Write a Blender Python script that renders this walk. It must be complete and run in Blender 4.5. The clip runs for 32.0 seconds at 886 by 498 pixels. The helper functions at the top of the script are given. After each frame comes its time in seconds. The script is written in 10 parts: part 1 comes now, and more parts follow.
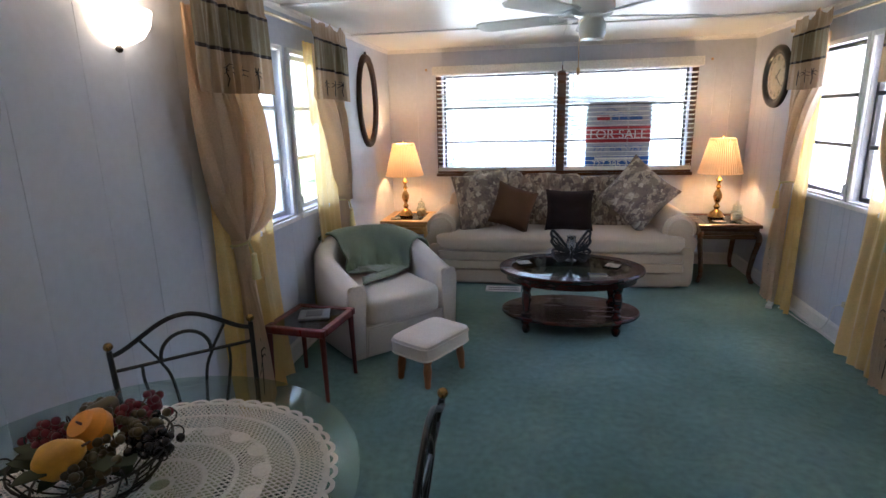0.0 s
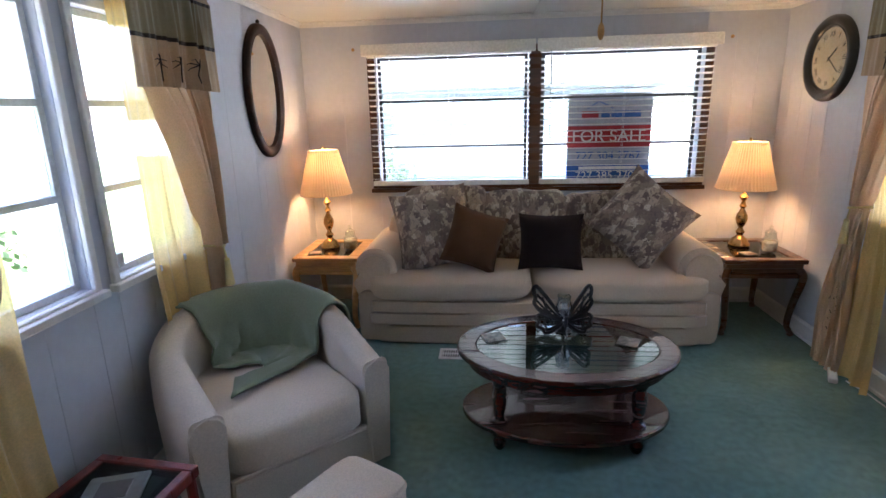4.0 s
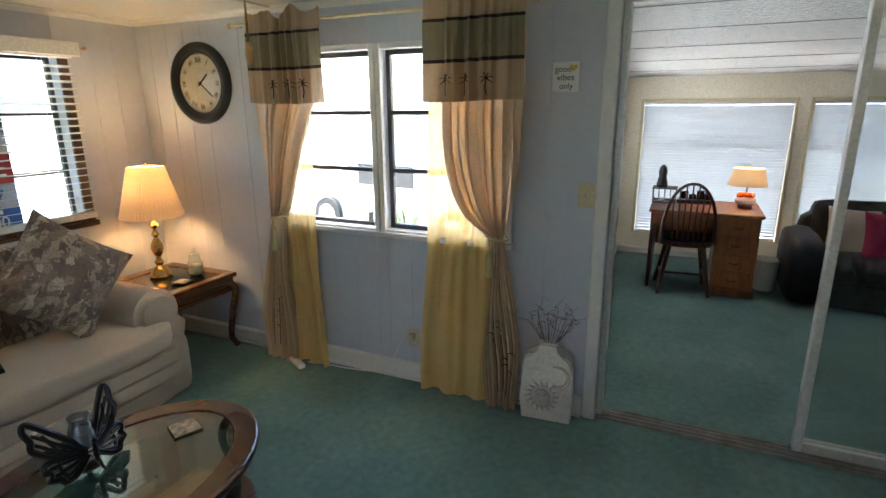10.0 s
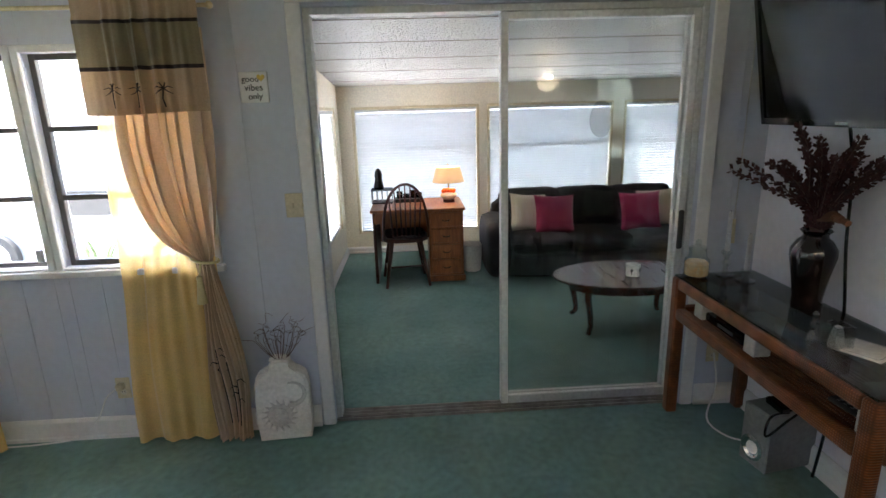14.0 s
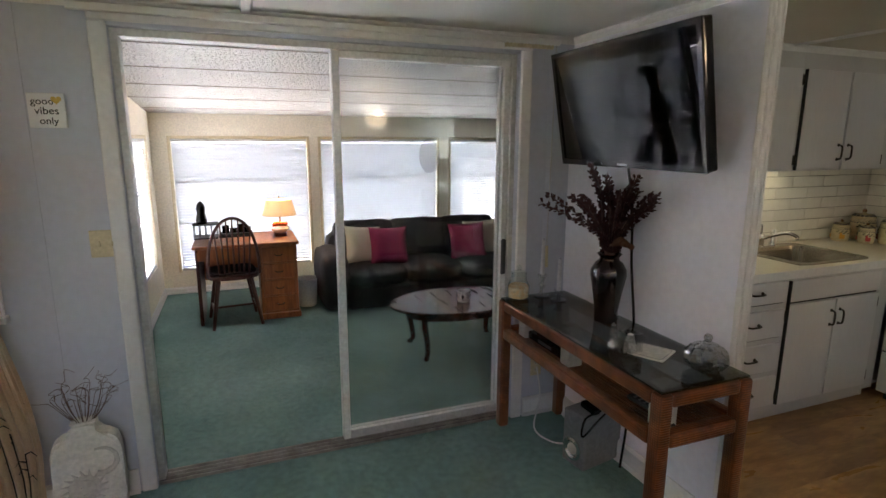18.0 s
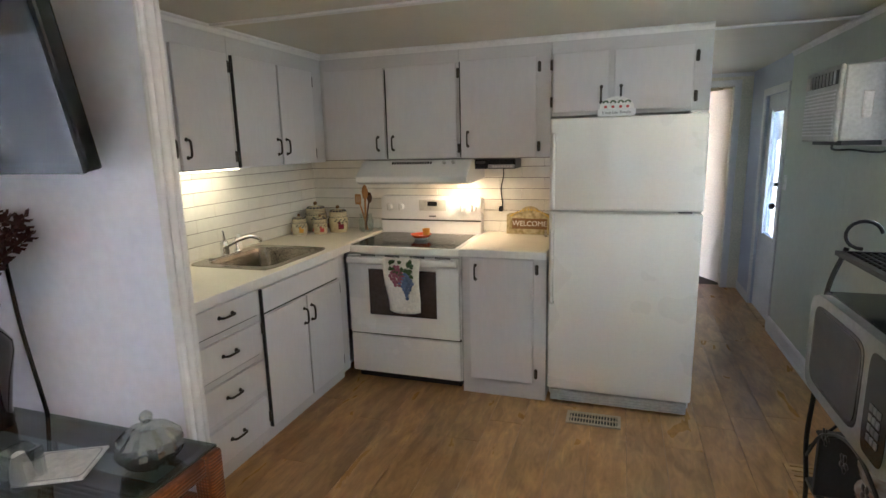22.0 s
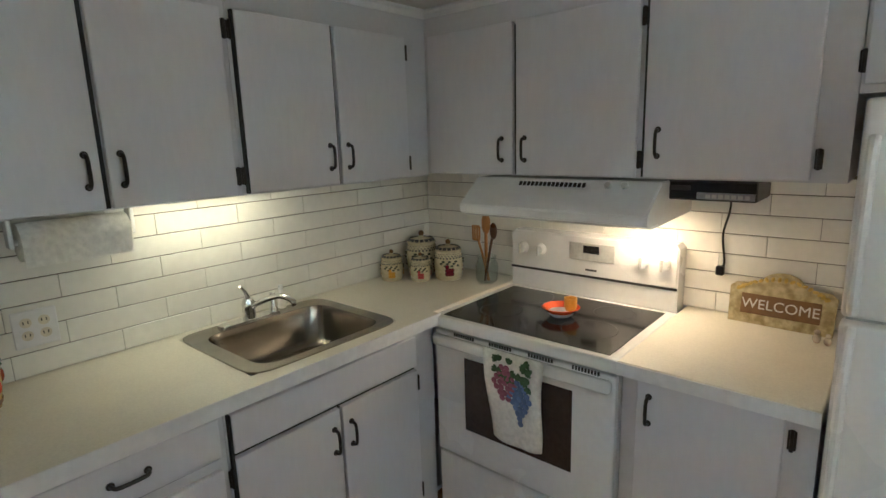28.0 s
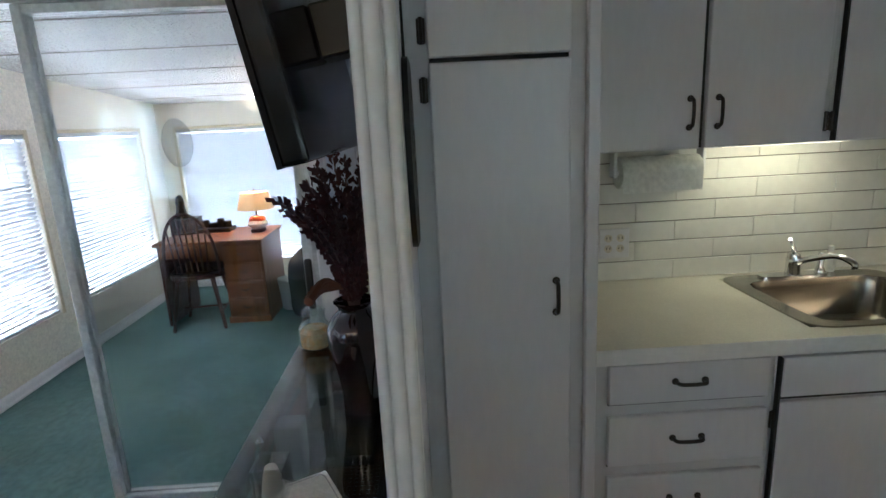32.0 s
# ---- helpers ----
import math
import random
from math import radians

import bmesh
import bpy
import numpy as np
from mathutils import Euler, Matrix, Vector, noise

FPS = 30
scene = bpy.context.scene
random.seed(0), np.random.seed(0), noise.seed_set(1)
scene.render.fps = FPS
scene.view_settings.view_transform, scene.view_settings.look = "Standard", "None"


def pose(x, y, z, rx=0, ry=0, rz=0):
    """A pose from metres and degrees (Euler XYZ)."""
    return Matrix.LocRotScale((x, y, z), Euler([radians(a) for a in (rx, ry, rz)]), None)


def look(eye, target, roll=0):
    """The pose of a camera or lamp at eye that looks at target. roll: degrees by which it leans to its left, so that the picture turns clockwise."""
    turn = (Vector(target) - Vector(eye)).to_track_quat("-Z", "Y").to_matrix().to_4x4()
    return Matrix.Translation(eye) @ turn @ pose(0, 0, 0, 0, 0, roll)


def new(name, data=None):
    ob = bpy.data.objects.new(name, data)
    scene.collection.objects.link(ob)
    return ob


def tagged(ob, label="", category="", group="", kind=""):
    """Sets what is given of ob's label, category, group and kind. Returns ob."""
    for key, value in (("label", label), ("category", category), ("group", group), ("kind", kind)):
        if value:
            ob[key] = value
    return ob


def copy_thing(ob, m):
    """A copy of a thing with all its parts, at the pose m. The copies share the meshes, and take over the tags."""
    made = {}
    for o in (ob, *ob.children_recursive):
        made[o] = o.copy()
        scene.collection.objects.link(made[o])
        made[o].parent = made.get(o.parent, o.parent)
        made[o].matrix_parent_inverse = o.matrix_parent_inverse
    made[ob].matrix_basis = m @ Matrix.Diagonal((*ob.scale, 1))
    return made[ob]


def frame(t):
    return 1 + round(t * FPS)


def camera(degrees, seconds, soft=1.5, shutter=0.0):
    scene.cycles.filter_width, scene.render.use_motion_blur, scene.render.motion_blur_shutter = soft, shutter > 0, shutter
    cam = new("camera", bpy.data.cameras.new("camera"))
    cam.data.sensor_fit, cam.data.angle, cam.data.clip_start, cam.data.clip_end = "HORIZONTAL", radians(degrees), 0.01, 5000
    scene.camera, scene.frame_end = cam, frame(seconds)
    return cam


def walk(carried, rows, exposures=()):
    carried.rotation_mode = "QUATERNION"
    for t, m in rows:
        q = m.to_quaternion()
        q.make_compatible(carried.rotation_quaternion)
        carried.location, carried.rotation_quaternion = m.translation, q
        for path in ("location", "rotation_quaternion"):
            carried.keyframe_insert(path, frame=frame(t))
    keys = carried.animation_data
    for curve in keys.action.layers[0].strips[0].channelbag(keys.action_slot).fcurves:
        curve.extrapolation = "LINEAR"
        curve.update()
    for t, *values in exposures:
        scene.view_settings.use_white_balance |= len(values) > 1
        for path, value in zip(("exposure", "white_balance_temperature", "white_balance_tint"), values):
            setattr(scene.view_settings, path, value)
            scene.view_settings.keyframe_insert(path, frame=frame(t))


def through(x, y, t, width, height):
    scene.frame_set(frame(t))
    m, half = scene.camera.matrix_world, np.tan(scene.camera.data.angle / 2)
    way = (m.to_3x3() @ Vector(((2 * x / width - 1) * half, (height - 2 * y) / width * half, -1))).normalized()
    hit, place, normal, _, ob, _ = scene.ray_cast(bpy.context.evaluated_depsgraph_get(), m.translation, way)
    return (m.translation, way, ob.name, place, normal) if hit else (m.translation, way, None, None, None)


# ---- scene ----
cam = camera(79.1, 32.0)
PATH = [
    (0, (0.483, 0.049, 1.47), (0.142, 1.961, 0.993), -1.4),
    (0.5, (0.463, 0.165, 1.471), (0.145, 2.079, 0.987), -1.4),
    (1, (0.462, 0.326, 1.464), (0.158, 2.249, 1.008), -0.6),
    (1.5, (0.448, 0.486, 1.469), (0.264, 2.414, 0.97), -0.8),
    (2, (0.413, 0.655, 1.476), (0.348, 2.591, 0.978), -1.6),
    (2.5, (0.439, 0.835, 1.457), (0.346, 2.767, 0.949), 0.4),
    (3, (0.47, 1.033, 1.449), (0.276, 2.953, 0.921), 1.2),
    (3.5, (0.444, 1.245, 1.47), (0.262, 3.171, 0.963), -0.2),
    (5.5, (0.236, 2.013, 1.522), (-0.01, 3.932, 1.018), -4.1),
    (6, (0.204, 2.199, 1.515), (0.053, 4.126, 1.003), -2.0),
    (6.5, (0.199, 2.343, 1.538), (0.334, 4.267, 1.009), -0.6),
    (7, (0.118, 2.424, 1.538), (0.599, 4.29, 1.004), -2.3),
    (7.5, (0.096, 2.417, 1.511), (0.917, 4.155, 0.956), -1.6),
    (8, (0.027, 2.346, 1.5), (1.07, 3.957, 0.937), -0.7),
    (8.5, (-0.046, 2.294, 1.548), (1.21, 3.735, 0.963), -1.0),
    (9, (-0.124, 2.301, 1.56), (1.428, 3.436, 1.008), -3.2),
    (9.5, (-0.159, 2.277, 1.575), (1.534, 3.208, 1.058), -1.3),
    (10, (-0.172, 2.182, 1.579), (1.586, 2.986, 1.063), -0.5),
    (10.5, (-0.193, 2.112, 1.583), (1.652, 2.717, 1.1), -0.6),
    (11, (-0.189, 2.072, 1.586), (1.681, 2.604, 1.115), -1.4),
    (11.5, (-0.179, 2.042, 1.585), (1.707, 2.522, 1.125), -1.8),
    (12, (-0.174, 2.015, 1.576), (1.731, 2.415, 1.118), -1.7),
    (12.5, (-0.178, 2.004, 1.577), (1.742, 2.321, 1.114), -1.4),
    (13, (-0.18, 2.004, 1.575), (1.74, 2.291, 1.097), -1.2),
    (13.5, (-0.168, 2.009, 1.569), (1.769, 2.101, 1.079), -0.4),
    (14, (-0.138, 2.039, 1.581), (1.795, 1.943, 1.078), -1.7),
    (14.5, (-0.146, 2.062, 1.582), (1.778, 1.8, 1.102), -0.4),
    (16.5, (-0.156, 2.085, 1.605), (1.748, 1.597, 1.237), 0.5),
    (17, (-0.157, 2.092, 1.6), (1.726, 1.532, 1.223), 0.7),
    (17.5, (-0.162, 2.086, 1.593), (1.706, 1.482, 1.207), 0.4),
    (18, (-0.164, 2.061, 1.591), (1.667, 1.361, 1.195), 0.2),
    (18.5, (-0.164, 2.042, 1.586), (1.629, 1.255, 1.181), -0.2),
    (19, (-0.139, 1.975, 1.576), (1.519, 0.941, 1.149), -1.6),
    (19.5, (-0.076, 1.874, 1.553), (1.414, 0.606, 1.138), -1.7),
    (20, (-0.033, 1.771, 1.561), (1.244, 0.299, 1.11), -1.7),
    (20.5, (-0.002, 1.698, 1.547), (0.975, 0.019, 1.072), -2.5),
    (21, (0.065, 1.635, 1.523), (0.769, -0.175, 1.046), -2.7),
    (21.5, (0.106, 1.525, 1.512), (0.716, -0.326, 1.064), -1.9),
    (22, (0.147, 1.397, 1.525), (0.769, -0.465, 1.14), -1.4),
    (22.5, (0.254, 1.306, 1.533), (0.685, -0.612, 1.163), -2.0),
    (23, (0.391, 1.221, 1.529), (0.621, -0.73, 1.159), -3.3),
    (23.5, (0.449, 1.057, 1.516), (0.553, -0.914, 1.195), -3.4),
    (24, (0.479, 0.89, 1.526), (0.578, -1.084, 1.218), -3.7),
    (24.5, (0.505, 0.718, 1.512), (0.584, -1.251, 1.17), -3.3),
    (26.5, (0.494, -0.014, 1.58), (0.814, -1.951, 1.198), -0.7),
    (27, (0.466, -0.127, 1.598), (1.157, -1.966, 1.224), -0.2),
    (27.5, (0.43, -0.159, 1.595), (1.52, -1.793, 1.219), -0.7),
    (28, (0.436, -0.098, 1.588), (1.722, -1.575, 1.182), -1.8),
    (28.5, (0.437, -0.002, 1.598), (1.833, -1.371, 1.177), -1.7),
    (29, (0.428, 0.068, 1.587), (1.874, -1.253, 1.182), -0.5),
    (29.5, (0.398, 0.055, 1.594), (2.041, -1.008, 1.182), -0.0),
    (30, (0.35, 0.033, 1.595), (2.09, -0.854, 1.166), -0.7),
    (30.5, (0.314, 0.043, 1.581), (2.113, -0.714, 1.146), -0.4),
    (31, (0.304, 0.078, 1.571), (2.182, -0.438, 1.115), -0.3),
    (31.5, (0.335, 0.154, 1.56), (2.253, -0.187, 1.104), -1.2),
    (32, (0.436, 0.244, 1.537), (2.383, 0.193, 1.081), -2.9),
]
walk(cam, [(t, look(eye, target, roll)) for t, eye, target, roll in PATH], [(0.0, 3.72, 5600, 18), (3.5, 3.66, 5500, 18), (6.0, 2.67, 6100, 18), (8.0, 2.90, 6150, 12), (10.0, 3.42, 6050, 7), (13.0, 3.54, 6050, 9), (14.5, 3.82, 6200, 13), (17.0, 3.84, 6400, 17), (19.0, 4.15, 6550, 18), (20.0, 4.55, 6450, 22), (22.0, 4.78, 5900, 19), (24.5, 4.62, 5600, 15), (27.0, 4.40, 5500, 14), (28.5, 4.58, 5600, 14), (31.0, 4.74, 5300, 13), (32.0, 4.02, 5350, 12)])

# ---- world and daylight ----
world = bpy.data.worlds.new("sky_world")
scene.world = world
world.use_nodes = True
wn = world.node_tree
sky = wn.nodes.new("ShaderNodeTexSky")
sky.sky_type = "NISHITA"
sky.sun_disc = False
sky.sun_elevation, sky.sun_rotation = radians(72), radians(20)
sky.air_density, sky.dust_density, sky.ozone_density = 1.0, 3.0, 1.0
wn.links.new(sky.outputs[0], wn.nodes["Background"].inputs[0])
wn.nodes["Background"].inputs[1].default_value = 0.15
sun_data = bpy.data.lights.new("sun", "SUN")
sun_data.energy, sun_data.angle, sun_data.color = 5.0, radians(2.0), (1.0, 0.95, 0.88)
sun = new("sun", sun_data)
sun.matrix_basis = look((0, 0, 0), (-math.sin(radians(20)) * 0.31, -math.cos(radians(20)) * 0.31, -0.95))


def bulb(name, at, watts, colour, size=0.03):
    d = bpy.data.lights.new(name, "POINT")
    d.energy, d.color, d.shadow_soft_size = watts, colour, size
    ob = new(name, d)
    ob.location = at
    return ob


def strip_light(name, at, watts, colour, sx, sy, rx=0.0, ry=0.0, rz=0.0):
    d = bpy.data.lights.new(name, "AREA")
    d.shape, d.size, d.size_y = "RECTANGLE", sx, sy
    d.energy, d.color = watts, colour
    ob = new(name, d)
    ob.matrix_basis = pose(*at, rx, ry, rz)
    return ob


# daylight through the kitchen window
strip_light("kitchen_window_sky", (-1.06, -0.565, 1.39), 1.75, (0.90, 0.95, 1.0), 0.90, 0.95, 0, -90)

WARM = (1.0, 0.62, 0.26)

# ---- materials ----


def mat(name, col, rough=0.5, metal=0.0, col2=None, scale=4.0, amount=0.25, fine=60.0, fine_amount=0.1, bump=0.0, bump_scale=200.0,
        spec=0.5, coat=0.0, stretch=(1, 1, 1), sheen=0.0, per_object=0.0, rough_var=0.08):
    """A surface with a broad and a fine variation of its colour, a slight change of gloss and a fine relief."""
    m = bpy.data.materials.new(name)
    m.use_nodes = True
    nt = m.node_tree
    b = nt.nodes["Principled BSDF"]
    tc = nt.nodes.new("ShaderNodeTexCoord")
    mp = nt.nodes.new("ShaderNodeMapping")
    mp.inputs["Scale"].default_value = stretch
    nt.links.new(tc.outputs["Object"], mp.inputs[0])

    def noise_node(sc, detail):
        n = nt.nodes.new("ShaderNodeTexNoise")
        n.inputs["Scale"].default_value, n.inputs["Detail"].default_value = sc, detail
        nt.links.new(mp.outputs[0], n.inputs["Vector"])
        return n

    broad, small = noise_node(scale, 3), noise_node(fine, 2)
    col2 = col2 or tuple(c * 0.72 for c in col)
    ramp = nt.nodes.new("ShaderNodeMapRange")
    ramp.inputs["From Min"].default_value, ramp.inputs["From Max"].default_value = 0.35, 0.65
    ramp.inputs["To Max"].default_value = amount
    nt.links.new(broad.outputs["Fac"], ramp.inputs["Value"])
    mix = nt.nodes.new("ShaderNodeMixRGB")
    mix.inputs[1].default_value, mix.inputs[2].default_value = (*col, 1), (*col2, 1)
    nt.links.new(ramp.outputs[0], mix.inputs[0])
    ramp2 = nt.nodes.new("ShaderNodeMapRange")
    ramp2.inputs["From Min"].default_value, ramp2.inputs["From Max"].default_value = 0.3, 0.7
    ramp2.inputs["To Min"].default_value, ramp2.inputs["To Max"].default_value = 1 - fine_amount, 1 + fine_amount
    nt.links.new(small.outputs["Fac"], ramp2.inputs["Value"])
    bright = nt.nodes.new("ShaderNodeHueSaturation")
    nt.links.new(mix.outputs[0], bright.inputs["Color"])
    if per_object:
        info = nt.nodes.new("ShaderNodeObjectInfo")
        away = nt.nodes.new("ShaderNodeVectorMath")
        away.operation = "SCALE"
        away.inputs[0].default_value = (31.0, 17.0, 9.0)
        nt.links.new(info.outputs["Random"], away.inputs["Scale"])
        nt.links.new(away.outputs[0], mp.inputs["Location"])
        vary = nt.nodes.new("ShaderNodeMapRange")
        vary.inputs["To Min"].default_value, vary.inputs["To Max"].default_value = 1 - per_object, 1 + per_object
        nt.links.new(info.outputs["Random"], vary.inputs["Value"])
        times = nt.nodes.new("ShaderNodeMath")
        times.operation = "MULTIPLY"
        nt.links.new(vary.outputs[0], times.inputs[0])
        nt.links.new(ramp2.outputs[0], times.inputs[1])
        nt.links.new(times.outputs[0], bright.inputs["Value"])
    else:
        nt.links.new(ramp2.outputs[0], bright.inputs["Value"])
    nt.links.new(bright.outputs[0], b.inputs["Base Color"])
    rr = nt.nodes.new("ShaderNodeMapRange")
    rr.inputs["To Min"].default_value, rr.inputs["To Max"].default_value = max(0.02, rough - rough_var), min(1.0, rough + rough_var)
    nt.links.new(broad.outputs["Fac"], rr.inputs["Value"])
    nt.links.new(rr.outputs[0], b.inputs["Roughness"])
    b.inputs["Metallic"].default_value = metal
    b.inputs["Specular IOR Level"].default_value = spec
    b.inputs["Coat Weight"].default_value = coat
    b.inputs["Sheen Weight"].default_value = sheen
    if bump:
        rel = noise_node(bump_scale, 3)
        bp = nt.nodes.new("ShaderNodeBump")
        bp.inputs["Strength"].default_value, bp.inputs["Distance"].default_value = bump, 0.004
        nt.links.new(rel.outputs["Fac"], bp.inputs["Height"])
        nt.links.new(bp.outputs[0], b.inputs["Normal"])
    return m


def wood(name, col, col2, rough=0.35, along="x", scale=3.0, coat=0.2, per_object=0.0):
    """Wood with its grain along one axis."""
    st = {"x": (0.12, 1, 1), "y": (1, 0.12, 1), "z": (1, 1, 0.12)}[along]
    return mat(name, col, rough, 0, col2, scale * 8, 0.8, scale * 40, 0.18, 0.15, scale * 60, 0.5, coat, st, per_object=per_object)


def cloth(name, col, through=0.0, col2=None, amount=0.2, scale=3.0, rough=0.9, bump=0.3, bump_scale=700.0, clear=0.0):
    """Woven cloth that lets some light through."""
    m = mat(name, col, rough, 0, col2, scale, amount, 150, 0.08, bump, bump_scale, 0.2, sheen=0.3)
    if through or clear:
        nt = m.node_tree
        b, out = nt.nodes["Principled BSDF"], nt.nodes["Material Output"]
        tr = nt.nodes.new("ShaderNodeBsdfTranslucent")
        src = b.inputs["Base Color"].links[0].from_socket
        nt.links.new(src, tr.inputs["Color"])
        mx = nt.nodes.new("ShaderNodeMixShader")
        mx.inputs[0].default_value = through
        nt.links.new(b.outputs[0], mx.inputs[1])
        nt.links.new(tr.outputs[0], mx.inputs[2])
        if clear:
            tp = nt.nodes.new("ShaderNodeBsdfTransparent")
            m2 = nt.nodes.new("ShaderNodeMixShader")
            m2.inputs[0].default_value = clear
            nt.links.new(mx.outputs[0], m2.inputs[1])
            nt.links.new(tp.outputs[0], m2.inputs[2])
            mx = m2
        nt.links.new(mx.outputs[0], out.inputs["Surface"])
    return m


def glass(name, tint=(1, 1, 1), gloss=0.08, rough=0.0):
    """Thin clear glass: what lies behind shows through, with a faint mirror image that grows at a slant."""
    m = bpy.data.materials.new(name)
    m.use_nodes = True
    nt = m.node_tree
    nt.nodes.remove(nt.nodes["Principled BSDF"])
    tp, gl, mx = (nt.nodes.new("ShaderNodeBsdf" + k) for k in ("Transparent", "Glossy", "Transparent"))
    nt.nodes.remove(mx)
    mx = nt.nodes.new("ShaderNodeMixShader")
    lw = nt.nodes.new("ShaderNodeLayerWeight")
    lw.inputs[0].default_value = 0.5
    steep = nt.nodes.new("ShaderNodeMath")
    steep.operation = "POWER"
    steep.inputs[1].default_value = 4.0
    fr = nt.nodes.new("ShaderNodeMapRange")
    fr.inputs["To Min"].default_value, fr.inputs["To Max"].default_value = gloss * 0.5, 0.75
    nt.links.new(lw.outputs["Facing"], steep.inputs[0])
    nt.links.new(steep.outputs[0], fr.inputs["Value"])
    tp.inputs[0].default_value = (*tint, 1)
    gl.inputs["Roughness"].default_value = rough
    nt.links.new(fr.outputs[0], mx.inputs[0])
    nt.links.new(tp.outputs[0], mx.inputs[1])
    nt.links.new(gl.outputs[0], mx.inputs[2])
    nt.links.new(mx.outputs[0], nt.nodes["Material Output"].inputs["Surface"])
    return m


def glow(name, col, strength):
    m = bpy.data.materials.new(name)
    m.use_nodes = True
    b = m.node_tree.nodes["Principled BSDF"]
    b.inputs["Base Color"].default_value = (*col, 1)
    b.inputs["Emission Color"].default_value = (*col, 1)
    b.inputs["Emission Strength"].default_value = strength
    return m


M = {}
M["wall"] = mat("wall_paint_blue_grey", (0.545, 0.57, 0.655), 0.55, col2=(0.50, 0.525, 0.605), scale=1.2, amount=0.6, fine=30, fine_amount=0.03, bump=0.08, bump_scale=90)
M["wall_l"] = mat("wall_paint_pale_lilac", (0.80, 0.79, 0.865), 0.5, col2=(0.765, 0.755, 0.83), scale=1.2, amount=0.6, fine=30, fine_amount=0.03, bump=0.05, bump_scale=90)
M["wall_k"] = mat("wall_paint_pale_green_grey", (0.56, 0.60, 0.53), 0.5, col2=(0.525, 0.565, 0.495), scale=1.2, amount=0.6, fine=30, fine_amount=0.03, bump=0.08, bump_scale=90)
M["cream"] = mat("sunroom_wall_cream", (0.78, 0.74, 0.62), 0.6, scale=1.5, amount=0.15, bump=0.05)
M["trim"] = mat("trim_white_paint", (0.76, 0.75, 0.75), 0.4, scale=3, amount=0.15, fine=40, fine_amount=0.04, bump=0.05, bump_scale=60)
M["ceil"] = mat("ceiling_white_gloss", (0.78, 0.77, 0.74), 0.34, scale=2, amount=0.08, fine_amount=0.02, bump=0.02, bump_scale=9)
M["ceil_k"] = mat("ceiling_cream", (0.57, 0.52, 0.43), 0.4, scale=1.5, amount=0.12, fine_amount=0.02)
M["ceil_s"] = mat("ceiling_swirled_gloss", (0.70, 0.71, 0.70), 0.16, scale=3, amount=0.12, bump=1.0, bump_scale=48)
M["ceil_s"].node_tree.nodes["Bump"].inputs["Distance"].default_value = 0.045
M["carpet"] = mat("carpet_sea_green", (0.155, 0.265, 0.25), 0.98, col2=(0.095, 0.185, 0.17), scale=1.6, amount=0.95, fine=26, fine_amount=0.15, bump=0.9, bump_scale=300, spec=0.1, sheen=0.2)
M["bulb_glow"] = glow("lit_bulb", (1.0, 0.75, 0.42), 1.5)
M["tube_glow"] = glow("lit_tube", (1.0, 0.86, 0.52), 1.5)
M["plank"] = mat("vinyl_plank_tan", (0.53, 0.295, 0.115), 0.30, col2=(0.29, 0.15, 0.055), scale=9, amount=0.75, fine=34, fine_amount=0.15, bump=0.1, bump_scale=120, stretch=(1, 0.26, 1), per_object=0.13)
for node in M["plank"].node_tree.nodes:
    if node.type == "TEX_NOISE":
        node.inputs["Distortion"].default_value = 1.1
M["grout"] = mat("floor_gap_dark", (0.10, 0.07, 0.045), 0.8)
M["cab"] = mat("cabinet_lavender_grey_paint", (0.66, 0.645, 0.67), 0.31, scale=2.5, amount=0.12, fine=50, fine_amount=0.02, bump=0.04, bump_scale=90, stretch=(1, 1, 0.3))
M["cabf"] = mat("cabinet_frame_grey_paint", (0.59, 0.578, 0.595), 0.5, scale=2, amount=0.15, fine=50, fine_amount=0.02, bump=0.03, bump_scale=40)
# near-black colour for slots and wells, and for shade painted between fronts
M["gap"] = mat("dark_gap", (0.03, 0.03, 0.03), 0.8)
M["counter"] = mat("counter_cream_laminate", (0.76, 0.72, 0.62), 0.35, scale=8, amount=0.12, fine=160, fine_amount=0.05, bump=0.05)
M["tile"] = mat("tile_white_glazed", (0.80, 0.78, 0.72), 0.22, scale=6, amount=0.08, fine=30, fine_amount=0.03, bump=0.06, bump_scale=20, per_object=0.03, coat=0.3)
M["joint"] = mat("tile_joint_brown_grey", (0.17, 0.145, 0.12), 0.85)
M["white"] = mat("white_enamel", (0.80, 0.80, 0.80), 0.25, scale=3, amount=0.06, fine=40, fine_amount=0.02, coat=0.2)
M["fridge"] = mat("fridge_textured_white", (0.80, 0.78, 0.75), 0.28, scale=2, amount=0.06, fine_amount=0.015)
M["plastic"] = mat("grey_white_plastic", (0.52, 0.52, 0.50), 0.45, scale=5, amount=0.15)
M["almond"] = mat("almond_plastic", (0.62, 0.54, 0.36), 0.45, scale=5, amount=0.15)
M["black"] = mat("black_gloss", (0.012, 0.012, 0.013), 0.12, scale=5, amount=0.3)
M["blackm"] = mat("black_metal", (0.008, 0.008, 0.009), 0.34, 0.0, scale=10, amount=0.3, bump=0.05)
M["screen"] = mat("dark_screen_glass", (0.003, 0.003, 0.004), 0.02, scale=3, amount=0.1, rough_var=0.002, spec=0.2)
M["darkgrey"] = mat("dark_grey_plastic", (0.05, 0.05, 0.052), 0.45, scale=8, amount=0.3)
M["bronze"] = mat("dark_bronze_hardware", (0.05, 0.042, 0.036), 0.38, 0.7, scale=20, amount=0.4)
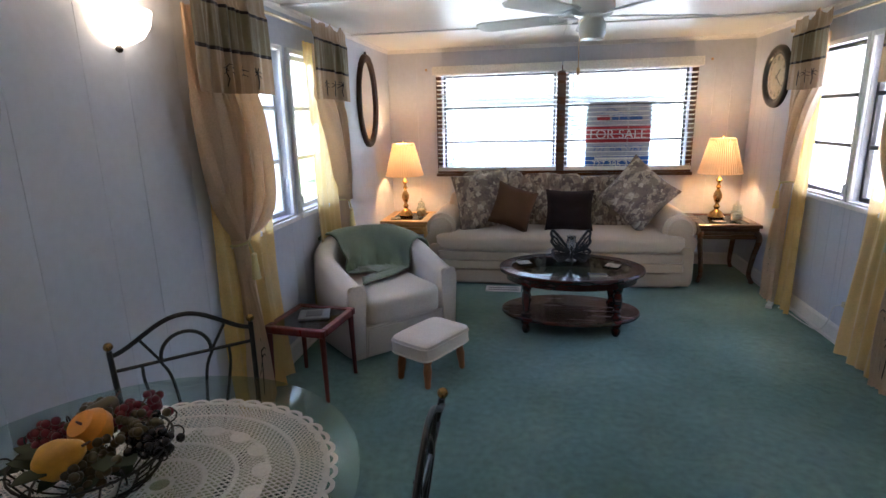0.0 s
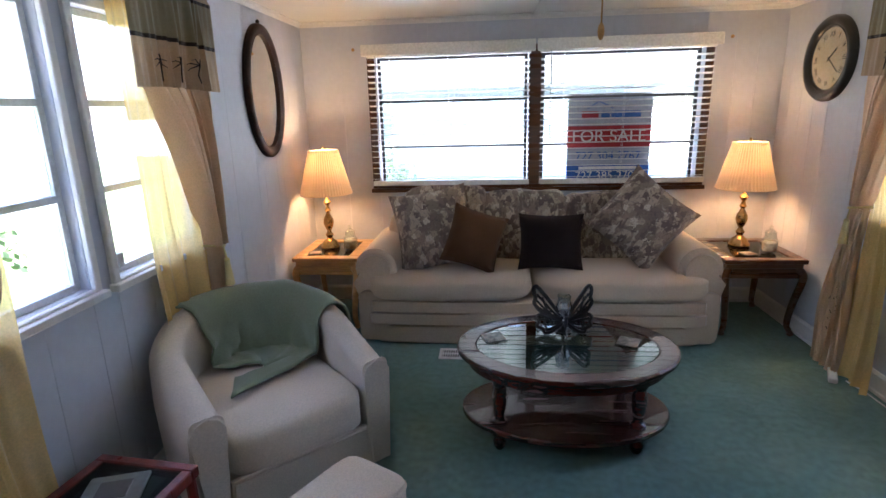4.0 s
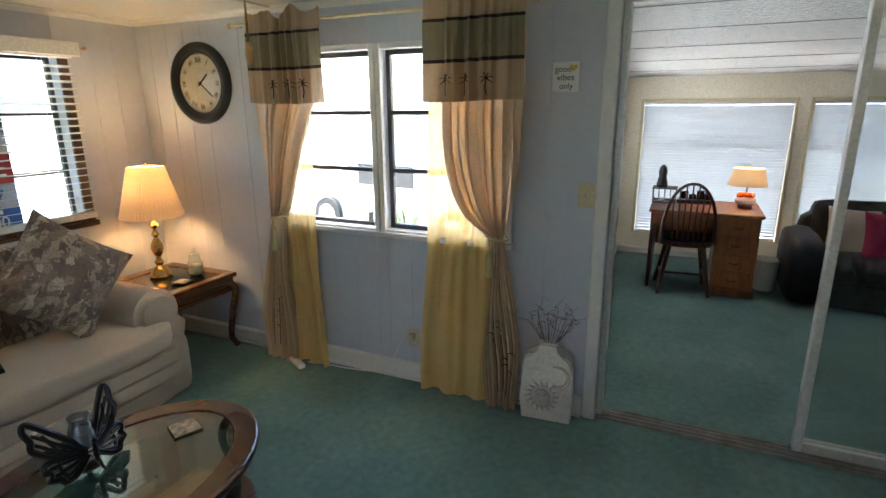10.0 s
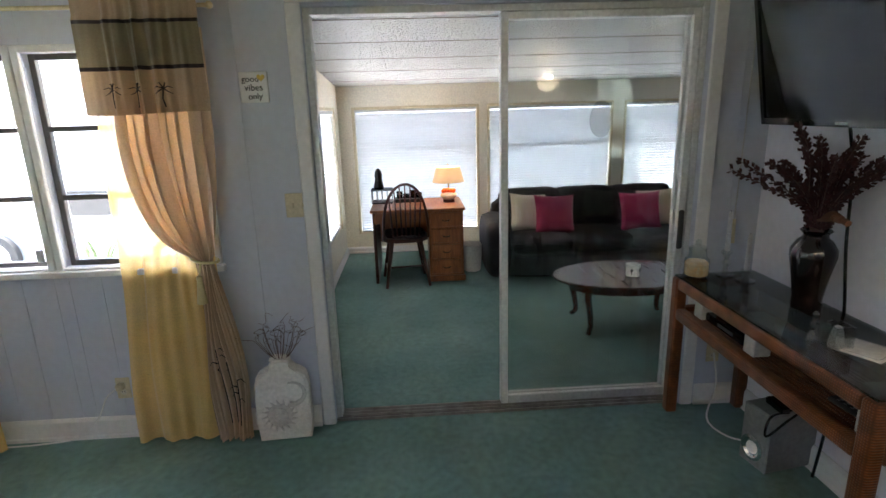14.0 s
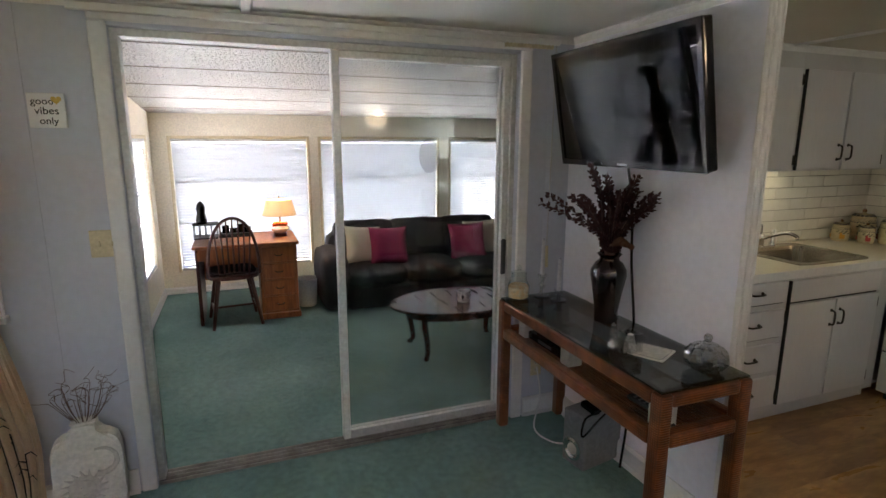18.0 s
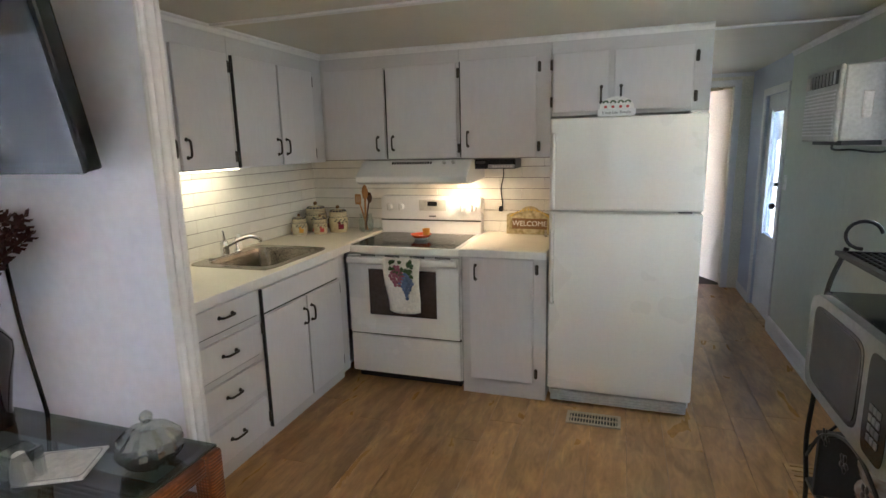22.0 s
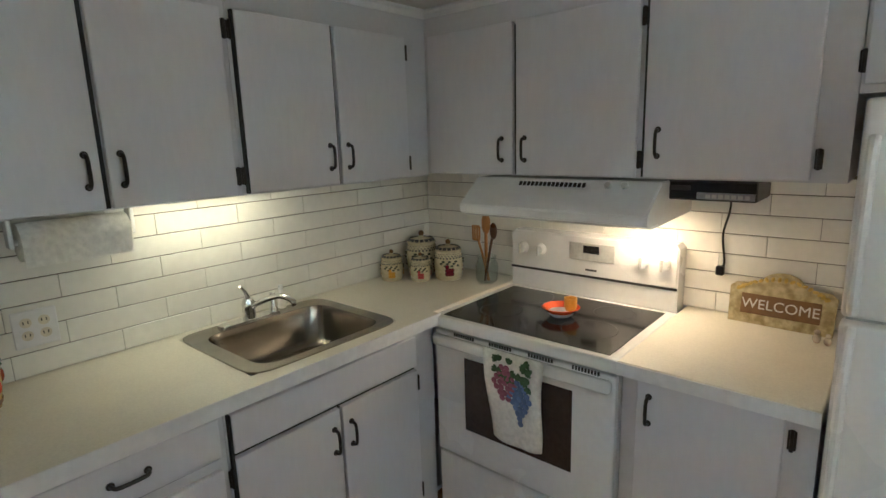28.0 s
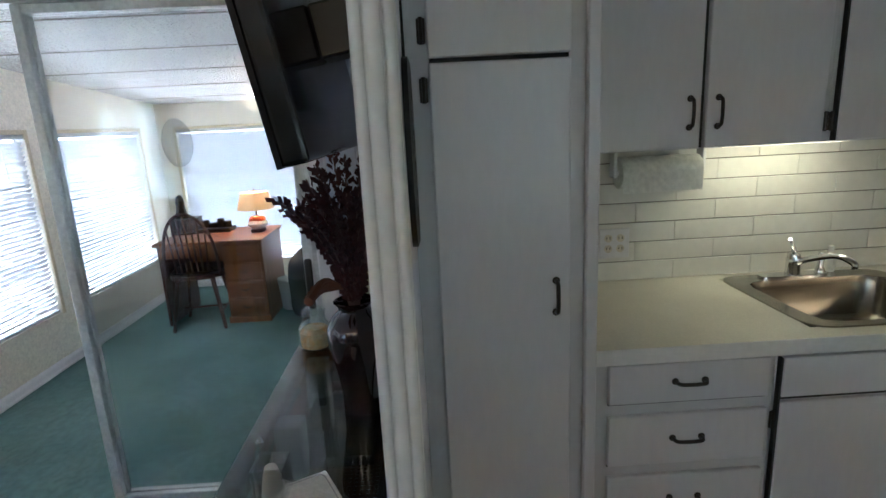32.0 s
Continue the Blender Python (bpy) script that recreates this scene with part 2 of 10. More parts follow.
M["steel"] = mat("brushed_steel", (0.30, 0.275, 0.235), 0.22, 1.0, scale=20, amount=0.3, stretch=(1, 0.2, 1), rough_var=0.1)
M["chrome"] = mat("chrome", (0.75, 0.75, 0.76), 0.10, 1.0, amount=0.05)
M["alu_white"] = mat("pale_anodised_aluminium", (0.74, 0.74, 0.73), 0.36, 0.25, scale=8, amount=0.2)
M["alu"] = mat("satin_aluminium", (0.60, 0.60, 0.59), 0.38, 0.35, scale=8, amount=0.25)
M["alud"] = mat("dark_window_aluminium", (0.09, 0.085, 0.085), 0.45, 0.6, scale=8, amount=0.3)
M["brass"] = mat("aged_polished_brass", (0.46, 0.29, 0.105), 0.22, 1.0, scale=10, amount=0.3)
M["rod_brass"] = mat("pale_brass_rod", (0.62, 0.52, 0.33), 0.32, 0.7, scale=10, amount=0.3)
M["dial"] = mat("aged_paper_dial", (0.50, 0.43, 0.31), 0.5, col2=(0.38, 0.31, 0.20), scale=9, amount=0.6)
M["plaster_low"] = mat("rubbed_plaster_relief", (0.60, 0.575, 0.53), 0.88, scale=12, amount=0.5, bump=0.6, bump_scale=60)
M["ochre"] = mat("ochre_glaze", (0.62, 0.42, 0.14), 0.22, col2=(0.46, 0.28, 0.08), scale=9, amount=0.7, coat=0.5)
M["oxide"] = mat("oxide_red_glaze", (0.25, 0.05, 0.02), 0.25, coat=0.4)
M["cherry"] = wood("cherry_wood_dark_red", (0.062, 0.016, 0.011), (0.030, 0.008, 0.006), 0.25, "x", coat=0.5)
M["walnut"] = wood("walnut_dark_brown", (0.12, 0.050, 0.022), (0.055, 0.022, 0.011), 0.28, "x", coat=0.4)
M["oak"] = wood("honey_oak", (0.54, 0.32, 0.135), (0.38, 0.20, 0.075), 0.35, "x")
M["mirror_frame"] = mat("mirror_frame_dark_wood", (0.040, 0.015, 0.009), 0.5, col2=(0.018, 0.008, 0.006), scale=20, amount=0.8, bump=0.1, spec=0.25)
M["slate"] = mat("grey_slate_frame", (0.15, 0.16, 0.16), 0.5, scale=20, amount=0.5)
def rattan(name, col, col2):
    """Stained rattan wound tightly round its core: fine bands across, blotched by wear."""
    m = mat(name, col, 0.38, 0, col2, 14, 0.85, 90, 0.15, coat=0.15)
    nt = m.node_tree
    b = nt.nodes["Principled BSDF"]
    tc = nt.nodes.new("ShaderNodeTexCoord")
    bands = []
    for ax in ("X", "Z"):
        w = nt.nodes.new("ShaderNodeTexWave")
        w.bands_direction = ax
        w.inputs["Scale"].default_value, w.inputs["Distortion"].default_value = 34.0, 1.2
        w.inputs["Detail"].default_value = 1.0
        nt.links.new(tc.outputs["Object"], w.inputs["Vector"])
        bands.append(w)
    both = nt.nodes.new("ShaderNodeMath")
    both.operation = "MULTIPLY"
    for k, w in enumerate(bands):
        nt.links.new(w.outputs["Fac"], both.inputs[k])
    lift = nt.nodes.new("ShaderNodeMapRange")
    lift.inputs["To Min"].default_value, lift.inputs["To Max"].default_value = 0.62, 1.25
    nt.links.new(both.outputs[0], lift.inputs["Value"])
    tint = nt.nodes.new("ShaderNodeHueSaturation")
    nt.links.new(b.inputs["Base Color"].links[0].from_socket, tint.inputs["Color"])
    nt.links.new(lift.outputs[0], tint.inputs["Value"])
    nt.links.new(tint.outputs[0], b.inputs["Base Color"])
    bp = nt.nodes.new("ShaderNodeBump")
    bp.inputs["Strength"].default_value, bp.inputs["Distance"].default_value = 0.5, 0.003
    nt.links.new(both.outputs[0], bp.inputs["Height"])
    nt.links.new(bp.outputs[0], b.inputs["Normal"])
    return m


M["rattan"] = rattan("rattan_wrap_red_brown", (0.29, 0.082, 0.018), (0.13, 0.034, 0.008))
M["pine"] = wood("maple_orange_brown", (0.30, 0.10, 0.03), (0.17, 0.05, 0.016), 0.35, "z")
M["redwood"] = wood("red_mahogany", (0.17, 0.022, 0.018), (0.08, 0.010, 0.010), 0.3, "z")
M["spindle"] = wood("dark_turned_wood", (0.085, 0.022, 0.015), (0.04, 0.010, 0.008), 0.3, "z")
M["leg"] = wood("varnished_leg", (0.33, 0.12, 0.03), (0.19, 0.06, 0.015), 0.3, "z")
M["sofa"] = cloth("sofa_beige_cloth", (0.50, 0.405, 0.31), col2=(0.43, 0.345, 0.265), bump=0.4, bump_scale=420)
M["chair"] = cloth("armchair_cream_cloth", (0.64, 0.56, 0.47), col2=(0.57, 0.495, 0.41), bump=0.4, bump_scale=420)
M["throw"] = cloth("sage_green_throw", (0.185, 0.22, 0.15), col2=(0.145, 0.178, 0.12), bump=0.5, bump_scale=300)
M["brownc"] = cloth("rust_brown_velvet", (0.085, 0.040, 0.018), col2=(0.055, 0.026, 0.012))
M["darkc"] = cloth("dark_chocolate_velvet", (0.022, 0.012, 0.012), col2=(0.014, 0.008, 0.008))
for k in ("brownc", "darkc"):
    M[k].node_tree.nodes["Principled BSDF"].inputs["Sheen Weight"].default_value = 0.04
M["magenta"] = cloth("raspberry_pink_cloth", (0.34, 0.022, 0.085))
M["creamc"] = cloth("cream_cushion_cloth", (0.60, 0.53, 0.41))
M["leather"] = mat("black_leather", (0.018, 0.018, 0.022), 0.62, scale=8, amount=0.4, bump=0.35, bump_scale=160, spec=0.3)
M["cur_main"] = cloth("curtain_taupe_satin", (0.68, 0.515, 0.36), 0.42, (0.58, 0.43, 0.29), 0.4, 2.0, 0.34, 0.15, 500)
M["cur_olive"] = cloth("curtain_olive_band", (0.21, 0.175, 0.105), 0.22, (0.15, 0.125, 0.075), rough=0.45)
M["cur_tan"] = cloth("curtain_tan_band", (0.42, 0.30, 0.19), 0.25, rough=0.6)
M["cur_dark"] = cloth("curtain_dark_braid", (0.02, 0.014, 0.014), 0.0)
M["sheer"] = cloth("sheer_yellow_voile", (0.88, 0.63, 0.25), 0.36, (0.78, 0.51, 0.17), 0.35, 2.0, 0.34, 0.1, 500, clear=0.14)
M["sheer_white"] = cloth("sheer_pale_voile", (0.60, 0.65, 0.55), 0.30, clear=0.03, bump=0.1)
M["tassel"] = cloth("tassel_gold", (0.60, 0.52, 0.26))
M["shade"] = cloth("lamp_shade_pleated", (0.70, 0.55, 0.37), 0.10, (0.62, 0.47, 0.30), 0.2, rough=0.9, bump=0.1)
M["lace"] = cloth("crochet_white", (0.74, 0.73, 0.72), bump=0.5, bump_scale=250)
M["glass"] = glass("clear_pane", (0.97, 0.98, 0.98), 0.07)
M["glass_green"] = glass("table_glass", (0.50, 0.58, 0.56), 0.36)
M["glass_clear_table"] = glass("clear_table_glass", (0.80, 0.88, 0.85), 0.10)
M["glass_dark"] = glass("dark_tinted_glass", (0.34, 0.37, 0.36), 0.10)
M["glass_smoke"] = glass("grey_green_glass_top", (0.50, 0.56, 0.54), 0.20)
M["decal"] = cloth("frosted_film", (0.80, 0.82, 0.82), 0.5, clear=0.80)
M["stoneware"] = mat("stoneware_cream", (0.60, 0.53, 0.36), 0.25, col2=(0.44, 0.40, 0.24), scale=18, amount=0.6, coat=0.4)
M["pepper"] = mat("dried_pepper_red", (0.085, 0.012, 0.011), 0.45, per_object=0.25)
M["sign_olive"] = mat("carved_olive_gold", (0.55, 0.47, 0.28), 0.7, col2=(0.26, 0.20, 0.08), scale=38, amount=0.9, bump=0.4, bump_scale=50)
M["orange2"] = mat("mango_orange", (0.66, 0.26, 0.018), 0.45, col2=(0.60, 0.20, 0.015), scale=12, amount=0.8, bump=0.15, bump_scale=90)
M["crystal"] = glass("cut_crystal", (0.90, 0.92, 0.93), 0.50, 0.03)
M["cut_glass"] = glass("faceted_cut_glass", (0.80, 0.83, 0.82), 0.62)
# pane tint added to darken the bright outdoor view
M["glass_dimmed"] = glass("lightly_tinted_window_glass", (0.86, 0.89, 0.87), 0.06)
M["glass_obscure"] = glass("obscure_grey_glass", (0.42, 0.46, 0.48), 0.06)
M["blind_grey"] = cloth("blind_pale_translucent_slat", (0.60, 0.61, 0.62), 0.11, (0.54, 0.55, 0.56), 0.1, 4.0, 0.45, 0.0)
M["track_dark"] = mat("weathered_track_metal", (0.36, 0.34, 0.31), 0.45, 0.4, col2=(0.22, 0.20, 0.18), scale=12, amount=0.8)
M["cream_door"] = mat("cream_door_paint", (0.66, 0.58, 0.46), 0.45, scale=2, amount=0.15, bump=0.05)
M["jar"] = glass("jar_glass", (0.93, 0.96, 0.95), 0.09)
M["frost"] = mat("frosted_white_glass", (0.86, 0.84, 0.80), 0.3, amount=0.05)
M["mirror"] = mat("mirror_silver", (0.86, 0.87, 0.87), 0.02, 1.0, amount=0.0, fine_amount=0.0, rough_var=0.0)
M["blind"] = mat("blind_white_slat", (0.80, 0.79, 0.76), 0.4, scale=4, amount=0.06)
M["plaster"] = mat("rough_white_plaster", (0.74, 0.71, 0.66), 0.85, scale=6, amount=0.4, bump=0.8, bump_scale=60)
M["plaster2"] = mat("weathered_plaster_grey", (0.42, 0.40, 0.38), 0.9, scale=10, amount=0.4, bump=0.8, bump_scale=60)
M["twig"] = mat("dried_twigs", (0.16, 0.10, 0.085), 0.8)
M["leaf_red"] = mat("dried_dark_red_leaf", (0.045, 0.012, 0.016), 0.7, col2=(0.075, 0.02, 0.02), amount=0.8, scale=30, per_object=0.2)
M["leaf_brown"] = mat("dried_brown_leaf", (0.14, 0.05, 0.02), 0.7)
M["oxblood"] = mat("oxblood_glaze", (0.022, 0.004, 0.004), 0.07, col2=(0.006, 0.004, 0.005), scale=4, amount=1.0, coat=0.9)
M["candle_grey"] = mat("candle_wax_grey", (0.60, 0.60, 0.63), 0.45, amount=0.1)
M["candle"] = mat("candle_wax_white", (0.72, 0.70, 0.66), 0.5, amount=0.1)
M["potpourri"] = mat("potpourri_brown", (0.78, 0.42, 0.18), 0.8, col2=(0.74, 0.56, 0.36), scale=40, amount=1.0, bump=0.8, bump_scale=70)
M["concrete"] = mat("driveway_concrete", (0.55, 0.54, 0.52), 0.9, scale=1.5, amount=0.3)
M["grass"] = mat("lawn", (0.09, 0.13, 0.045), 0.95, scale=0.6, amount=0.6, bump=0.5, bump_scale=30)
M["ivory"] = mat("ivory_plate", (0.66, 0.60, 0.48), 0.4, amount=0.1)
M["ac_grey"] = mat("ac_grey_white_plastic", (0.52, 0.52, 0.50), 0.35, scale=6, amount=0.1)
M["oven_pane"] = mat("oven_brown_glass", (0.060, 0.042, 0.036), 0.08, coat=0.5)
M["siding_glass"] = mat("neighbour_pane", (0.40, 0.43, 0.45), 0.15)
M["siding"] = mat("neighbour_siding", (0.74, 0.76, 0.75), 0.6, scale=1, amount=0.2)
M["roofing"] = mat("roof_white_metal", (0.42, 0.45, 0.44), 0.5)
M["bush"] = mat("shrub_leaves", (0.05, 0.09, 0.03), 0.6, col2=(0.10, 0.14, 0.05), scale=4, amount=0.8)
M["carpaint"] = mat("silver_car_paint", (0.42, 0.44, 0.46), 0.25, 0.5, coat=0.6, amount=0.05)
M["rubber"] = mat("tyre_rubber", (0.025, 0.025, 0.025), 0.8)
M["paper"] = mat("paper_towel_white", (0.80, 0.78, 0.73), 0.9, amount=0.06, bump=0.01, bump_scale=90)
M["sign_red"] = mat("sign_red", (0.38, 0.02, 0.025), 0.5)
M["sign_blue"] = mat("sign_blue", (0.03, 0.12, 0.42), 0.5)
M["sign_grey"] = mat("sign_pale_blue_grey", (0.40, 0.43, 0.50), 0.5)
M["paint_red"] = mat("painted_red", (0.50, 0.05, 0.05), 0.4)
M["orange"] = mat("orange_glaze", (0.70, 0.085, 0.012), 0.25, coat=0.5)
M["yellow"] = mat("yellow_fruit", (0.62, 0.31, 0.03), 0.45, bump=0.2, bump_scale=90)
M["grape_red"] = mat("grape_red", (0.15, 0.010, 0.026), 0.28, coat=0.4)
M["grape_green"] = mat("grape_olive", (0.060, 0.044, 0.014), 0.35, coat=0.4)
M["towel_red"] = mat("print_plum_red", (0.32, 0.10, 0.15), 0.6, per_object=0.1)
M["grape_blue"] = mat("print_steel_blue", (0.12, 0.18, 0.36), 0.5, per_object=0.25)
M["green"] = mat("leaf_green", (0.045, 0.10, 0.035), 0.6)
M["leaf_dark"] = mat("silk_leaf_dark", (0.022, 0.038, 0.020), 0.6, per_object=0.3)
M["grape_dark"] = mat("grape_blue_black", (0.012, 0.012, 0.022), 0.25, coat=0.3)
M["speckle"] = mat("painted_stoneware", (0.66, 0.62, 0.55), 0.25, col2=(0.22, 0.10, 0.05), scale=16, amount=0.9, coat=0.4)
M["rope"] = mat("grey_cord", (0.50, 0.50, 0.50), 0.7)
M["gold"] = mat("gold_paint", (0.60, 0.42, 0.10), 0.4, 0.4)
M["silver_ad"] = mat("silver_plastic", (0.33, 0.335, 0.34), 0.32, 0.6)
M["register_tan"] = mat("register_tan_enamel", (0.50, 0.42, 0.31), 0.5, 0.2, scale=20, amount=0.3)
M["beech"] = wood("amber_beech", (0.45, 0.21, 0.06), (0.32, 0.13, 0.03), 0.55, "z")
M["tan_sign"] = mat("distressed_tan", (0.52, 0.42, 0.24), 0.7, col2=(0.36, 0.27, 0.13), scale=14, amount=0.9)
M["brown_sign"] = mat("painted_brown", (0.19, 0.10, 0.035), 0.7)

# ---- modelling helpers ----


def box(bm, x0, y0, z0, x1, y1, z1, bevel=0.0, seg=1, m=None):
    r = bmesh.ops.create_cube(bm, size=1.0)
    vs = r["verts"]
    t = Matrix.Translation(((x0 + x1) / 2, (y0 + y1) / 2, (z0 + z1) / 2)) @ Matrix.Diagonal((abs(x1 - x0), abs(y1 - y0), abs(z1 - z0), 1))
    if m is not None:
        t = m @ t
    bmesh.ops.transform(bm, matrix=t, verts=vs)
    if bevel:
        es = list({e for v in vs for e in v.link_edges})
        bmesh.ops.bevel(bm, geom=es, offset=min(bevel, 0.49 * min(abs(x1 - x0), abs(y1 - y0), abs(z1 - z0))), segments=seg, affect="EDGES", profile=0.5)
    return bm


def cyl(bm, p0, p1, r0, r1=None, seg=16, cap=True):
    p0, p1 = Vector(p0), Vector(p1)
    d = p1 - p0
    r = bmesh.ops.create_cone(bm, cap_ends=cap, segments=seg, radius1=r0, radius2=r0 if r1 is None else r1, depth=d.length)
    q = Vector((0, 0, 1)).rotation_difference(d.normalized()).to_matrix().to_4x4()
    bmesh.ops.transform(bm, matrix=Matrix.Translation((p0 + p1) / 2) @ q, verts=r["verts"])
    return bm


def ball(bm, c, r, u=12, v=8, m=None):
    rr = bmesh.ops.create_uvsphere(bm, u_segments=u, v_segments=v, radius=1.0)
    r = r if isinstance(r, (tuple, list)) else (r, r, r)
    t = Matrix.Translation(c) @ (m if m is not None else Matrix()) @ Matrix.Diagonal((*r, 1))
    bmesh.ops.transform(bm, matrix=t, verts=rr["verts"])
    return bm


def lathe(bm, prof, c=(0, 0, 0), seg=24, close=True, flute=0.0, flutes=0, sx=1.0, sy=1.0):
    """A turned shape from (radius, height) pairs."""
    rings = []
    for r, z in prof:
        ring = []
        for k in range(seg):
            a = 2 * math.pi * k / seg
            q = r * (1 + flute * math.cos(a * flutes)) if flutes else r
            ring.append(bm.verts.new((c[0] + q * math.cos(a) * sx, c[1] + q * math.sin(a) * sy, c[2] + z)))
        rings.append(ring)
    for a, b in zip(rings, rings[1:]):
        for k in range(seg):
            bm.faces.new((a[k], a[(k + 1) % seg], b[(k + 1) % seg], b[k]))
    if close:
        bm.faces.new(list(reversed(rings[0])))
        bm.faces.new(rings[-1])
    return bm


def tube(bm, pts, r, seg=8, taper=None):
    """A round bar along a line of points."""
    pts = [Vector(p) for p in pts]
    rings, side = [], None
    for n, p in enumerate(pts):
        d = (pts[min(n + 1, len(pts) - 1)] - pts[max(n - 1, 0)]).normalized()
        if side is None:
            side = d.orthogonal().normalized()
        side = (side - d * side.dot(d)).normalized()
        other = d.cross(side)
        q = r if taper is None else r + (taper - r) * n / (len(pts) - 1)
        rings.append([bm.verts.new(p + q * (math.cos(2 * math.pi * k / seg) * side + math.sin(2 * math.pi * k / seg) * other)) for k in range(seg)])
    for a, b in zip(rings, rings[1:]):
        for k in range(seg):
            bm.faces.new((a[k], a[(k + 1) % seg], b[(k + 1) % seg], b[k]))
    bm.faces.new(list(reversed(rings[0])))
    bm.faces.new(rings[-1])
    return bm


def curve_pts(ctrl, n=8):
    """A smooth line through control points (Catmull-Rom)."""
    c = [Vector(p) for p in ctrl]
    c = [2 * c[0] - c[1], *c, 2 * c[-1] - c[-2]]
    out = []
    for i in range(1, len(c) - 2):
        for k in range(n):
            t = k / n
            a, b, d, e = c[i - 1], c[i], c[i + 1], c[i + 2]
            out.append(0.5 * (2 * b + (d - a) * t + (2 * a - 5 * b + 4 * d - e) * t * t + (3 * b - a - 3 * d + e) * t ** 3))
    return [*out, c[-2]]


def slab(bm, outline, z0, z1):
    """An upright prism over a plan outline (list of x, y, anticlockwise)."""
    lo = [bm.verts.new((x, y, z0)) for x, y in outline]
    hi = [bm.verts.new((x, y, z1)) for x, y in outline]
    bm.faces.new(list(reversed(lo)))
    bm.faces.new(hi)
    n = len(lo)
    for k in range(n):
        bm.faces.new((lo[k], lo[(k + 1) % n], hi[(k + 1) % n], hi[k]))
    return bm


def ring_slab(bm, outer, inner, z0, z1):
    """A flat frame between two outlines with as many points each."""
    n = len(outer)
    v = [[bm.verts.new((x, y, z)) for x, y in o] for o in (outer, inner) for z in (z0, z1)]
    for k in range(n):
        j = (k + 1) % n
        bm.faces.new((v[0][k], v[0][j], v[1][j], v[1][k]))
        bm.faces.new((v[2][j], v[2][k], v[3][k], v[3][j]))
        bm.faces.new((v[1][k], v[1][j], v[3][j], v[3][k]))
        bm.faces.new((v[0][j], v[0][k], v[2][k], v[2][j]))
    return bm


def oval(a, b, n=40, c=(0, 0), power=2.0):
    out = []
    for k in range(n):
        t = 2 * math.pi * k / n
        x, y = math.cos(t), math.sin(t)
        out.append((c[0] + a * math.copysign(abs(x) ** (2 / power), x), c[1] + b * math.copysign(abs(y) ** (2 / power), y)))
    return out


def cushion(bm, w, d, h, power=5.0, n=20, crown=1.0, seed=0, lump=0.0):
    """A soft block, w x d x h, resting on z = 0, rounded all round."""
    r = bmesh.ops.create_cube(bm, size=2.0)
    es = list({e for v in r["verts"] for e in v.link_edges})
    bmesh.ops.subdivide_edges(bm, edges=es, cuts=max(3, n // 3), use_grid_fill=True)
    for v in bm.verts:
        x, y, z = v.co
        k = (abs(x) ** power + abs(y) ** power + abs(z) ** power) ** (1 / power)
        x, y, z = x / k, y / k, z / k
        q = lump * noise.noise(Vector((x * 2.1 + seed, y * 2.1, z * 2.1))) if lump else 0
        v.co = (x * w / 2 * (1 + q), y * d / 2 * (1 + q), (z * h / 2 * crown + h / 2) * (1 + q))
    return bm


def pillow(bm, w, h, t, seed=0):
    """A scatter cushion in the xz plane with pinched corners and a bulging middle."""
    n = 14
    grid = {}
    for s in (1, -1):
        for i in range(n + 1):
            for j in range(n + 1):
                u, v = 2 * i / n - 1, 2 * j / n - 1
                if s == -1 and (i in (0, n) or j in (0, n)):
                    grid[s, i, j] = grid[1, i, j]
                    continue
                pin = 1 - 0.09 * (u * u * (1 - abs(v) ** 3) * 0 + (1 - u * u) * v * v)
                pin2 = 1 - 0.09 * (1 - v * v) * u * u
                fat = ((1 - u ** 4) * (1 - v ** 4)) ** 0.6
                q = 0.012 * noise.noise(Vector((u * 2 + seed, v * 2, s)))
                grid[s, i, j] = bm.verts.new((u * w / 2 * pin2, s * (t / 2 * fat + q * fat), h / 2 + v * h / 2 * pin))
    for s in (1, -1):
        for i in range(n):
            for j in range(n):
                f = [grid[s, i, j], grid[s, i + 1, j], grid[s, i + 1, j + 1], grid[s, i, j + 1]]
                if len(set(f)) == 4:
                    bm.faces.new(f if s == -1 else list(reversed(f)))
    return bm


def link(name, bm, material, smooth=False, sharp=35):
    me = bpy.data.meshes.new(name)
    bmesh.ops.recalc_face_normals(bm, faces=bm.faces)
    if smooth:
        for f in bm.faces:
            f.smooth = True
        for e in bm.edges:
            if len(e.link_faces) == 2 and e.calc_face_angle(0) > radians(sharp):
                e.smooth = False
    bm.to_mesh(me)
    bm.free()
    me.materials.append(M[material] if isinstance(material, str) else material)
    return new(name, me)


def part(name, bm, material, parent, label="", smooth=True, sharp=35):
    """One mesh under a thing or under a part."""
    ob = link(name, bm, material, smooth, sharp)
    ob.parent = parent
    return tagged(ob, label)


def thing(name, label, category, m=None, group="", kind=""):
    ob = new(name)
    ob.empty_display_size = 0.1
    if m is not None:
        ob.matrix_basis = m
    return tagged(ob, label, category, group, kind)


def single(name, bm, material, label, category, m=None, group="", kind="", smooth=True, sharp=35):
    """A thing of one mesh."""
    ob = link(name, bm, material, smooth, sharp)
    if m is not None:
        ob.matrix_basis = m
    return tagged(ob, label, category, group, kind)


def share(src, parent, m, name=None):
    """Another piece on the same mesh."""
    ob = new(name or src.name.split(".")[0], src.data)
    ob.parent = parent
    ob.matrix_basis = m
    return ob


def B():
    return bmesh.new()


def bx(*a, **k):
    return box(B(), *a, **k)


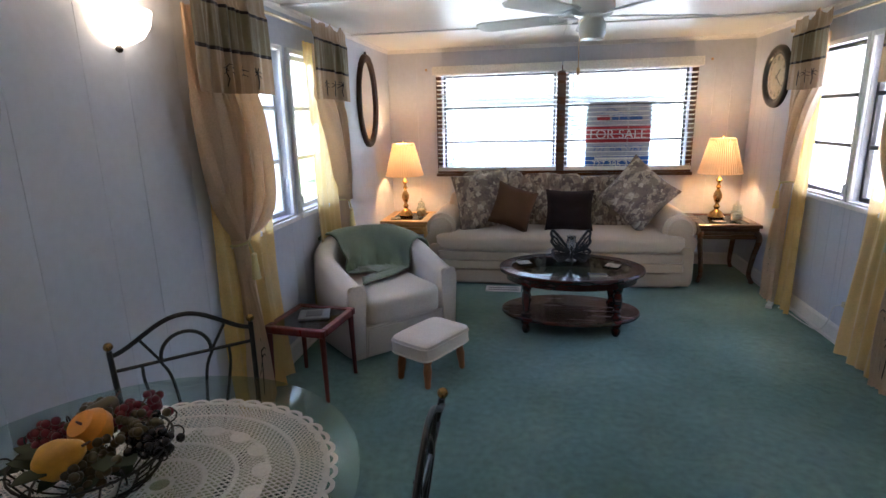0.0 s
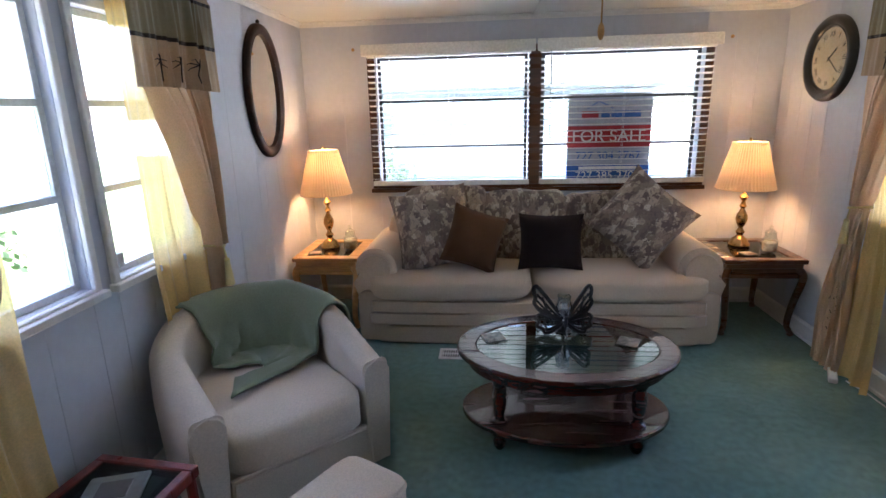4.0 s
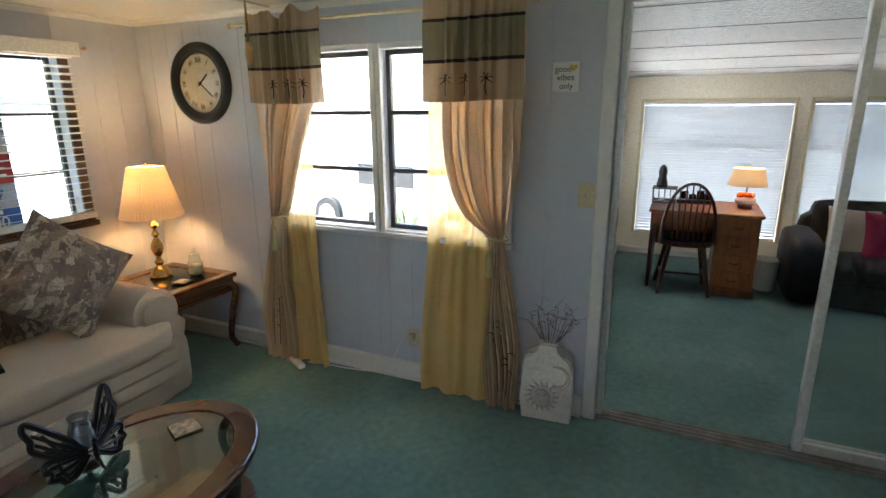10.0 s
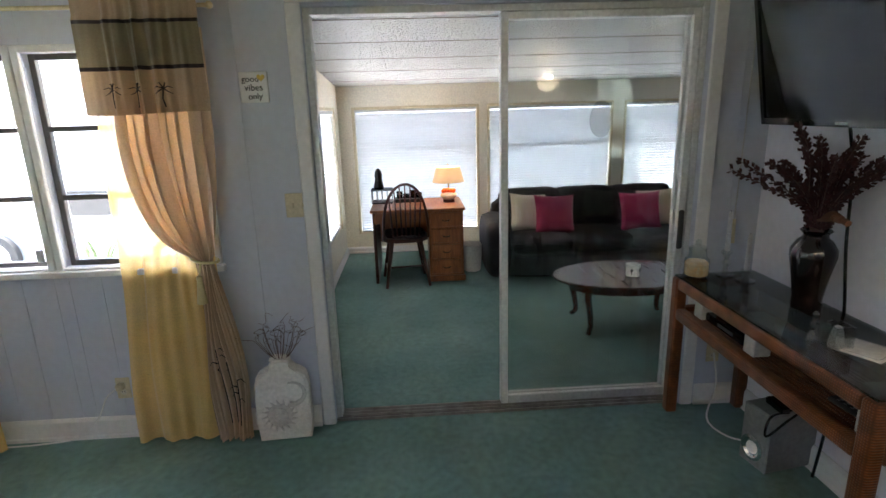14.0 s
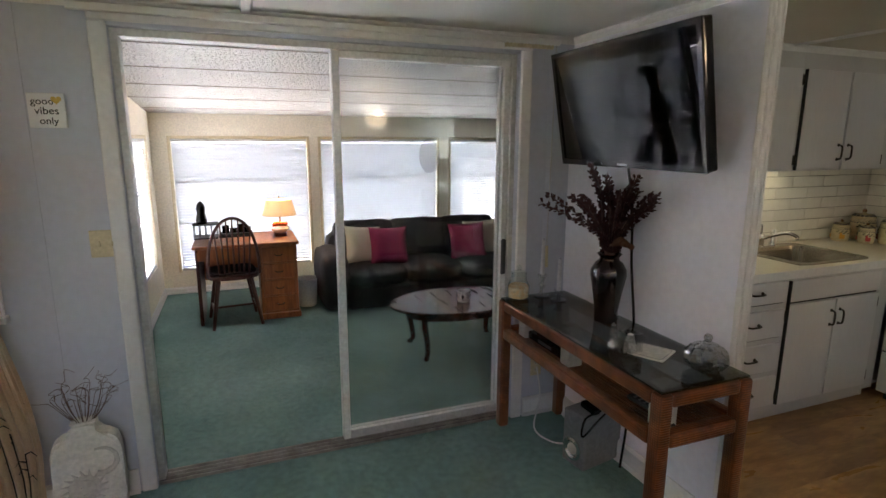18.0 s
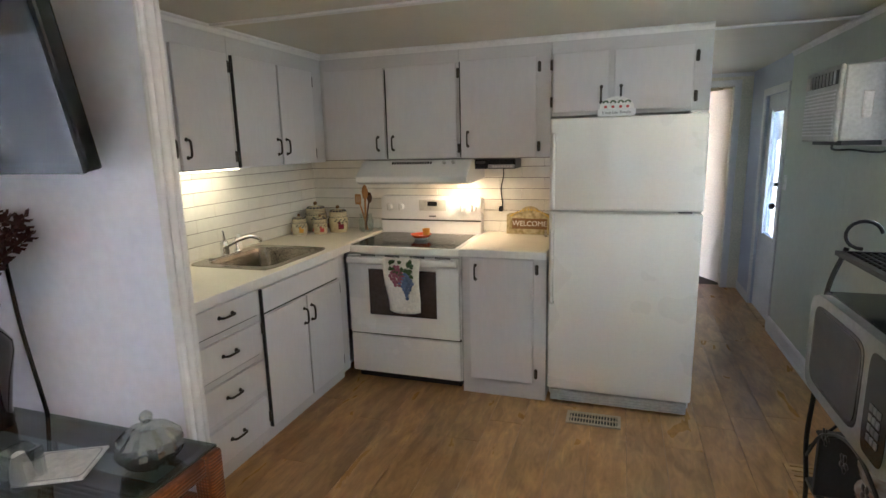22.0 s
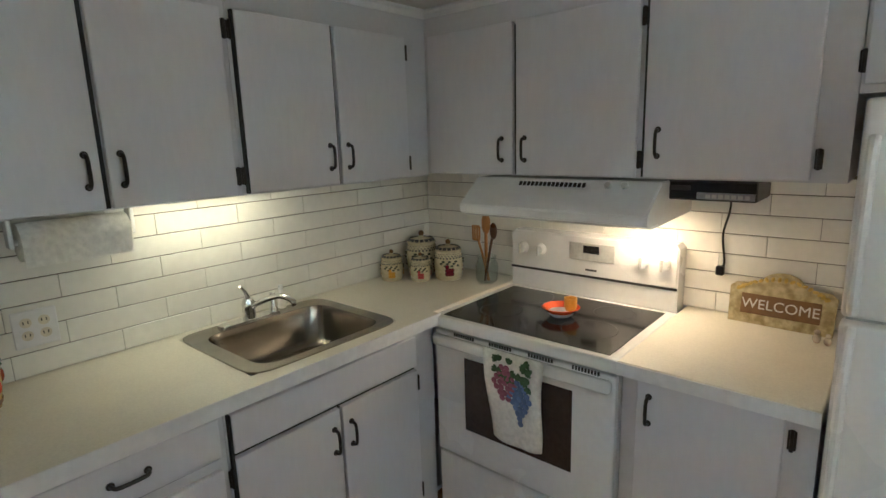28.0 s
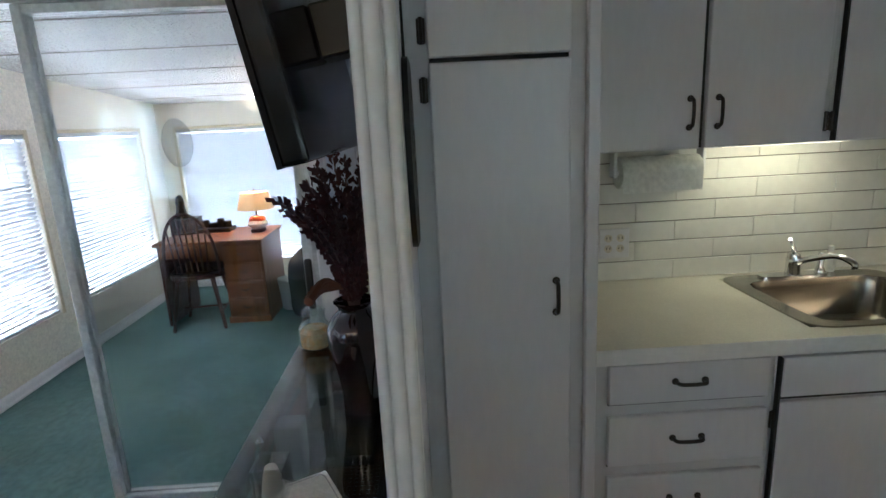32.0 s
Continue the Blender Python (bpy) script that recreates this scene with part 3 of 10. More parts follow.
def lettering(body, size, material, parent, m, name="lettering", thick=0.0008, align="CENTER"):
    """Raised letters, in their own xy plane before m."""
    cu = bpy.data.curves.new(name, "FONT")
    cu.body, cu.size, cu.align_x, cu.align_y, cu.extrude = body, size, align, "CENTER", thick
    tmp = bpy.data.objects.new(name, cu)
    scene.collection.objects.link(tmp)
    me = bpy.data.meshes.new_from_object(tmp.evaluated_get(bpy.context.evaluated_depsgraph_get()))
    bpy.data.objects.remove(tmp)
    me.materials.clear()
    me.materials.append(M[material])
    ob = new(name, me)
    ob.parent = parent
    ob.matrix_basis = m
    return ob

# ---- plan ----
EX, WX, NY, SY = 2.40, -1.02, 5.55, -2.24
CEIL = 2.125
TVX, TVY0, TVY1 = 1.258, 0.275, 0.338
SUNX, SUNN, SUNS = 5.92, 2.84, -2.60
FANX, FANY, FANROT, CHAINZ = 0.74, 2.98, 16.0, 1.68


def wall(name, lo, hi, material, holes=(), label="", kind="structure", parent=None):
    """A wall block lo..hi with rectangular holes right through its thin side; a hole is (a0, a1, z0, z1) along its long side."""
    along = 1 if hi[1] - lo[1] > hi[0] - lo[0] else 0
    cuts = sorted({lo[along], hi[along], *(h[0] for h in holes), *(h[1] for h in holes)})
    levels = sorted({lo[2], hi[2], *(h[2] for h in holes), *(h[3] for h in holes)})
    bm = B()
    for a, b in zip(cuts, cuts[1:]):
        run = None
        for c, d in [*zip(levels, levels[1:]), (None, None)]:
            solid = c is not None and not any(h[0] <= a and b <= h[1] and h[2] <= c and d <= h[3] for h in holes)
            if solid:
                run = (run[0], d) if run else (c, d)
            if (not solid) and run:
                p, q = list(lo), list(hi)
                p[along], q[along], p[2], q[2] = a, b, run[0], run[1]
                box(bm, *p, *q)
                run = None
    bmesh.ops.remove_doubles(bm, verts=bm.verts, dist=0.0005)
    return single(name, bm, material, label, "wall", kind=kind, smooth=False)


T = 0.11
nwin = (-0.47, 1.87, 0.93, 1.87)
wins_e = [(3.00, 3.70, 0.91, 1.865), (3.77, 4.47, 0.91, 1.865)]
wins_w = [(2.40, 3.12, 0.91, 1.865), (3.25, 3.93, 0.91, 1.865)]
win_k = (-1.08, -0.05, 0.92, 1.86)
slider = (0.66, 2.50, 0.0, 2.03)
hall_door = (-4.02, -3.36, 0.0, 1.86)

wall_north = wall("wall_north", (WX - T, NY, 0), (EX + T, NY + T, CEIL), "wall", [nwin], "blue-grey painted panelled wall round the picture window")
wall_east = wall("wall_east", (EX, SY - T, 0), (EX + T, NY, CEIL), "wall", [*wins_e, slider], "blue-grey painted panelled wall with windows and sliding door")
wall_west = wall("wall_west", (WX - T, -4.6, 0), (WX, NY, CEIL), "wall", [*wins_w, win_k, hall_door], "blue-grey painted panelled long outer wall")
wall_tv = wall("wall_tv", (TVX, TVY0, 0), (EX, TVY1, CEIL), "wall_l", [], "short pale lilac-grey partition beside the kitchen")
wall_south = wall("wall_south", (-0.30, SY - T, 0), (EX, SY, CEIL), "wall", [], "kitchen wall behind the stove and the cabinets")
wall_hall_east = wall("wall_hall_east", (-0.30, -4.6, 0), (-0.20, SY - T, CEIL), "cream", [], "pale hallway wall beside the kitchen")
wall_hall_end = wall("wall_hall_end", (WX, -4.7, 0), (-0.30, -4.6, CEIL), "cream", [(-0.86, -0.32, 0.0, 2.0)], "hallway end wall with an open doorway")
wall("wall_back_room", (WX - T, -6.4, 0), (0.8, -6.3, CEIL), "tan_sign", [], "brown panelled wall of the back room")
wall("wall_back_room_side", (0.7, -6.3, 0), (0.8, -4.7, CEIL), "tan_sign", [], "brown panelled side wall of the back room")
wall("wall_back_room_west", (WX - T, -6.3, 0), (WX, -4.7, CEIL), "tan_sign", [], "brown panelled outer wall of the back room")

# upright panel boards with open joints on the painted walls


def panels(parent, spans, z0, z1, place, seed, widths=(0.10, 0.15, 0.20, 0.20, 0.30), paint=None):
    """Thin boards, one object each, on a wall face; place(a, b) gives the two corners of a board for its run a..b."""
    rng = random.Random(seed)
    for lo, hi, za, zb in spans:
        a = lo
        while a < hi - 0.02:
            b = min(hi, a + rng.choice(widths))
            if hi - b < 0.06:
                b = hi
            p, q = place(a + 0.0005, b - 0.0005)
            bm = bx(p[0], p[1], za, q[0], q[1], zb, bevel=0.001)
            ob = part("panel", bm, paint or parent.data.materials[0], parent, smooth=False)
            a = b


def around(lo, hi, holes):
    """The runs of a wall face beside, over and under its holes."""
    out, a = [], lo
    for h in sorted(holes):
        if h[0] > a:
            out.append((a, h[0], 0.0, CEIL))
        if h[2] > 0.01:
            out.append((h[0], h[1], 0.0, h[2]))
        out.append((h[0], h[1], h[3], CEIL))
        a = h[1]
    if a < hi:
        out.append((a, hi, 0.0, CEIL))
    return out


PT = 0.005
panels(wall_west, around(0.30, NY - PT, wins_w), 0, CEIL, lambda a, b: ((WX, a), (WX + PT, b)), 3)
panels(wall_west, around(-3.30, 0.30, [win_k]), 0, CEIL, lambda a, b: ((WX, a), (WX + PT, b)), 3, (1.22,), "wall_k")
panels(wall_east, around(TVY1, NY - PT, [slider, *wins_e]), 0, CEIL, lambda a, b: ((EX - PT, a), (EX, b)), 4)
panels(wall_north, around(WX, EX, [nwin]), 0, CEIL, lambda a, b: ((a, NY - PT), (b, NY)), 5)

# floors
single("floor_living", bx(WX, TVY0 + 0.04, -0.12, EX, NY, 0.0), "carpet", "worn sea-green cut-pile carpet of the living room", "floor", kind="structure")
single("floor_sunroom", bx(EX + 0.0, SUNS, -0.12, SUNX + 0.1, SUNN + 0.1, -0.004), "carpet", "sea-green carpet of the sunroom", "floor", kind="structure")
floor_k = single("floor_kitchen", box(bx(WX, SY - T, -0.12, EX, TVY0 + 0.035, -0.006), WX, -6.4, -0.12, 0.8, SY - T, -0.006), "grout", "tan wood-look vinyl plank kitchen floor", "floor", kind="structure")

# ceilings: one mesh each, sheets with batten strips
bm = B()
box(bm, WX - T, 0.30, CEIL, EX + T, NY + T, CEIL + 0.1)
single("ceiling", bm, "ceil", "white glossy panel ceiling of the living room", "ceiling", kind="structure", smooth=False)
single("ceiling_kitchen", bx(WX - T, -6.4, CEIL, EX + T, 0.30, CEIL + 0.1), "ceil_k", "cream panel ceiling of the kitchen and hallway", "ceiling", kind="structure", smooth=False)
for n, y in enumerate((4.42, 3.20, 1.98, 0.30, -0.90, -2.10)):
    single("trim_ceiling_batten", bx(WX, y - 0.022, CEIL - 0.012, EX, y + 0.022, CEIL, bevel=0.004), "trim", "white batten over a ceiling panel joint", "trim", group="ceiling battens", kind="structure", smooth=False)
single("trim_ceiling_batten", bx(0.68, 0.33, CEIL - 0.008, 0.72, NY, CEIL - 0.0005, bevel=0.003), "ceil", "white batten along the ceiling's middle", "trim", group="ceiling battens", kind="structure", smooth=False)

# crown and base trim


def cove(name, p0, p1, inward, z, drop=0.035, out=0.022, material="trim", label="white cove moulding under the ceiling"):
    (x0, y0), (x1, y1) = p0, p1
    bm = B()
    ix, iy = inward
    prof = [(0, 0), (0, -drop), (out * 0.3, -drop), (out * 0.55, -drop * 0.45), (out, -drop * 0.25), (out, 0)]
    ends = []
    for x, y in (p0, p1):
        ends.append([bm.verts.new((x + ix * a, y + iy * a, z + b)) for a, b in prof])
    for k in range(len(prof)):
        j = (k + 1) % len(prof)
        bm.faces.new((ends[0][k], ends[0][j], ends[1][j], ends[1][k]))
    bm.faces.new(ends[0])
    bm.faces.new(ends[1])
    return single(name, bm, material, label, "trim", kind="structure", smooth=False)


def baseboard(p0, p1, inward, h=0.115, t=0.016):
    (x0, y0), (x1, y1) = p0, p1
    ix, iy = inward
    bm = B()
    prof = [(0, 0), (t + 0.006, 0), (t + 0.006, 0.016), (t, 0.022), (t, h - 0.016), (t * 0.45, h), (0, h)]
    ends = [[bm.verts.new((x + ix * a, y + iy * a, b)) for a, b in prof] for x, y in (p0, p1)]
    for k in range(len(prof)):
        j = (k + 1) % len(prof)
        bm.faces.new((ends[0][k], ends[0][j], ends[1][j], ends[1][k]))
    bm.faces.new(ends[0])
    bm.faces.new(ends[1])
    return single("baseboard", bm, "trim", "white painted skirting board along the wall", "baseboard", kind="structure", smooth=False)


for a, b, i in (((WX + PT, NY - PT), (EX - PT, NY - PT), (0, -1)), ((WX + PT, -3.30), (WX + PT, NY - PT), (1, 0)), ((EX - PT, 0.33), (EX - PT, NY - PT), (-1, 0)), ((TVX, TVY1), (EX - PT, TVY1), (0, 1)), ((WX, -4.6), (-0.3, -4.6), (0, 1))):
    cove("trim_cove", a, b, i, CEIL)
baseboard((WX + PT, NY - PT), (EX - PT, NY - PT), (0, -1))
baseboard((WX + PT, -3.30), (WX + PT, NY - PT), (1, 0))
baseboard((EX - PT, 2.57), (EX - PT, NY - PT), (-1, 0))
baseboard((EX - PT, TVY1), (EX - PT, 0.585), (-1, 0), t=0.014)
baseboard((TVX + 0.02, TVY1), (EX - PT, TVY1), (0, 1))
baseboard((EX + T, SUNN), (SUNX, SUNN), (0, -1), h=0.07)
baseboard((SUNX, SUNS), (SUNX, SUNN), (-1, 0), h=0.07)

# end post of the partition, with a reeded cap
bm = B()
box(bm, TVX - 0.014, TVY0 - 0.003, 0, TVX, TVY1 + 0.003, CEIL, bevel=0.003)
for y, r in ((TVY0 + 0.008, 0.009), (0.5 * (TVY0 + TVY1), 0.013), (TVY1 - 0.008, 0.009)):
    cyl(bm, (TVX - 0.013, y, 0.0), (TVX - 0.013, y, CEIL - 0.001), r, seg=12)
single("trim_partition_post", bm, "trim", "white painted reeded end post of the partition", "trim", kind="structure", sharp=50)
single("trim_floor_strip", bx(WX, 0.285, -0.004, TVX - 0.02, 0.325, 0.007, bevel=0.003), "alu", "metal strip between carpet and vinyl floor", "trim", kind="structure", smooth=False)

# ---- windows ----


def casing(parent, pl, a0, a1, z0, z1, w, t, material="trim", sill=True, depth=0.0):
    """Boards round an opening, proud of the wall; pl(a, z, d) maps along, up, outward into the world."""
    def b4(name, aa, ab, za, zb, tt, d0=0.0):
        p, q = pl(aa, za, d0), pl(ab, zb, tt)
        lo, hi = [min(u, v) for u, v in zip(p, q)], [max(u, v) for u, v in zip(p, q)]
        return part(name, bx(*lo, *hi, bevel=0.004), material, parent, smooth=False)
    b4("window_frame", a0 - w, a0, z0 - w * 0.4, z1 + w, t)
    b4("window_frame", a1, a1 + w, z0 - w * 0.4, z1 + w, t)
    b4("window_frame", a0 - 0.0, a1 + 0.0, z1, z1 + w, t)
    if sill:
        b4("window_sill", a0 - w - 0.012, a1 + w + 0.012, z0 - w * 0.4 - 0.03, z0 - w * 0.4, t + 0.02)
        b4("window_frame", a0, a1, z0 - w * 0.4, z0, t)


def sash(parent, pl, a0, a1, z0, z1, bars, d, fw=0.022, material="alud", glazing="glass"):
    """A metal sash with cross bars and a pane in each light."""
    def b4(name, aa, ab, za, zb, da, db, mt, sm=False):
        p, q = pl(aa, za, da), pl(ab, zb, db)
        lo, hi = [min(u, v) for u, v in zip(p, q)], [max(u, v) for u, v in zip(p, q)]
        return part(name, bx(*lo, *hi, bevel=0.002 if mt != glazing else 0), mt, parent, smooth=sm)
    b4("sash_stile", a0, a0 + fw, z0, z1, d, d - 0.03, material)
    b4("sash_stile", a1 - fw, a1, z0, z1, d, d - 0.03, material)
    b4("sash_rail", a0 + fw, a1 - fw, z0, z0 + fw, d, d - 0.03, material)
    b4("sash_rail", a0 + fw, a1 - fw, z1 - fw, z1, d, d - 0.03, material)
    cuts = [z0 + fw, *bars, z1 - fw]
    for z in bars:
        b4("sash_bar", a0 + fw, a1 - fw, z - 0.012, z + 0.012, d + 0.003, d - 0.026, material)
    for u, v in zip(cuts, cuts[1:]):
        g = b4("pane", a0 + fw, a1 - fw, u + 0.012 * (u != cuts[0]), v - 0.012 * (v != cuts[-1]), d - 0.012, d - 0.016, glazing)
        g.visible_shadow = False


def pl_n(a, z, d):
    return (a, NY - PT - d, z)


def pl_e(a, z, d):
    return (EX - PT - d, a, z)


def pl_w(a, z, d):
    return (WX + PT + d, a, z)


def win_thing(name, label):
    return thing(name, label, "window", kind="structure")


w1 = win_thing("window_1", "wide double picture window with brown wooden casing")
casing(w1, pl_n, nwin[0], nwin[1], nwin[2], nwin[3], 0.055, 0.018, "walnut")
part("mullion", bx(0.655, NY - 0.02, nwin[2], 0.745, NY + 0.05, nwin[3], bevel=0.004), "walnut", w1, smooth=False)
for a0, a1 in ((nwin[0] + 0.01, 0.65), (0.75, nwin[1] - 0.01)):
    sash(w1, pl_n, a0, a1, nwin[2], nwin[3], (1.555, 1.22), -0.05, glazing="glass_dimmed")
for n, ((a0, a1, z0, z1), pl, nm) in enumerate([(w, pl_e, "e") for w in wins_e] + [(w, pl_w, "w") for w in wins_w]):
    w = win_thing("window_%d" % (n + 2), "white-cased awning window with dark metal sash bars" if nm == "e" else "white-cased awning window with metal bars, bright daylight behind")
    casing(w, pl, a0, a1, z0, z1, 0.032, 0.022)
    sash(w, pl, a0 + 0.006, a1 - 0.006, z0, z1, (1.545, 1.235), -0.03, material="alud" if nm == "e" else "alu", fw=0.026)
    p, q = pl(a0 + 0.02, z0 + 0.03, -0.01), pl(a0 + 0.05, z0 + 0.09, 0.012)
    part("window_latch", bx(*[min(u, v) for u, v in zip(p, q)], *[max(u, v) for u, v in zip(p, q)], bevel=0.004), "alu", w)
wk = win_thing("window_6", "kitchen window behind a pale sheer curtain")
casing(wk, pl_w, win_k[0], win_k[1], win_k[2], win_k[3], 0.05, 0.02)
sash(wk, pl_w, win_k[0] + 0.006, win_k[1] - 0.006, win_k[2], win_k[3], (1.545, 1.235), -0.03)

# ---- sliding door to the sunroom ----
sd = thing("door_1", "aluminium sliding glass door standing half open to the sunroom", "sliding door", kind="structure")
for a, b in (((EX - 0.022, 2.50, 0), (EX - PT, 2.565, 2.045)), ((EX - 0.022, 0.595, 0), (EX - PT, 0.66, 2.045)), ((EX - 0.024, 0.595, 2.045), (EX - PT, 2.565, 2.105))):
    part("door_casing", bx(*a, *b, bevel=0.006), "trim", sd, smooth=False)
for y0, y1 in ((2.472, 2.50), (0.66, 0.688)):
    part("door_jamb", bx(EX + 0.03, y0, 0.0, EX + T, y1, 2.03, bevel=0.002), "alu", sd, smooth=False)
part("door_head", bx(EX + 0.03, 0.688, 2.0, EX + T, 2.472, 2.03, bevel=0.002), "alu", sd, smooth=False)
part("track_groove", bx(EX + 0.024, 0.67, 0.0122, EX + T - 0.006, 2.49, 0.0128), "gap", sd, smooth=False)
bm = bx(EX + 0.015, 0.66, -0.003, EX + T, 2.50, 0.012)
for x in (EX + 0.03, EX + 0.06, EX + 0.09):
    box(bm, x - 0.003, 0.69, 0.012, x + 0.003, 2.47, 0.026)
part("door_track", bm, "track_dark", sd, smooth=False)


def slide_leaf(y0, y1, x, handle):
    leaf = part("door_leaf", box(box(bx(x - 0.014, y0, 0.03, x + 0.014, y0 + 0.036, 2.0, bevel=0.003), x - 0.014, y1 - 0.036, 0.03, x + 0.014, y1, 2.0, bevel=0.003), x - 0.013, y0 + 0.036, 1.968, x + 0.013, y1 - 0.036, 2.0, bevel=0.003), "alu_white", sd, smooth=False)
    bm = bx(x - 0.013, y0 + 0.036, 0.03, x + 0.013, y1 - 0.036, 0.078, bevel=0.003)
    part("bottom_rail", bm, "alu", leaf, smooth=False)
    g = part("pane", bx(x - 0.003, y0 + 0.036, 0.078, x + 0.003, y1 - 0.036, 1.968), "glass", leaf, smooth=False)
    g.visible_shadow = False
    if handle:
        part("door_pull", bx(x - 0.030, handle - 0.014, 0.86, x - 0.014, handle + 0.014, 1.06, bevel=0.006), "darkgrey", leaf)


slide_leaf(0.688, 1.62, EX + 0.058, 0.71)
slide_leaf(0.70, 1.619, EX + 0.090, 0)
# curtain track over the door
tr = thing("curtain_track", "white vertical-blind track over the sliding door", "track")
part("rail", bx(EX - 0.062, 0.46, 2.072, EX - 0.03, 2.62, 2.100, bevel=0.003), "trim", tr, smooth=False)
bm = B()
for k in range(14):
    box(bm, EX - 0.060, 0.50 + k * 0.02, 2.052, EX - 0.032, 0.506 + k * 0.02, 2.071)
part("carriers", bm, "almond", tr, smooth=False)
part("cord", tube(B(), [(EX - 0.045, 0.475, 2.08), (EX - 0.04, 0.475, 1.5), (EX - 0.038, 0.48, 1.02)], 0.003, 6), "rope", tr)
part("cord_weight", cyl(B(), (EX - 0.038, 0.48, 0.90), (EX - 0.038, 0.48, 1.02), 0.012, 0.009, 10), "almond", tr)

# ---- sunroom shell ----
sunE = [(1.33, 2.66, 0.24, 1.60), (-0.18, 1.18, 0.24, 1.60), (-1.75, -0.36, 0.24, 1.60)]
sunN = [(2.72, 4.10, 0.38, 1.60), (4.30, 5.56, 0.38, 1.60)]
wall("wall_sunroom_east", (SUNX, SUNS, -0.1), (SUNX + 0.1, SUNN, 2.2), "cream", sunE, "cream sunroom wall under a row of windows")
wall("wall_sunroom_north", (EX + T, SUNN, -0.1), (SUNX + 0.1, SUNN + 0.1, 2.3), "cream", sunN, "cream sunroom end wall with windows")
wall("wall_sunroom_south", (EX + T, SUNS - 0.1, -0.1), (SUNX + 0.1, SUNS, 2.3), "cream", [], "cream sunroom end wall")
wall("wall_sunroom_west", (EX + T, SUNS, -0.1), (EX + T + 0.006, SUNN, 2.3), "cream", [(0.60, 2.56, -0.1, 2.10)], "cream lining on the house side of the sunroom")
bm = B()
rise = (1.86 - 2.14) / (SUNX - EX - T)


def sun_ceil(x):
    return 2.14 + rise * (x - EX - T)


def sloped(bm, x0, x1, y0, y1, dz0, dz1):
    vs = [bm.verts.new((x, y, sun_ceil(x) + dz)) for dz in (dz0, dz1) for x, y in ((x0, y0), (x1, y0), (x1, y1), (x0, y1))]
    for f in ((0, 3, 2, 1), (4, 5, 6, 7), (0, 1, 5, 4), (1, 2, 6, 5), (2, 3, 7, 6), (3, 0, 4, 7)):
        bm.faces.new([vs[k] for k in f])


sloped(bm, EX + T, SUNX + 0.1, SUNS, SUNN, 0, 0.05)
single("ceiling_joints", bm, "joint", "dark joints behind the sunroom ceiling panels", "ceiling", kind="structure", smooth=False)
bm = B()
for y0, y1 in ((SUNS, -1.42), (-1.42, -0.20), (-0.20, 1.02), (1.02, 2.24), (2.24, SUNN)):
    xs = [EX + T, 3.1, 3.71, 4.32, 4.93, 5.54, SUNX]
    for x0, x1 in zip(xs, xs[1:]):
        sloped(bm, x0 + 0.003, x1 - 0.003, y0 + 0.0008, y1 - 0.0008, -0.010, -0.001)
seams = B()
for x in xs[1:-1]:
    sloped(seams, x - 0.006, x + 0.006, SUNS, SUNN, -0.013, -0.0005)
single("ceiling_sunroom", bm, "ceil_s", "glossy swirl-textured white panel ceiling sloping down", "ceiling", kind="structure", smooth=False)
single("ceiling_seams", seams, "joint", "dark seam strips between the sunroom ceiling panels", "ceiling", kind="structure", smooth=False)


def pl_se(a, z, d):
    return (SUNX - d, a, z)


def pl_sn(a, z, d):
    return (a, SUNN - d, z)


def blind(name, pl, a0, a1, z0, z1, pitch, depth, d0, label, tilt=20.0, slats_each=False, group="", head=0.05, hm="blind"):
    """A Venetian blind: head rail, slats, bottom rail, ladder cords."""
    th = thing(name, label, "blind", group=group)

    def blk(nm, aa, ab, za, zb, da, db, mt):
        p, q = pl(aa, za, da), pl(ab, zb, db)
        return part(nm, bx(*[min(u, v) for u, v in zip(p, q)], *[max(u, v) for u, v in zip(p, q)], bevel=0.003), mt, th, smooth=False)
    blk("head_rail", a0, a1, z1 - head, z1, d0 - depth * 0.55, d0 + depth * 0.55, hm)
    blk("bottom_rail", a0 + 0.004, a1 - 0.004, z0, z0 + (0.036 if slats_each else 0.02), d0 - depth * 0.45, d0 + depth * 0.45, hm)
    n = int((z1 - head - z0 - 0.03) / pitch)
    joined = B()
    c, s = math.cos(radians(tilt)), math.sin(radians(tilt))
    src = None
    for k in range(n):
        z = z0 + 0.03 + pitch * (k + 0.5)
        bm = joined if not slats_each else B()
        vs = []
        for aa in (a0 + 0.004, a1 - 0.004):
            for e, th0 in ((-0.5, 0), (0, 0.0018), (0.5, 0), (0.5, -0.0022), (0, -0.0006), (-0.5, -0.0022)):
                vs.append(bm.verts.new(pl(aa, z + e * depth * s + th0, d0 + e * depth * c)))
        for j in range(6):
            i = (j + 1) % 6
            bm.faces.new((vs[j], vs[i], vs[6 + i], vs[6 + j]))
        bm.faces.new(vs[:6])
        bm.faces.new(list(reversed(vs[6:])))
        if slats_each:
            part("slat", bm, hm, th, smooth=False)
    if not slats_each:
        tagged(part("slats", joined, hm, th, smooth=False), kind="stuff")
    else:
        joined.free()
    for a in (a0 + (a1 - a0) * 0.14, (a0 + a1) / 2, a1 - (a1 - a0) * 0.14):
        for e in (-0.5, 0.5):
            part("ladder_cord", tube(B(), [pl(a, z0 + 0.01, d0 + e * depth * 0.9), pl(a, z1 - head, d0 + e * depth * 0.9)], 0.0012, 4), hm, th, smooth=False)
    return th


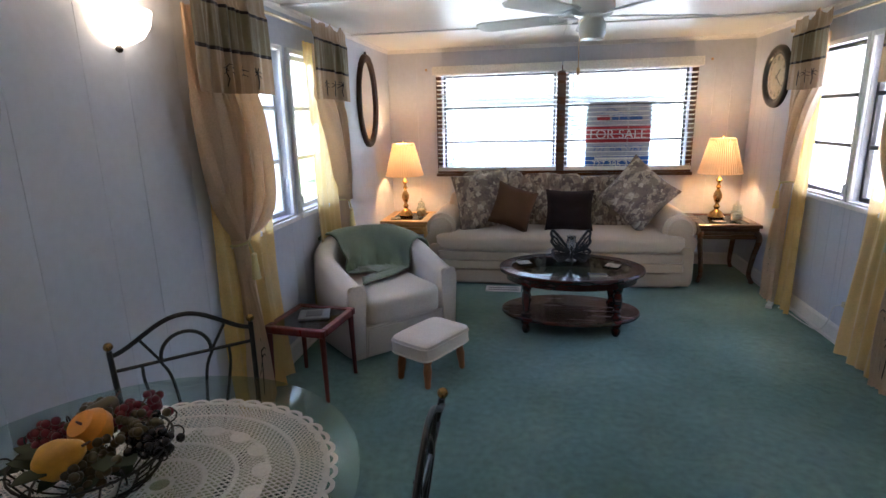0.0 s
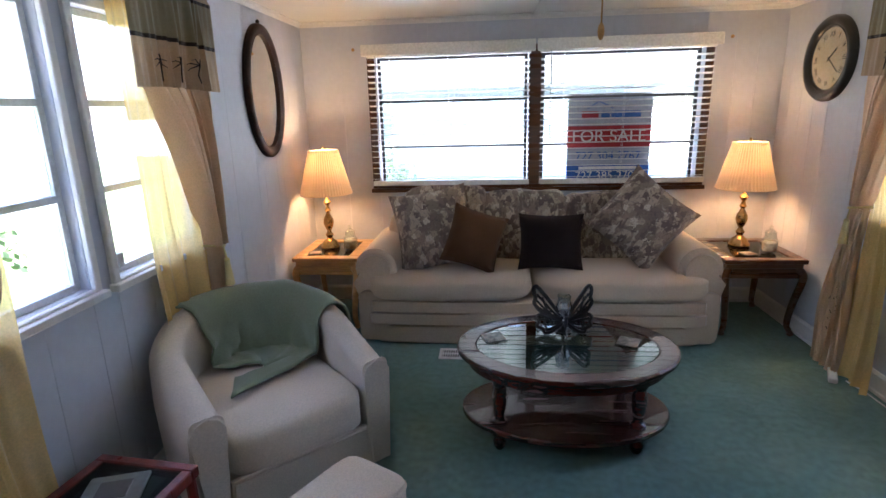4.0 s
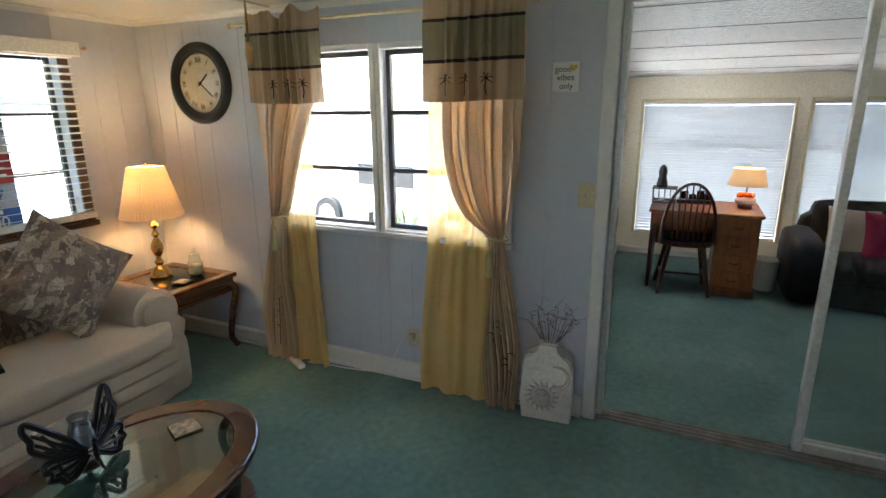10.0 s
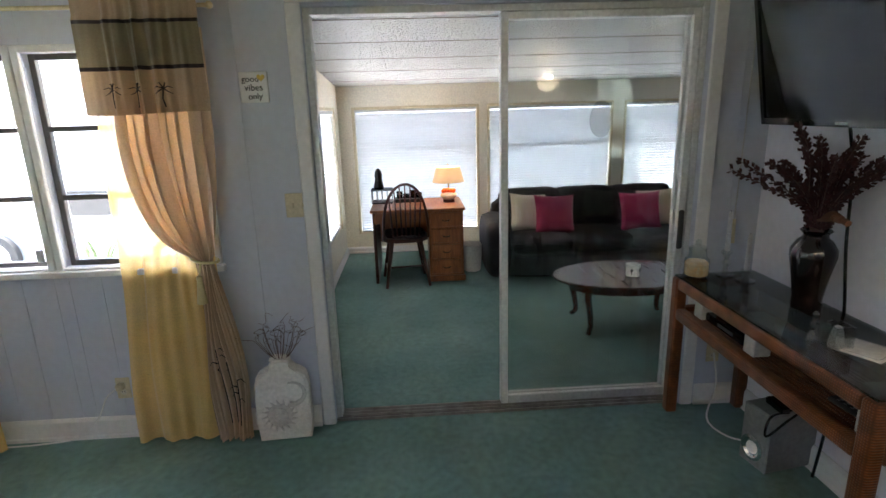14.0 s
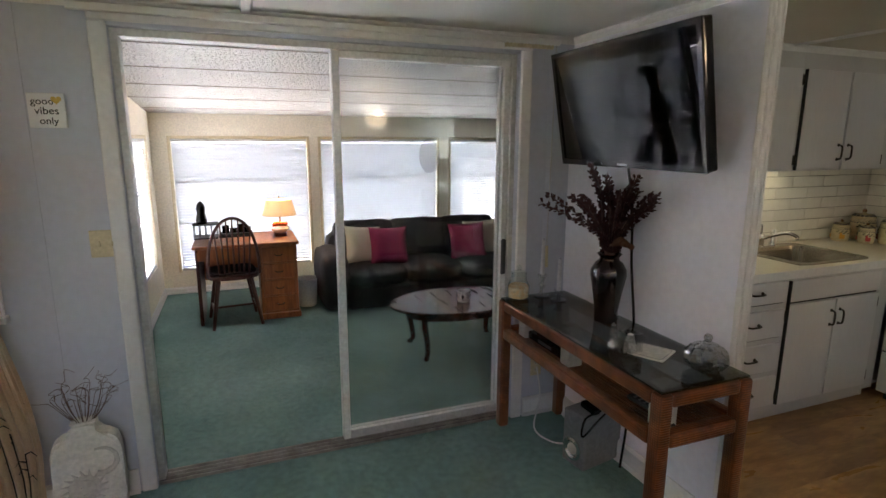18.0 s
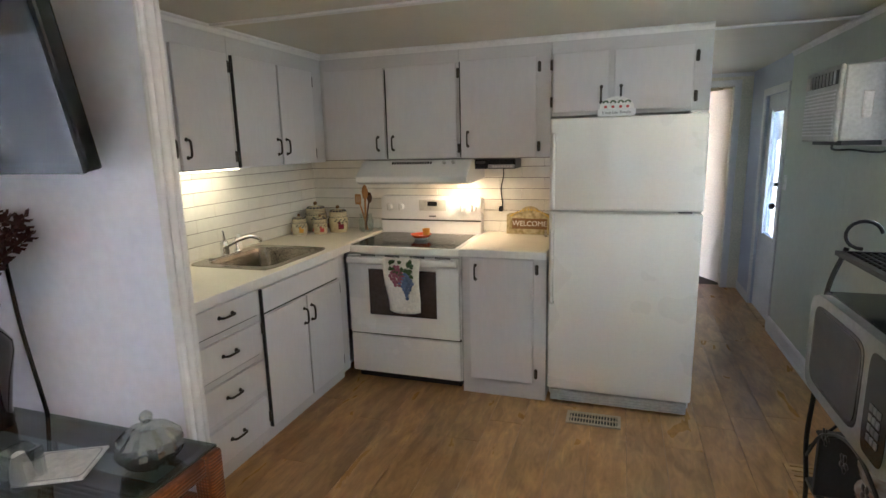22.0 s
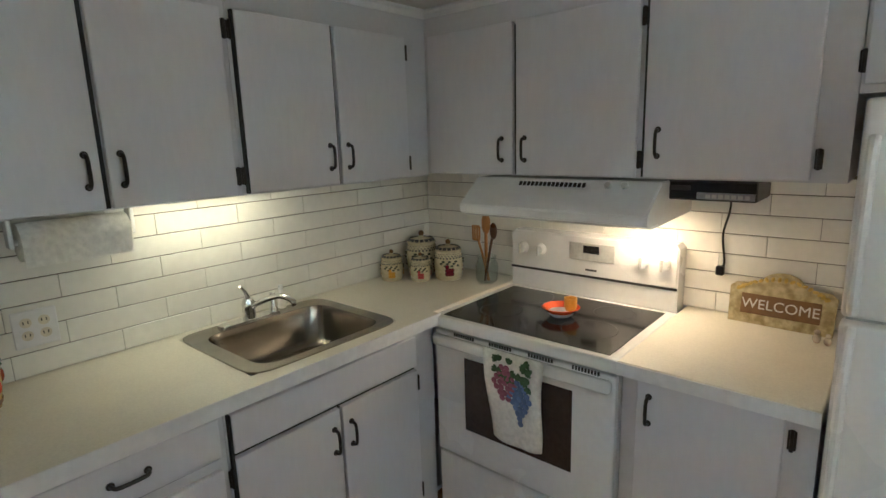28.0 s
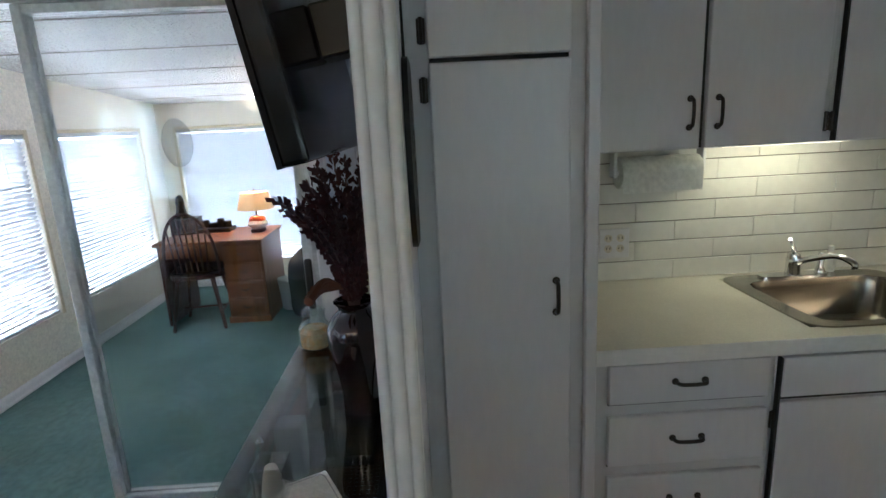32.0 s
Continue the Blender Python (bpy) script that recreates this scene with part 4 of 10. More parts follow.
for n, (a0, a1, z0, z1) in enumerate(sunE):
    w = win_thing("window_%d" % (n + 7), "sunroom window with tan metal frame and closed-in daylight")
    casing(w, pl_se, a0, a1, z0, z1, 0.03, 0.012, "almond", sill=False)
    sash(w, pl_se, a0 + 0.004, a1 - 0.004, z0, z1, (z0 + (z1 - z0) * 0.36, z0 + (z1 - z0) * 0.68), -0.05, material="alu")
    blind("mini_blind", pl_se, a0 + 0.001, a1 - 0.001, z0 + 0.002, z1 - 0.001, 0.030, 0.034, -0.020, "white narrow-slat metal blind let down in a sunroom window", 56, group="sunroom blinds", head=0.03, hm="blind_grey")
for n, (a0, a1, z0, z1) in enumerate(sunN):
    w = win_thing("window_%d" % (n + 10), "sunroom end window with tan metal frame")
    casing(w, pl_sn, a0, a1, z0, z1, 0.03, 0.012, "almond", sill=False)
    sash(w, pl_sn, a0 + 0.004, a1 - 0.004, z0, z1, (z0 + (z1 - z0) * 0.36, z0 + (z1 - z0) * 0.68), -0.05, material="alu")
    blind("mini_blind", pl_sn, a0 + 0.001, a1 - 0.001, z0 + 0.002, z1 - 0.001, 0.030, 0.034, -0.020, "white narrow-slat metal blind let down in a sunroom end window", 56, group="sunroom blinds", head=0.03, hm="blind_grey")

for a0, a1 in ((-0.545, 0.695), (0.705, 1.945)):
    b = blind("wooden_blind", pl_n, a0 + 0.03, a1 - 0.03, 0.935, 1.90, 0.0415, 0.048, 0.05, "white wide-slat blind half open in the picture window", 11, slats_each=True, group="picture window blinds", head=0.04)
    part("valance", bx(a0, NY - 0.118, 1.868, a1, NY - 0.100, 1.948, bevel=0.006), "blind", b, smooth=False)
    part("wand", cyl(B(), (a0 + 0.10, NY - 0.095, 1.25), (a0 + 0.10, NY - 0.095, 1.87), 0.004, seg=8), "rope", b)
for x in (-0.62, 2.03):
    hook = thing("curtain_hook", "small wooden curtain-rod bracket beside the picture window", "hook", pose(x, NY - PT, 1.925))
    part("knob", ball(B(), (0, -0.022, 0), 0.012), "oak", hook)
    part("stem", cyl(B(), (0, 0, 0), (0, -0.02, 0), 0.007, seg=10), "oak", hook)

single("baseboard_hall", bx(WX, -4.598, -0.012, WX + 0.012, -4.08, 0.08, bevel=0.003), "trim", "white skirting board at the hallway end", "baseboard", kind="structure", smooth=False)
# hallway doorways
hd = thing("door_2", "white side door with a tall glazed light at the hallway", "door", kind="structure")
leaf = part("door_leaf", box(box(box(bx(WX - 0.05, -4.02, 0.011, WX - 0.02, -3.87, 1.86), WX - 0.05, -3.50, 0.011, WX - 0.02, -3.36, 1.86), WX - 0.05, -3.87, 0.011, WX - 0.02, -3.50, 0.70), WX - 0.05, -3.87, 1.72, WX - 0.02, -3.50, 1.86), "trim", hd, smooth=False)
g = part("pane", bx(WX - 0.037, -3.87, 0.70, WX - 0.033, -3.50, 1.72), "glass_obscure", leaf, smooth=False)
g.visible_shadow = False
part("window_bead", box(bx(WX - 0.02, -3.89, 0.68, WX - 0.012, -3.87, 1.74), WX - 0.02, -3.50, 0.68, WX - 0.012, -3.48, 1.74), "alu", leaf, smooth=False)
part("door_lock", cyl(B(), (WX - 0.02, -3.43, 1.15), (WX + 0.03, -3.43, 1.15), 0.018, seg=12), "bronze", leaf)
part("door_knob", ball(B(), (WX + 0.03, -3.43, 0.98), 0.026), "bronze", leaf)
for y0, y1, z0, z1 in ((-4.08, -4.02, 0, 1.92), (-3.36, -3.30, 0, 1.92), (-4.02, -3.36, 1.86, 1.92)):
    part("door_casing", bx(WX, y0, z0, WX + 0.016, y1, z1, bevel=0.004), "trim", hd, smooth=False)
part("threshold", bx(WX - 0.1, -4.02, -0.005, WX + 0.03, -3.36, 0.012, bevel=0.003), "oak", hd, smooth=False)
ed = thing("door_3", "white inner door standing open at the hallway end", "door", pose(-0.86, -4.70, 0, 0, 0, -62), kind="structure")
leaf = part("door_leaf", bx(0, -0.035, 0.02, 0.53, 0, 1.99, bevel=0.002), "cream_door", ed, smooth=False)
part("door_knob", ball(B(), (0.47, 0.035, 0.95), 0.026), "brass", leaf)
for x0, x1, z0, z1 in ((-0.92, -0.86, 0, 2.06), (-0.34, -0.302, 0, 2.06), (-0.86, -0.34, 2.0, 2.06)):
    single("trim_door_casing", bx(x0, -4.6, z0, x1, -4.584, z1, bevel=0.004), "trim", "white casing of the hallway doorway", "trim", kind="structure", smooth=False)

# ---- outdoors ----
single("ground", bx(-300, -300, -0.9, 300, 300, -0.65), "concrete", "pale sunlit concrete drive and yard", "ground", kind="structure")
single("lawn", bx(-40, -10, -0.65, -3.2, 30, -0.63), "grass", "green lawn beside the home", "ground", kind="structure")
aw = thing("awning", "ribbed white metal awning over the picture window", "awning")
bm = B()
n = 40
for k in range(n):
    x0, x1 = -1.0 + k * 3.6 / n, -1.0 + (k + 1) * 3.6 / n
    h = 0.012 if k % 2 else 0.0
    vs = [bm.verts.new(c) for c in ((x0, NY + T, 2.08 + h), (x1, NY + T, 2.08 + h), (x1, NY + 0.95, 1.66 + h), (x0, NY + 0.95, 1.66 + h))]
    bm.faces.new(vs)
    bm.faces.new([bm.verts.new(v.co + Vector((0, 0, 0.004))) for v in vs])
part("sheet", bm, "roofing", aw, smooth=False)
bm = B()
for k in range(24):
    x = -1.0 + k * 0.15
    box(bm, x, NY + 0.95, 1.56, x + 0.145, NY + 0.955, 1.67)
part("scalloped_edge", bm, "roofing", aw, smooth=False)
for x in (-0.98, 2.58):
    part("arm", cyl(B(), (x, NY + T, 1.2), (x, NY + 0.93, 1.65), 0.012, seg=8), "alu", aw)


def mobile_home(label, m, length):
    h = thing("mobile_home", label, "house", m, group="neighbouring homes")
    part("wall", bx(0, 0, 0, length, 4, 2.9), "siding", h, smooth=False)
    bm = B()
    slab(bm, [(-0.3, -0.4), (length + 0.3, -0.4), (length + 0.3, 4.4), (-0.3, 4.4)], 2.9, 3.05)
    part("roof", bm, "roofing", h, smooth=False)
    for k in range(int(length / 2.4)):
        w = part("window", bx(0.7 + k * 2.4, -0.03, 1.2, 1.9 + k * 2.4, 0.02, 2.2, bevel=0.01), "alu", h, smooth=False)
        part("pane", bx(0.78 + k * 2.4, -0.04, 1.28, 1.82 + k * 2.4, -0.03, 2.12), "siding_glass", w, smooth=False)
    part("carport_post", bx(length + 2.2, -0.2, 0, length + 2.3, -0.1, 2.7), "roofing", h, smooth=False)
    part("carport_roof", bx(length, -0.4, 2.7, length + 2.5, 4.4, 2.8), "roofing", h, smooth=False)


mobile_home("pale grey neighbouring mobile home with white roof across the road", pose(-7, 19, -0.65), 12)
mobile_home("pale grey neighbouring mobile home beyond the lawn", pose(-14, 12, -0.65, 0, 0, -80), 11)
mobile_home("pale grey neighbouring mobile home beyond the drive", pose(15, -3, -0.65, 0, 0, 86), 12)


def shrub(m, r, seed):
    rng = random.Random(seed)
    th = thing("shrub", "rounded green garden shrub with uneven leaves", "shrub", m, group="garden shrubs")
    bm = B()
    for k in range(5):
        tube(bm, [(0, 0, 0), (rng.uniform(-r, r) * 0.3, rng.uniform(-r, r) * 0.3, r * 0.5), (rng.uniform(-r, r) * 0.6, rng.uniform(-r, r) * 0.6, r)], 0.03, 5, 0.01)
    part("stems", bm, "twig", th)
    bm = B()
    for k in range(700):
        v = Vector((rng.gauss(0, 1), rng.gauss(0, 1), rng.gauss(0, 1))).normalized() * r * rng.uniform(0.5, 1.0) * (1 + 0.3 * noise.noise(Vector((k, 0, 0))))
        v.z = abs(v.z) * 1.2 + 0.1
        d = Vector((rng.gauss(0, 1), rng.gauss(0, 1), rng.gauss(0, 1))).normalized()
        e = d.orthogonal().normalized()
        s = 0.07
        bm.faces.new([bm.verts.new(v + q) for q in (d * s, e * s * 0.5, -d * s, -e * s * 0.5)])
    part("foliage", bm, "bush", th, smooth=False)


shrub(pose(-5.5, 5.2, -0.65), 0.9, 1)
shrub(pose(-7.0, 7.4, -0.65), 1.2, 2)
shrub(pose(-2.6, 15.4, -0.65), 1.1, 3)
shrub(pose(-8.5, 4.2, -0.65), 1.0, 4)

car = thing("parked_car", "silver saloon car parked on the drive", "car", pose(8.4, 6.6, -0.65, 0, 0, 80))
bm = B()
slab(bm, [(-2.2, 0.35), (-2.1, 0.75), (-1.2, 0.85), (-0.6, 1.35), (0.7, 1.38), (1.3, 0.92), (2.1, 0.80), (2.25, 0.45), (2.2, 0.25), (-2.15, 0.25)][::-1], -0.82, 0.82)
bmesh.ops.rotate(bm, cent=(0, 0, 0), matrix=Matrix.Rotation(radians(90), 3, "X"), verts=bm.verts)
part("body", bm, "carpaint", car, smooth=False)
for x in (-1.35, 1.4):
    for y in (-0.80, 0.80):
        wheel = part("wheel", cyl(B(), (x, y - 0.1, 0.32), (x, y + 0.1, 0.32), 0.32, seg=24), "rubber", car)
        part("rim", cyl(B(), (x, y - 0.115, 0.32), (x, y + 0.115, 0.32), 0.2, seg=18), "alu", wheel)
for y in (-0.83, 0.825):
    part("side_window", bx(-0.55, y, 0.93, 0.65, y + 0.01, 1.28, bevel=0.004), "black", car, smooth=False)


# a spiky plant close outside the east windows
yu = thing("yucca", "spiky narrow-leaved yucca close outside the window", "plant", pose(3.15, 3.98, -0.65))
part("trunk", tube(B(), curve_pts([(0, 0, 0), (0.03, 0.02, 0.6), (0, 0, 1.25)], 6), 0.045, 10, 0.03), "twig", yu)
rng = random.Random(31)
for k in range(30):
    a, up = rng.uniform(0, 6.28), rng.uniform(0.05, 0.34)
    r = rng.uniform(0.22, 0.36)
    d = Vector((math.cos(a), math.sin(a), 0))
    pts = curve_pts([Vector((0, 0, 1.22)), d * r * 0.35 + Vector((0, 0, 1.24 + up * 0.75)), d * r * 0.75 + Vector((0, 0, 1.24 + up)), d * r + Vector((0, 0, 1.20 + up * 0.75))], 4)
    bm = B()
    side = d.cross(Vector((0, 0, 1)))
    rows = []
    for j, q in enumerate(pts):
        w = 0.011 * (1 - (j / (len(pts) - 1)) ** 2) + 0.001
        rows.append([bm.verts.new(q - side * w), bm.verts.new(q + Vector((0, 0, -0.004))), bm.verts.new(q + side * w)])
    for p, q in zip(rows, rows[1:]):
        bm.faces.new((p[0], p[1], q[1], q[0]))
        bm.faces.new((p[1], p[2], q[2], q[1]))
    part("leaf", bm, "bush", yu)

# ---- living room ----


def patchwork(name):
    """Printed upholstery: a collage of torn taupe, grey and cream scraps, leaf shadows and fine scribbles."""
    m = bpy.data.materials.new(name)
    m.use_nodes = True
    nt = m.node_tree
    b = nt.nodes["Principled BSDF"]
    tc = nt.nodes.new("ShaderNodeTexCoord")
    turn = nt.nodes.new("ShaderNodeMapping")
    turn.inputs["Rotation"].default_value = (0.25, 0.35, 0.2)
    turn.inputs["Scale"].default_value = (1.0, 0.45, 0.72)
    nt.links.new(tc.outputs["Object"], turn.inputs[0])
    warp = nt.nodes.new("ShaderNodeTexNoise")
    warp.inputs["Scale"].default_value, warp.inputs["Detail"].default_value = 22, 4
    nt.links.new(tc.outputs["Object"], warp.inputs["Vector"])
    add = nt.nodes.new("ShaderNodeMixRGB")
    add.inputs[0].default_value = 0.028
    nt.links.new(turn.outputs[0], add.inputs[1])
    nt.links.new(warp.outputs["Color"], add.inputs[2])

    def scraps(scale, stops):
        cells = nt.nodes.new("ShaderNodeTexVoronoi")
        cells.distance = "CHEBYCHEV"
        cells.inputs["Scale"].default_value = scale
        nt.links.new(add.outputs[0], cells.inputs["Vector"])
        sep = nt.nodes.new("ShaderNodeSeparateColor")
        nt.links.new(cells.outputs["Color"], sep.inputs[0])
        ramp = nt.nodes.new("ShaderNodeValToRGB")
        ramp.color_ramp.interpolation = "CONSTANT"
        for k, (p, c) in enumerate(stops):
            e = ramp.color_ramp.elements[k] if k < 2 else ramp.color_ramp.elements.new(p)
            e.position, e.color = p, (*c, 1)
        nt.links.new(sep.outputs[0], ramp.inputs[0])
        return ramp, sep

    def over(low, high, fac):
        mx = nt.nodes.new("ShaderNodeMixRGB")
        nt.links.new(fac, mx.inputs[0])
        nt.links.new(low, mx.inputs[1])
        if isinstance(high, tuple):
            mx.inputs[2].default_value = (*high, 1)
        else:
            nt.links.new(high, mx.inputs[2])
        return mx.outputs[0]

    def mask(scale, detail, lo, hi, top, distort=0.0):
        n = nt.nodes.new("ShaderNodeTexNoise")
        n.inputs["Scale"].default_value, n.inputs["Detail"].default_value, n.inputs["Distortion"].default_value = scale, detail, distort
        nt.links.new(turn.outputs[0], n.inputs["Vector"])
        r = nt.nodes.new("ShaderNodeMapRange")
        r.inputs["From Min"].default_value, r.inputs["From Max"].default_value, r.inputs["To Max"].default_value = lo, hi, top
        nt.links.new(n.outputs["Fac"], r.inputs[0])
        return r.outputs[0], n

    big, _ = scraps(15, [(0.0, (0.20, 0.155, 0.12)), (0.25, (0.36, 0.29, 0.22)), (0.45, (0.25, 0.19, 0.15)), (0.7, (0.43, 0.36, 0.28)), (0.85, (0.17, 0.125, 0.105))])
    small, sep = scraps(34, [(0.0, (0.13, 0.095, 0.08)), (0.35, (0.48, 0.41, 0.32)), (0.6, (0.22, 0.17, 0.135)), (0.8, (0.33, 0.265, 0.20))])
    some = nt.nodes.new("ShaderNodeMath")
    some.operation, some.inputs[1].default_value = "GREATER_THAN", 0.58
    nt.links.new(sep.outputs[1], some.inputs[0])
    col = over(big.outputs[0], small.outputs[0], some.outputs[0])
    leaf, _ = mask(17, 5, 0.56, 0.60, 0.7, 1.6)
    col = over(col, (0.105, 0.078, 0.07), leaf)
    pale, _ = mask(24, 4, 0.60, 0.64, 0.55, 0.8)
    col = over(col, (0.50, 0.44, 0.35), pale)
    scrib, weave = mask(110, 3, 0.55, 0.62, 0.4)
    col = over(col, (0.10, 0.075, 0.065), scrib)
    nt.links.new(col, b.inputs["Base Color"])
    b.inputs["Roughness"].default_value = 0.85
    b.inputs["Sheen Weight"].default_value = 0.15
    bp = nt.nodes.new("ShaderNodeBump")
    bp.inputs["Strength"].default_value, bp.inputs["Distance"].default_value = 0.3, 0.003
    nt.links.new(weave.outputs["Fac"], bp.inputs["Height"])
    nt.links.new(bp.outputs[0], b.inputs["Normal"])
    return m


M["patch"] = patchwork("printed_patchwork_cloth")


def arm_profile(w, h, n=14):
    """The front outline of a rolled sofa arm in x, z."""
    pts = [(0, 0), (w, 0), (w, h * 0.45)]
    r = w * 0.62
    for k in range(n + 1):
        a = radians(-35 + 250 * k / n)
        pts.append((w / 2 + r * math.cos(a), h - r + r * math.sin(a)))
    pts.append((0, h * 0.45))
    return pts


def prism_y(bm, outline, y0, y1, bevel=0.0):
    """A prism along y over an x, z outline."""
    lo = [bm.verts.new((x, y0, z)) for x, z in outline]
    hi = [bm.verts.new((x, y1, z)) for x, z in outline]
    f0 = bm.faces.new(lo)
    f1 = bm.faces.new(list(reversed(hi)))
    n = len(lo)
    for k in range(n):
        bm.faces.new((lo[(k + 1) % n], lo[k], hi[k], hi[(k + 1) % n]))
    if bevel:
        bmesh.ops.bevel(bm, geom=[*f0.edges, *f1.edges], offset=bevel, segments=3, affect="EDGES")
    return bm


sofa = thing("sofa", "beige cloth two-cushion sofa with rolled arms under the window", "sofa", pose(0.655, 5.05, 0))
SW, SF, SB = 1.13, -0.42, 0.42
for sx in (-1, 1):
    bm = B()
    prism_y(bm, arm_profile(0.22, 0.63), SF + 0.09, SB, 0.035)
    if sx < 0:
        bmesh.ops.translate(bm, vec=(-SW, 0, 0), verts=bm.verts)
    else:
        bmesh.ops.translate(bm, vec=(SW - 0.22, 0, 0), verts=bm.verts)
    part("arm", bm, "sofa", sofa, sharp=60)
    bm = B()
    cushion(bm, 0.23, 0.06, 0.34, 6)
    bmesh.ops.translate(bm, vec=(sx * (SW - 0.11), SF + 0.075, 0.02), verts=bm.verts)
    part("arm_front", bm, "sofa", sofa)
bm = B()
cushion(bm, 2 * SW - 0.10, 0.78, 0.15, 12)
bmesh.ops.translate(bm, vec=(0, 0.0, 0.0), verts=bm.verts)
part("base", bm, "sofa", sofa)
for z, o in ((0.145, 0.012), (0.225, 0.0)):
    bm = B()
    cushion(bm, 2 * SW - 0.10 + o, 0.80 + o, 0.085, 16, n=30)
    bmesh.ops.translate(bm, vec=(0, -0.01, z), verts=bm.verts)
    part("welted_band", bm, "sofa", sofa)
for x in (-0.545, 0.545):
    bm = B()
    cushion(bm, 1.085, 0.74, 0.17, 5, lump=0.02, seed=x, n=30)
    bmesh.ops.translate(bm, vec=(x, -0.065, 0.295), verts=bm.verts)
    part("seat_cushion", bm, "sofa", sofa)
bm = B()
cushion(bm, 2 * SW - 0.2, 0.22, 0.76, 7, n=24)
bmesh.ops.translate(bm, vec=(0, 0.30, 0.06), verts=bm.verts)
part("backrest", bm, "sofa", sofa)
for x, w, tall in ((-0.60, 0.60, 0.53), (-0.035, 0.58, 0.495), (0.53, 0.58, 0.475)):
    bm = B()
    cushion(bm, w + 0.02, 0.20, tall, 6, lump=0.06, seed=x * 3, n=26)
    bmesh.ops.transform(bm, matrix=pose(x, 0.15, 0.43, -9), verts=bm.verts)
    part("back_cushion", bm, "patch", sofa, "grey and taupe printed back cushion")


def scatter(label, mt, m, w, h, t, seed):
    th = single("scatter_cushion", pillow(B(), w, h, t, seed), mt, label, "cushion", m, group="sofa cushions")
    return th


scatter("square grey printed cushion leaning on the sofa arm", "patch", pose(0.045, 4.87, 0.46, -16, -9, 6), 0.52, 0.54, 0.19, 1)
scatter("square grey printed cushion standing on one corner", "patch", pose(1.345, 4.88, 0.445, -15, 0, -8) @ pose(0, 0, 0.335) @ pose(0, 0, 0, 0, 40, 0) @ pose(0, 0, -0.255), 0.51, 0.51, 0.19, 2)
scatter("rust-brown velvet cushion slumped on the seat", "brownc", pose(0.225, 4.76, 0.50, -20, 19, 6), 0.37, 0.39, 0.16, 3)
scatter("dark chocolate velvet cushion in the middle of the sofa", "darkc", pose(0.765, 4.82, 0.465, -15, 1, 0), 0.42, 0.37, 0.16, 4)

# armchair: a barrel chair with a throw over its back
CHAIR = pose(-0.60, 3.485, 0, 0, 0, 44)
ac = thing("armchair", "cream cloth barrel armchair with a green throw", "armchair", CHAIR)
ARM_Y, ARM_X, BACK_Y = -0.375, 0.335, 0.335


def rim_at(s):
    """The middle line of the chair's wall from one arm front (s = 0) round the back to the other (s = 1): place and outward normal."""
    arm, bow = 0.36, 1.06
    d = s * (2 * arm + bow)
    if d < arm:
        return Vector((ARM_X + 0.018 * (d / arm), ARM_Y + d, 0)), Vector((1, 0, 0))
    if d > arm + bow:
        e = d - arm - bow
        return Vector((-ARM_X - 0.018 * (1 - e / arm), ARM_Y + arm - e, 0)), Vector((-1, 0, 0))
    a = math.pi * (d - arm) / bow
    return Vector(((ARM_X + 0.018) * math.cos(a), ARM_Y + arm + (BACK_Y - ARM_Y - arm) * math.sin(a), 0)), Vector((math.cos(a), math.sin(a), 0))


def rim_top(s):
    u = min(s, 1 - s)
    k = min(1.0, u / 0.37)
    return 0.500 + 0.180 * (k * k * (3 - 2 * k) * 0.35 + k * 0.65)


bm = B()
rows = []
for k in range(61):
    s = k / 60
    c, nrm = rim_at(s)
    z1 = rim_top(s)
    half = 0.062 if 0.03 < s < 0.97 else 0.056
    prof = [(half - 0.03, 0.02), (half - 0.012, 0.03), (half, 0.10), (half + 0.012, z1 * 0.65), (half + 0.006, z1 - half)]
    prof += [(half * math.cos(math.pi * j / 8), z1 - half + half * math.sin(math.pi * j / 8)) for j in range(1, 8)]
    prof += [(-half, z1 - half), (-half + 0.006, 0.30), (-half + 0.01, 0.02)]
    rows.append([bm.verts.new(c + nrm * o + Vector((0, 0, z))) for o, z in prof])
for p, q in zip(rows, rows[1:]):
    for k in range(len(p)):
        j = (k + 1) % len(p)
        bm.faces.new((p[k], p[j], q[j], q[k]))
bm.faces.new(rows[0])
bm.faces.new(list(reversed(rows[-1])))
part("shell", bm, "chair", ac, sharp=70)
for sx in (-1, 1):
    bm = B()
    pts = [(sx * ARM_X - 0.050 + 0.012 * (sx < 0), 0.022), (sx * ARM_X + 0.050 - 0.012 * (sx < 0), 0.022), (sx * ARM_X + 0.060, 0.42)]
    for j in range(9):
        a = math.pi * j / 8
        pts.append((sx * ARM_X + 0.060 * math.copysign(abs(math.cos(a)) ** 0.5, math.cos(a)), 0.450 + 0.050 * math.sin(a) ** 0.6))
    pts += [(sx * ARM_X - 0.060, 0.42)]
    prism_y(bm, pts, ARM_Y - 0.022, ARM_Y + 0.01, 0.012)
    part("arm_front", bm, "chair", ac, sharp=60)
bm = B()
prism_y(bm, [(-0.292, 0.024), (0.292, 0.024), (0.280, 0.215), (-0.280, 0.215)], ARM_Y - 0.019, ARM_Y + 0.02, 0.010)
part("front_panel", bm, "chair", ac, sharp=60)
bm = B()
slab(bm, oval(0.33, 0.34, 32, (0, -0.02), 4.0), 0.02, 0.22)
part("base", bm, "chair", ac, sharp=60)
bm = B()
cushion(bm, 0.565, 0.70, 0.195, 6.5, n=30, lump=0.012)
bmesh.ops.translate(bm, vec=(0, -0.068, 0.205), verts=bm.verts)
part("seat_cushion", bm, "chair", ac)
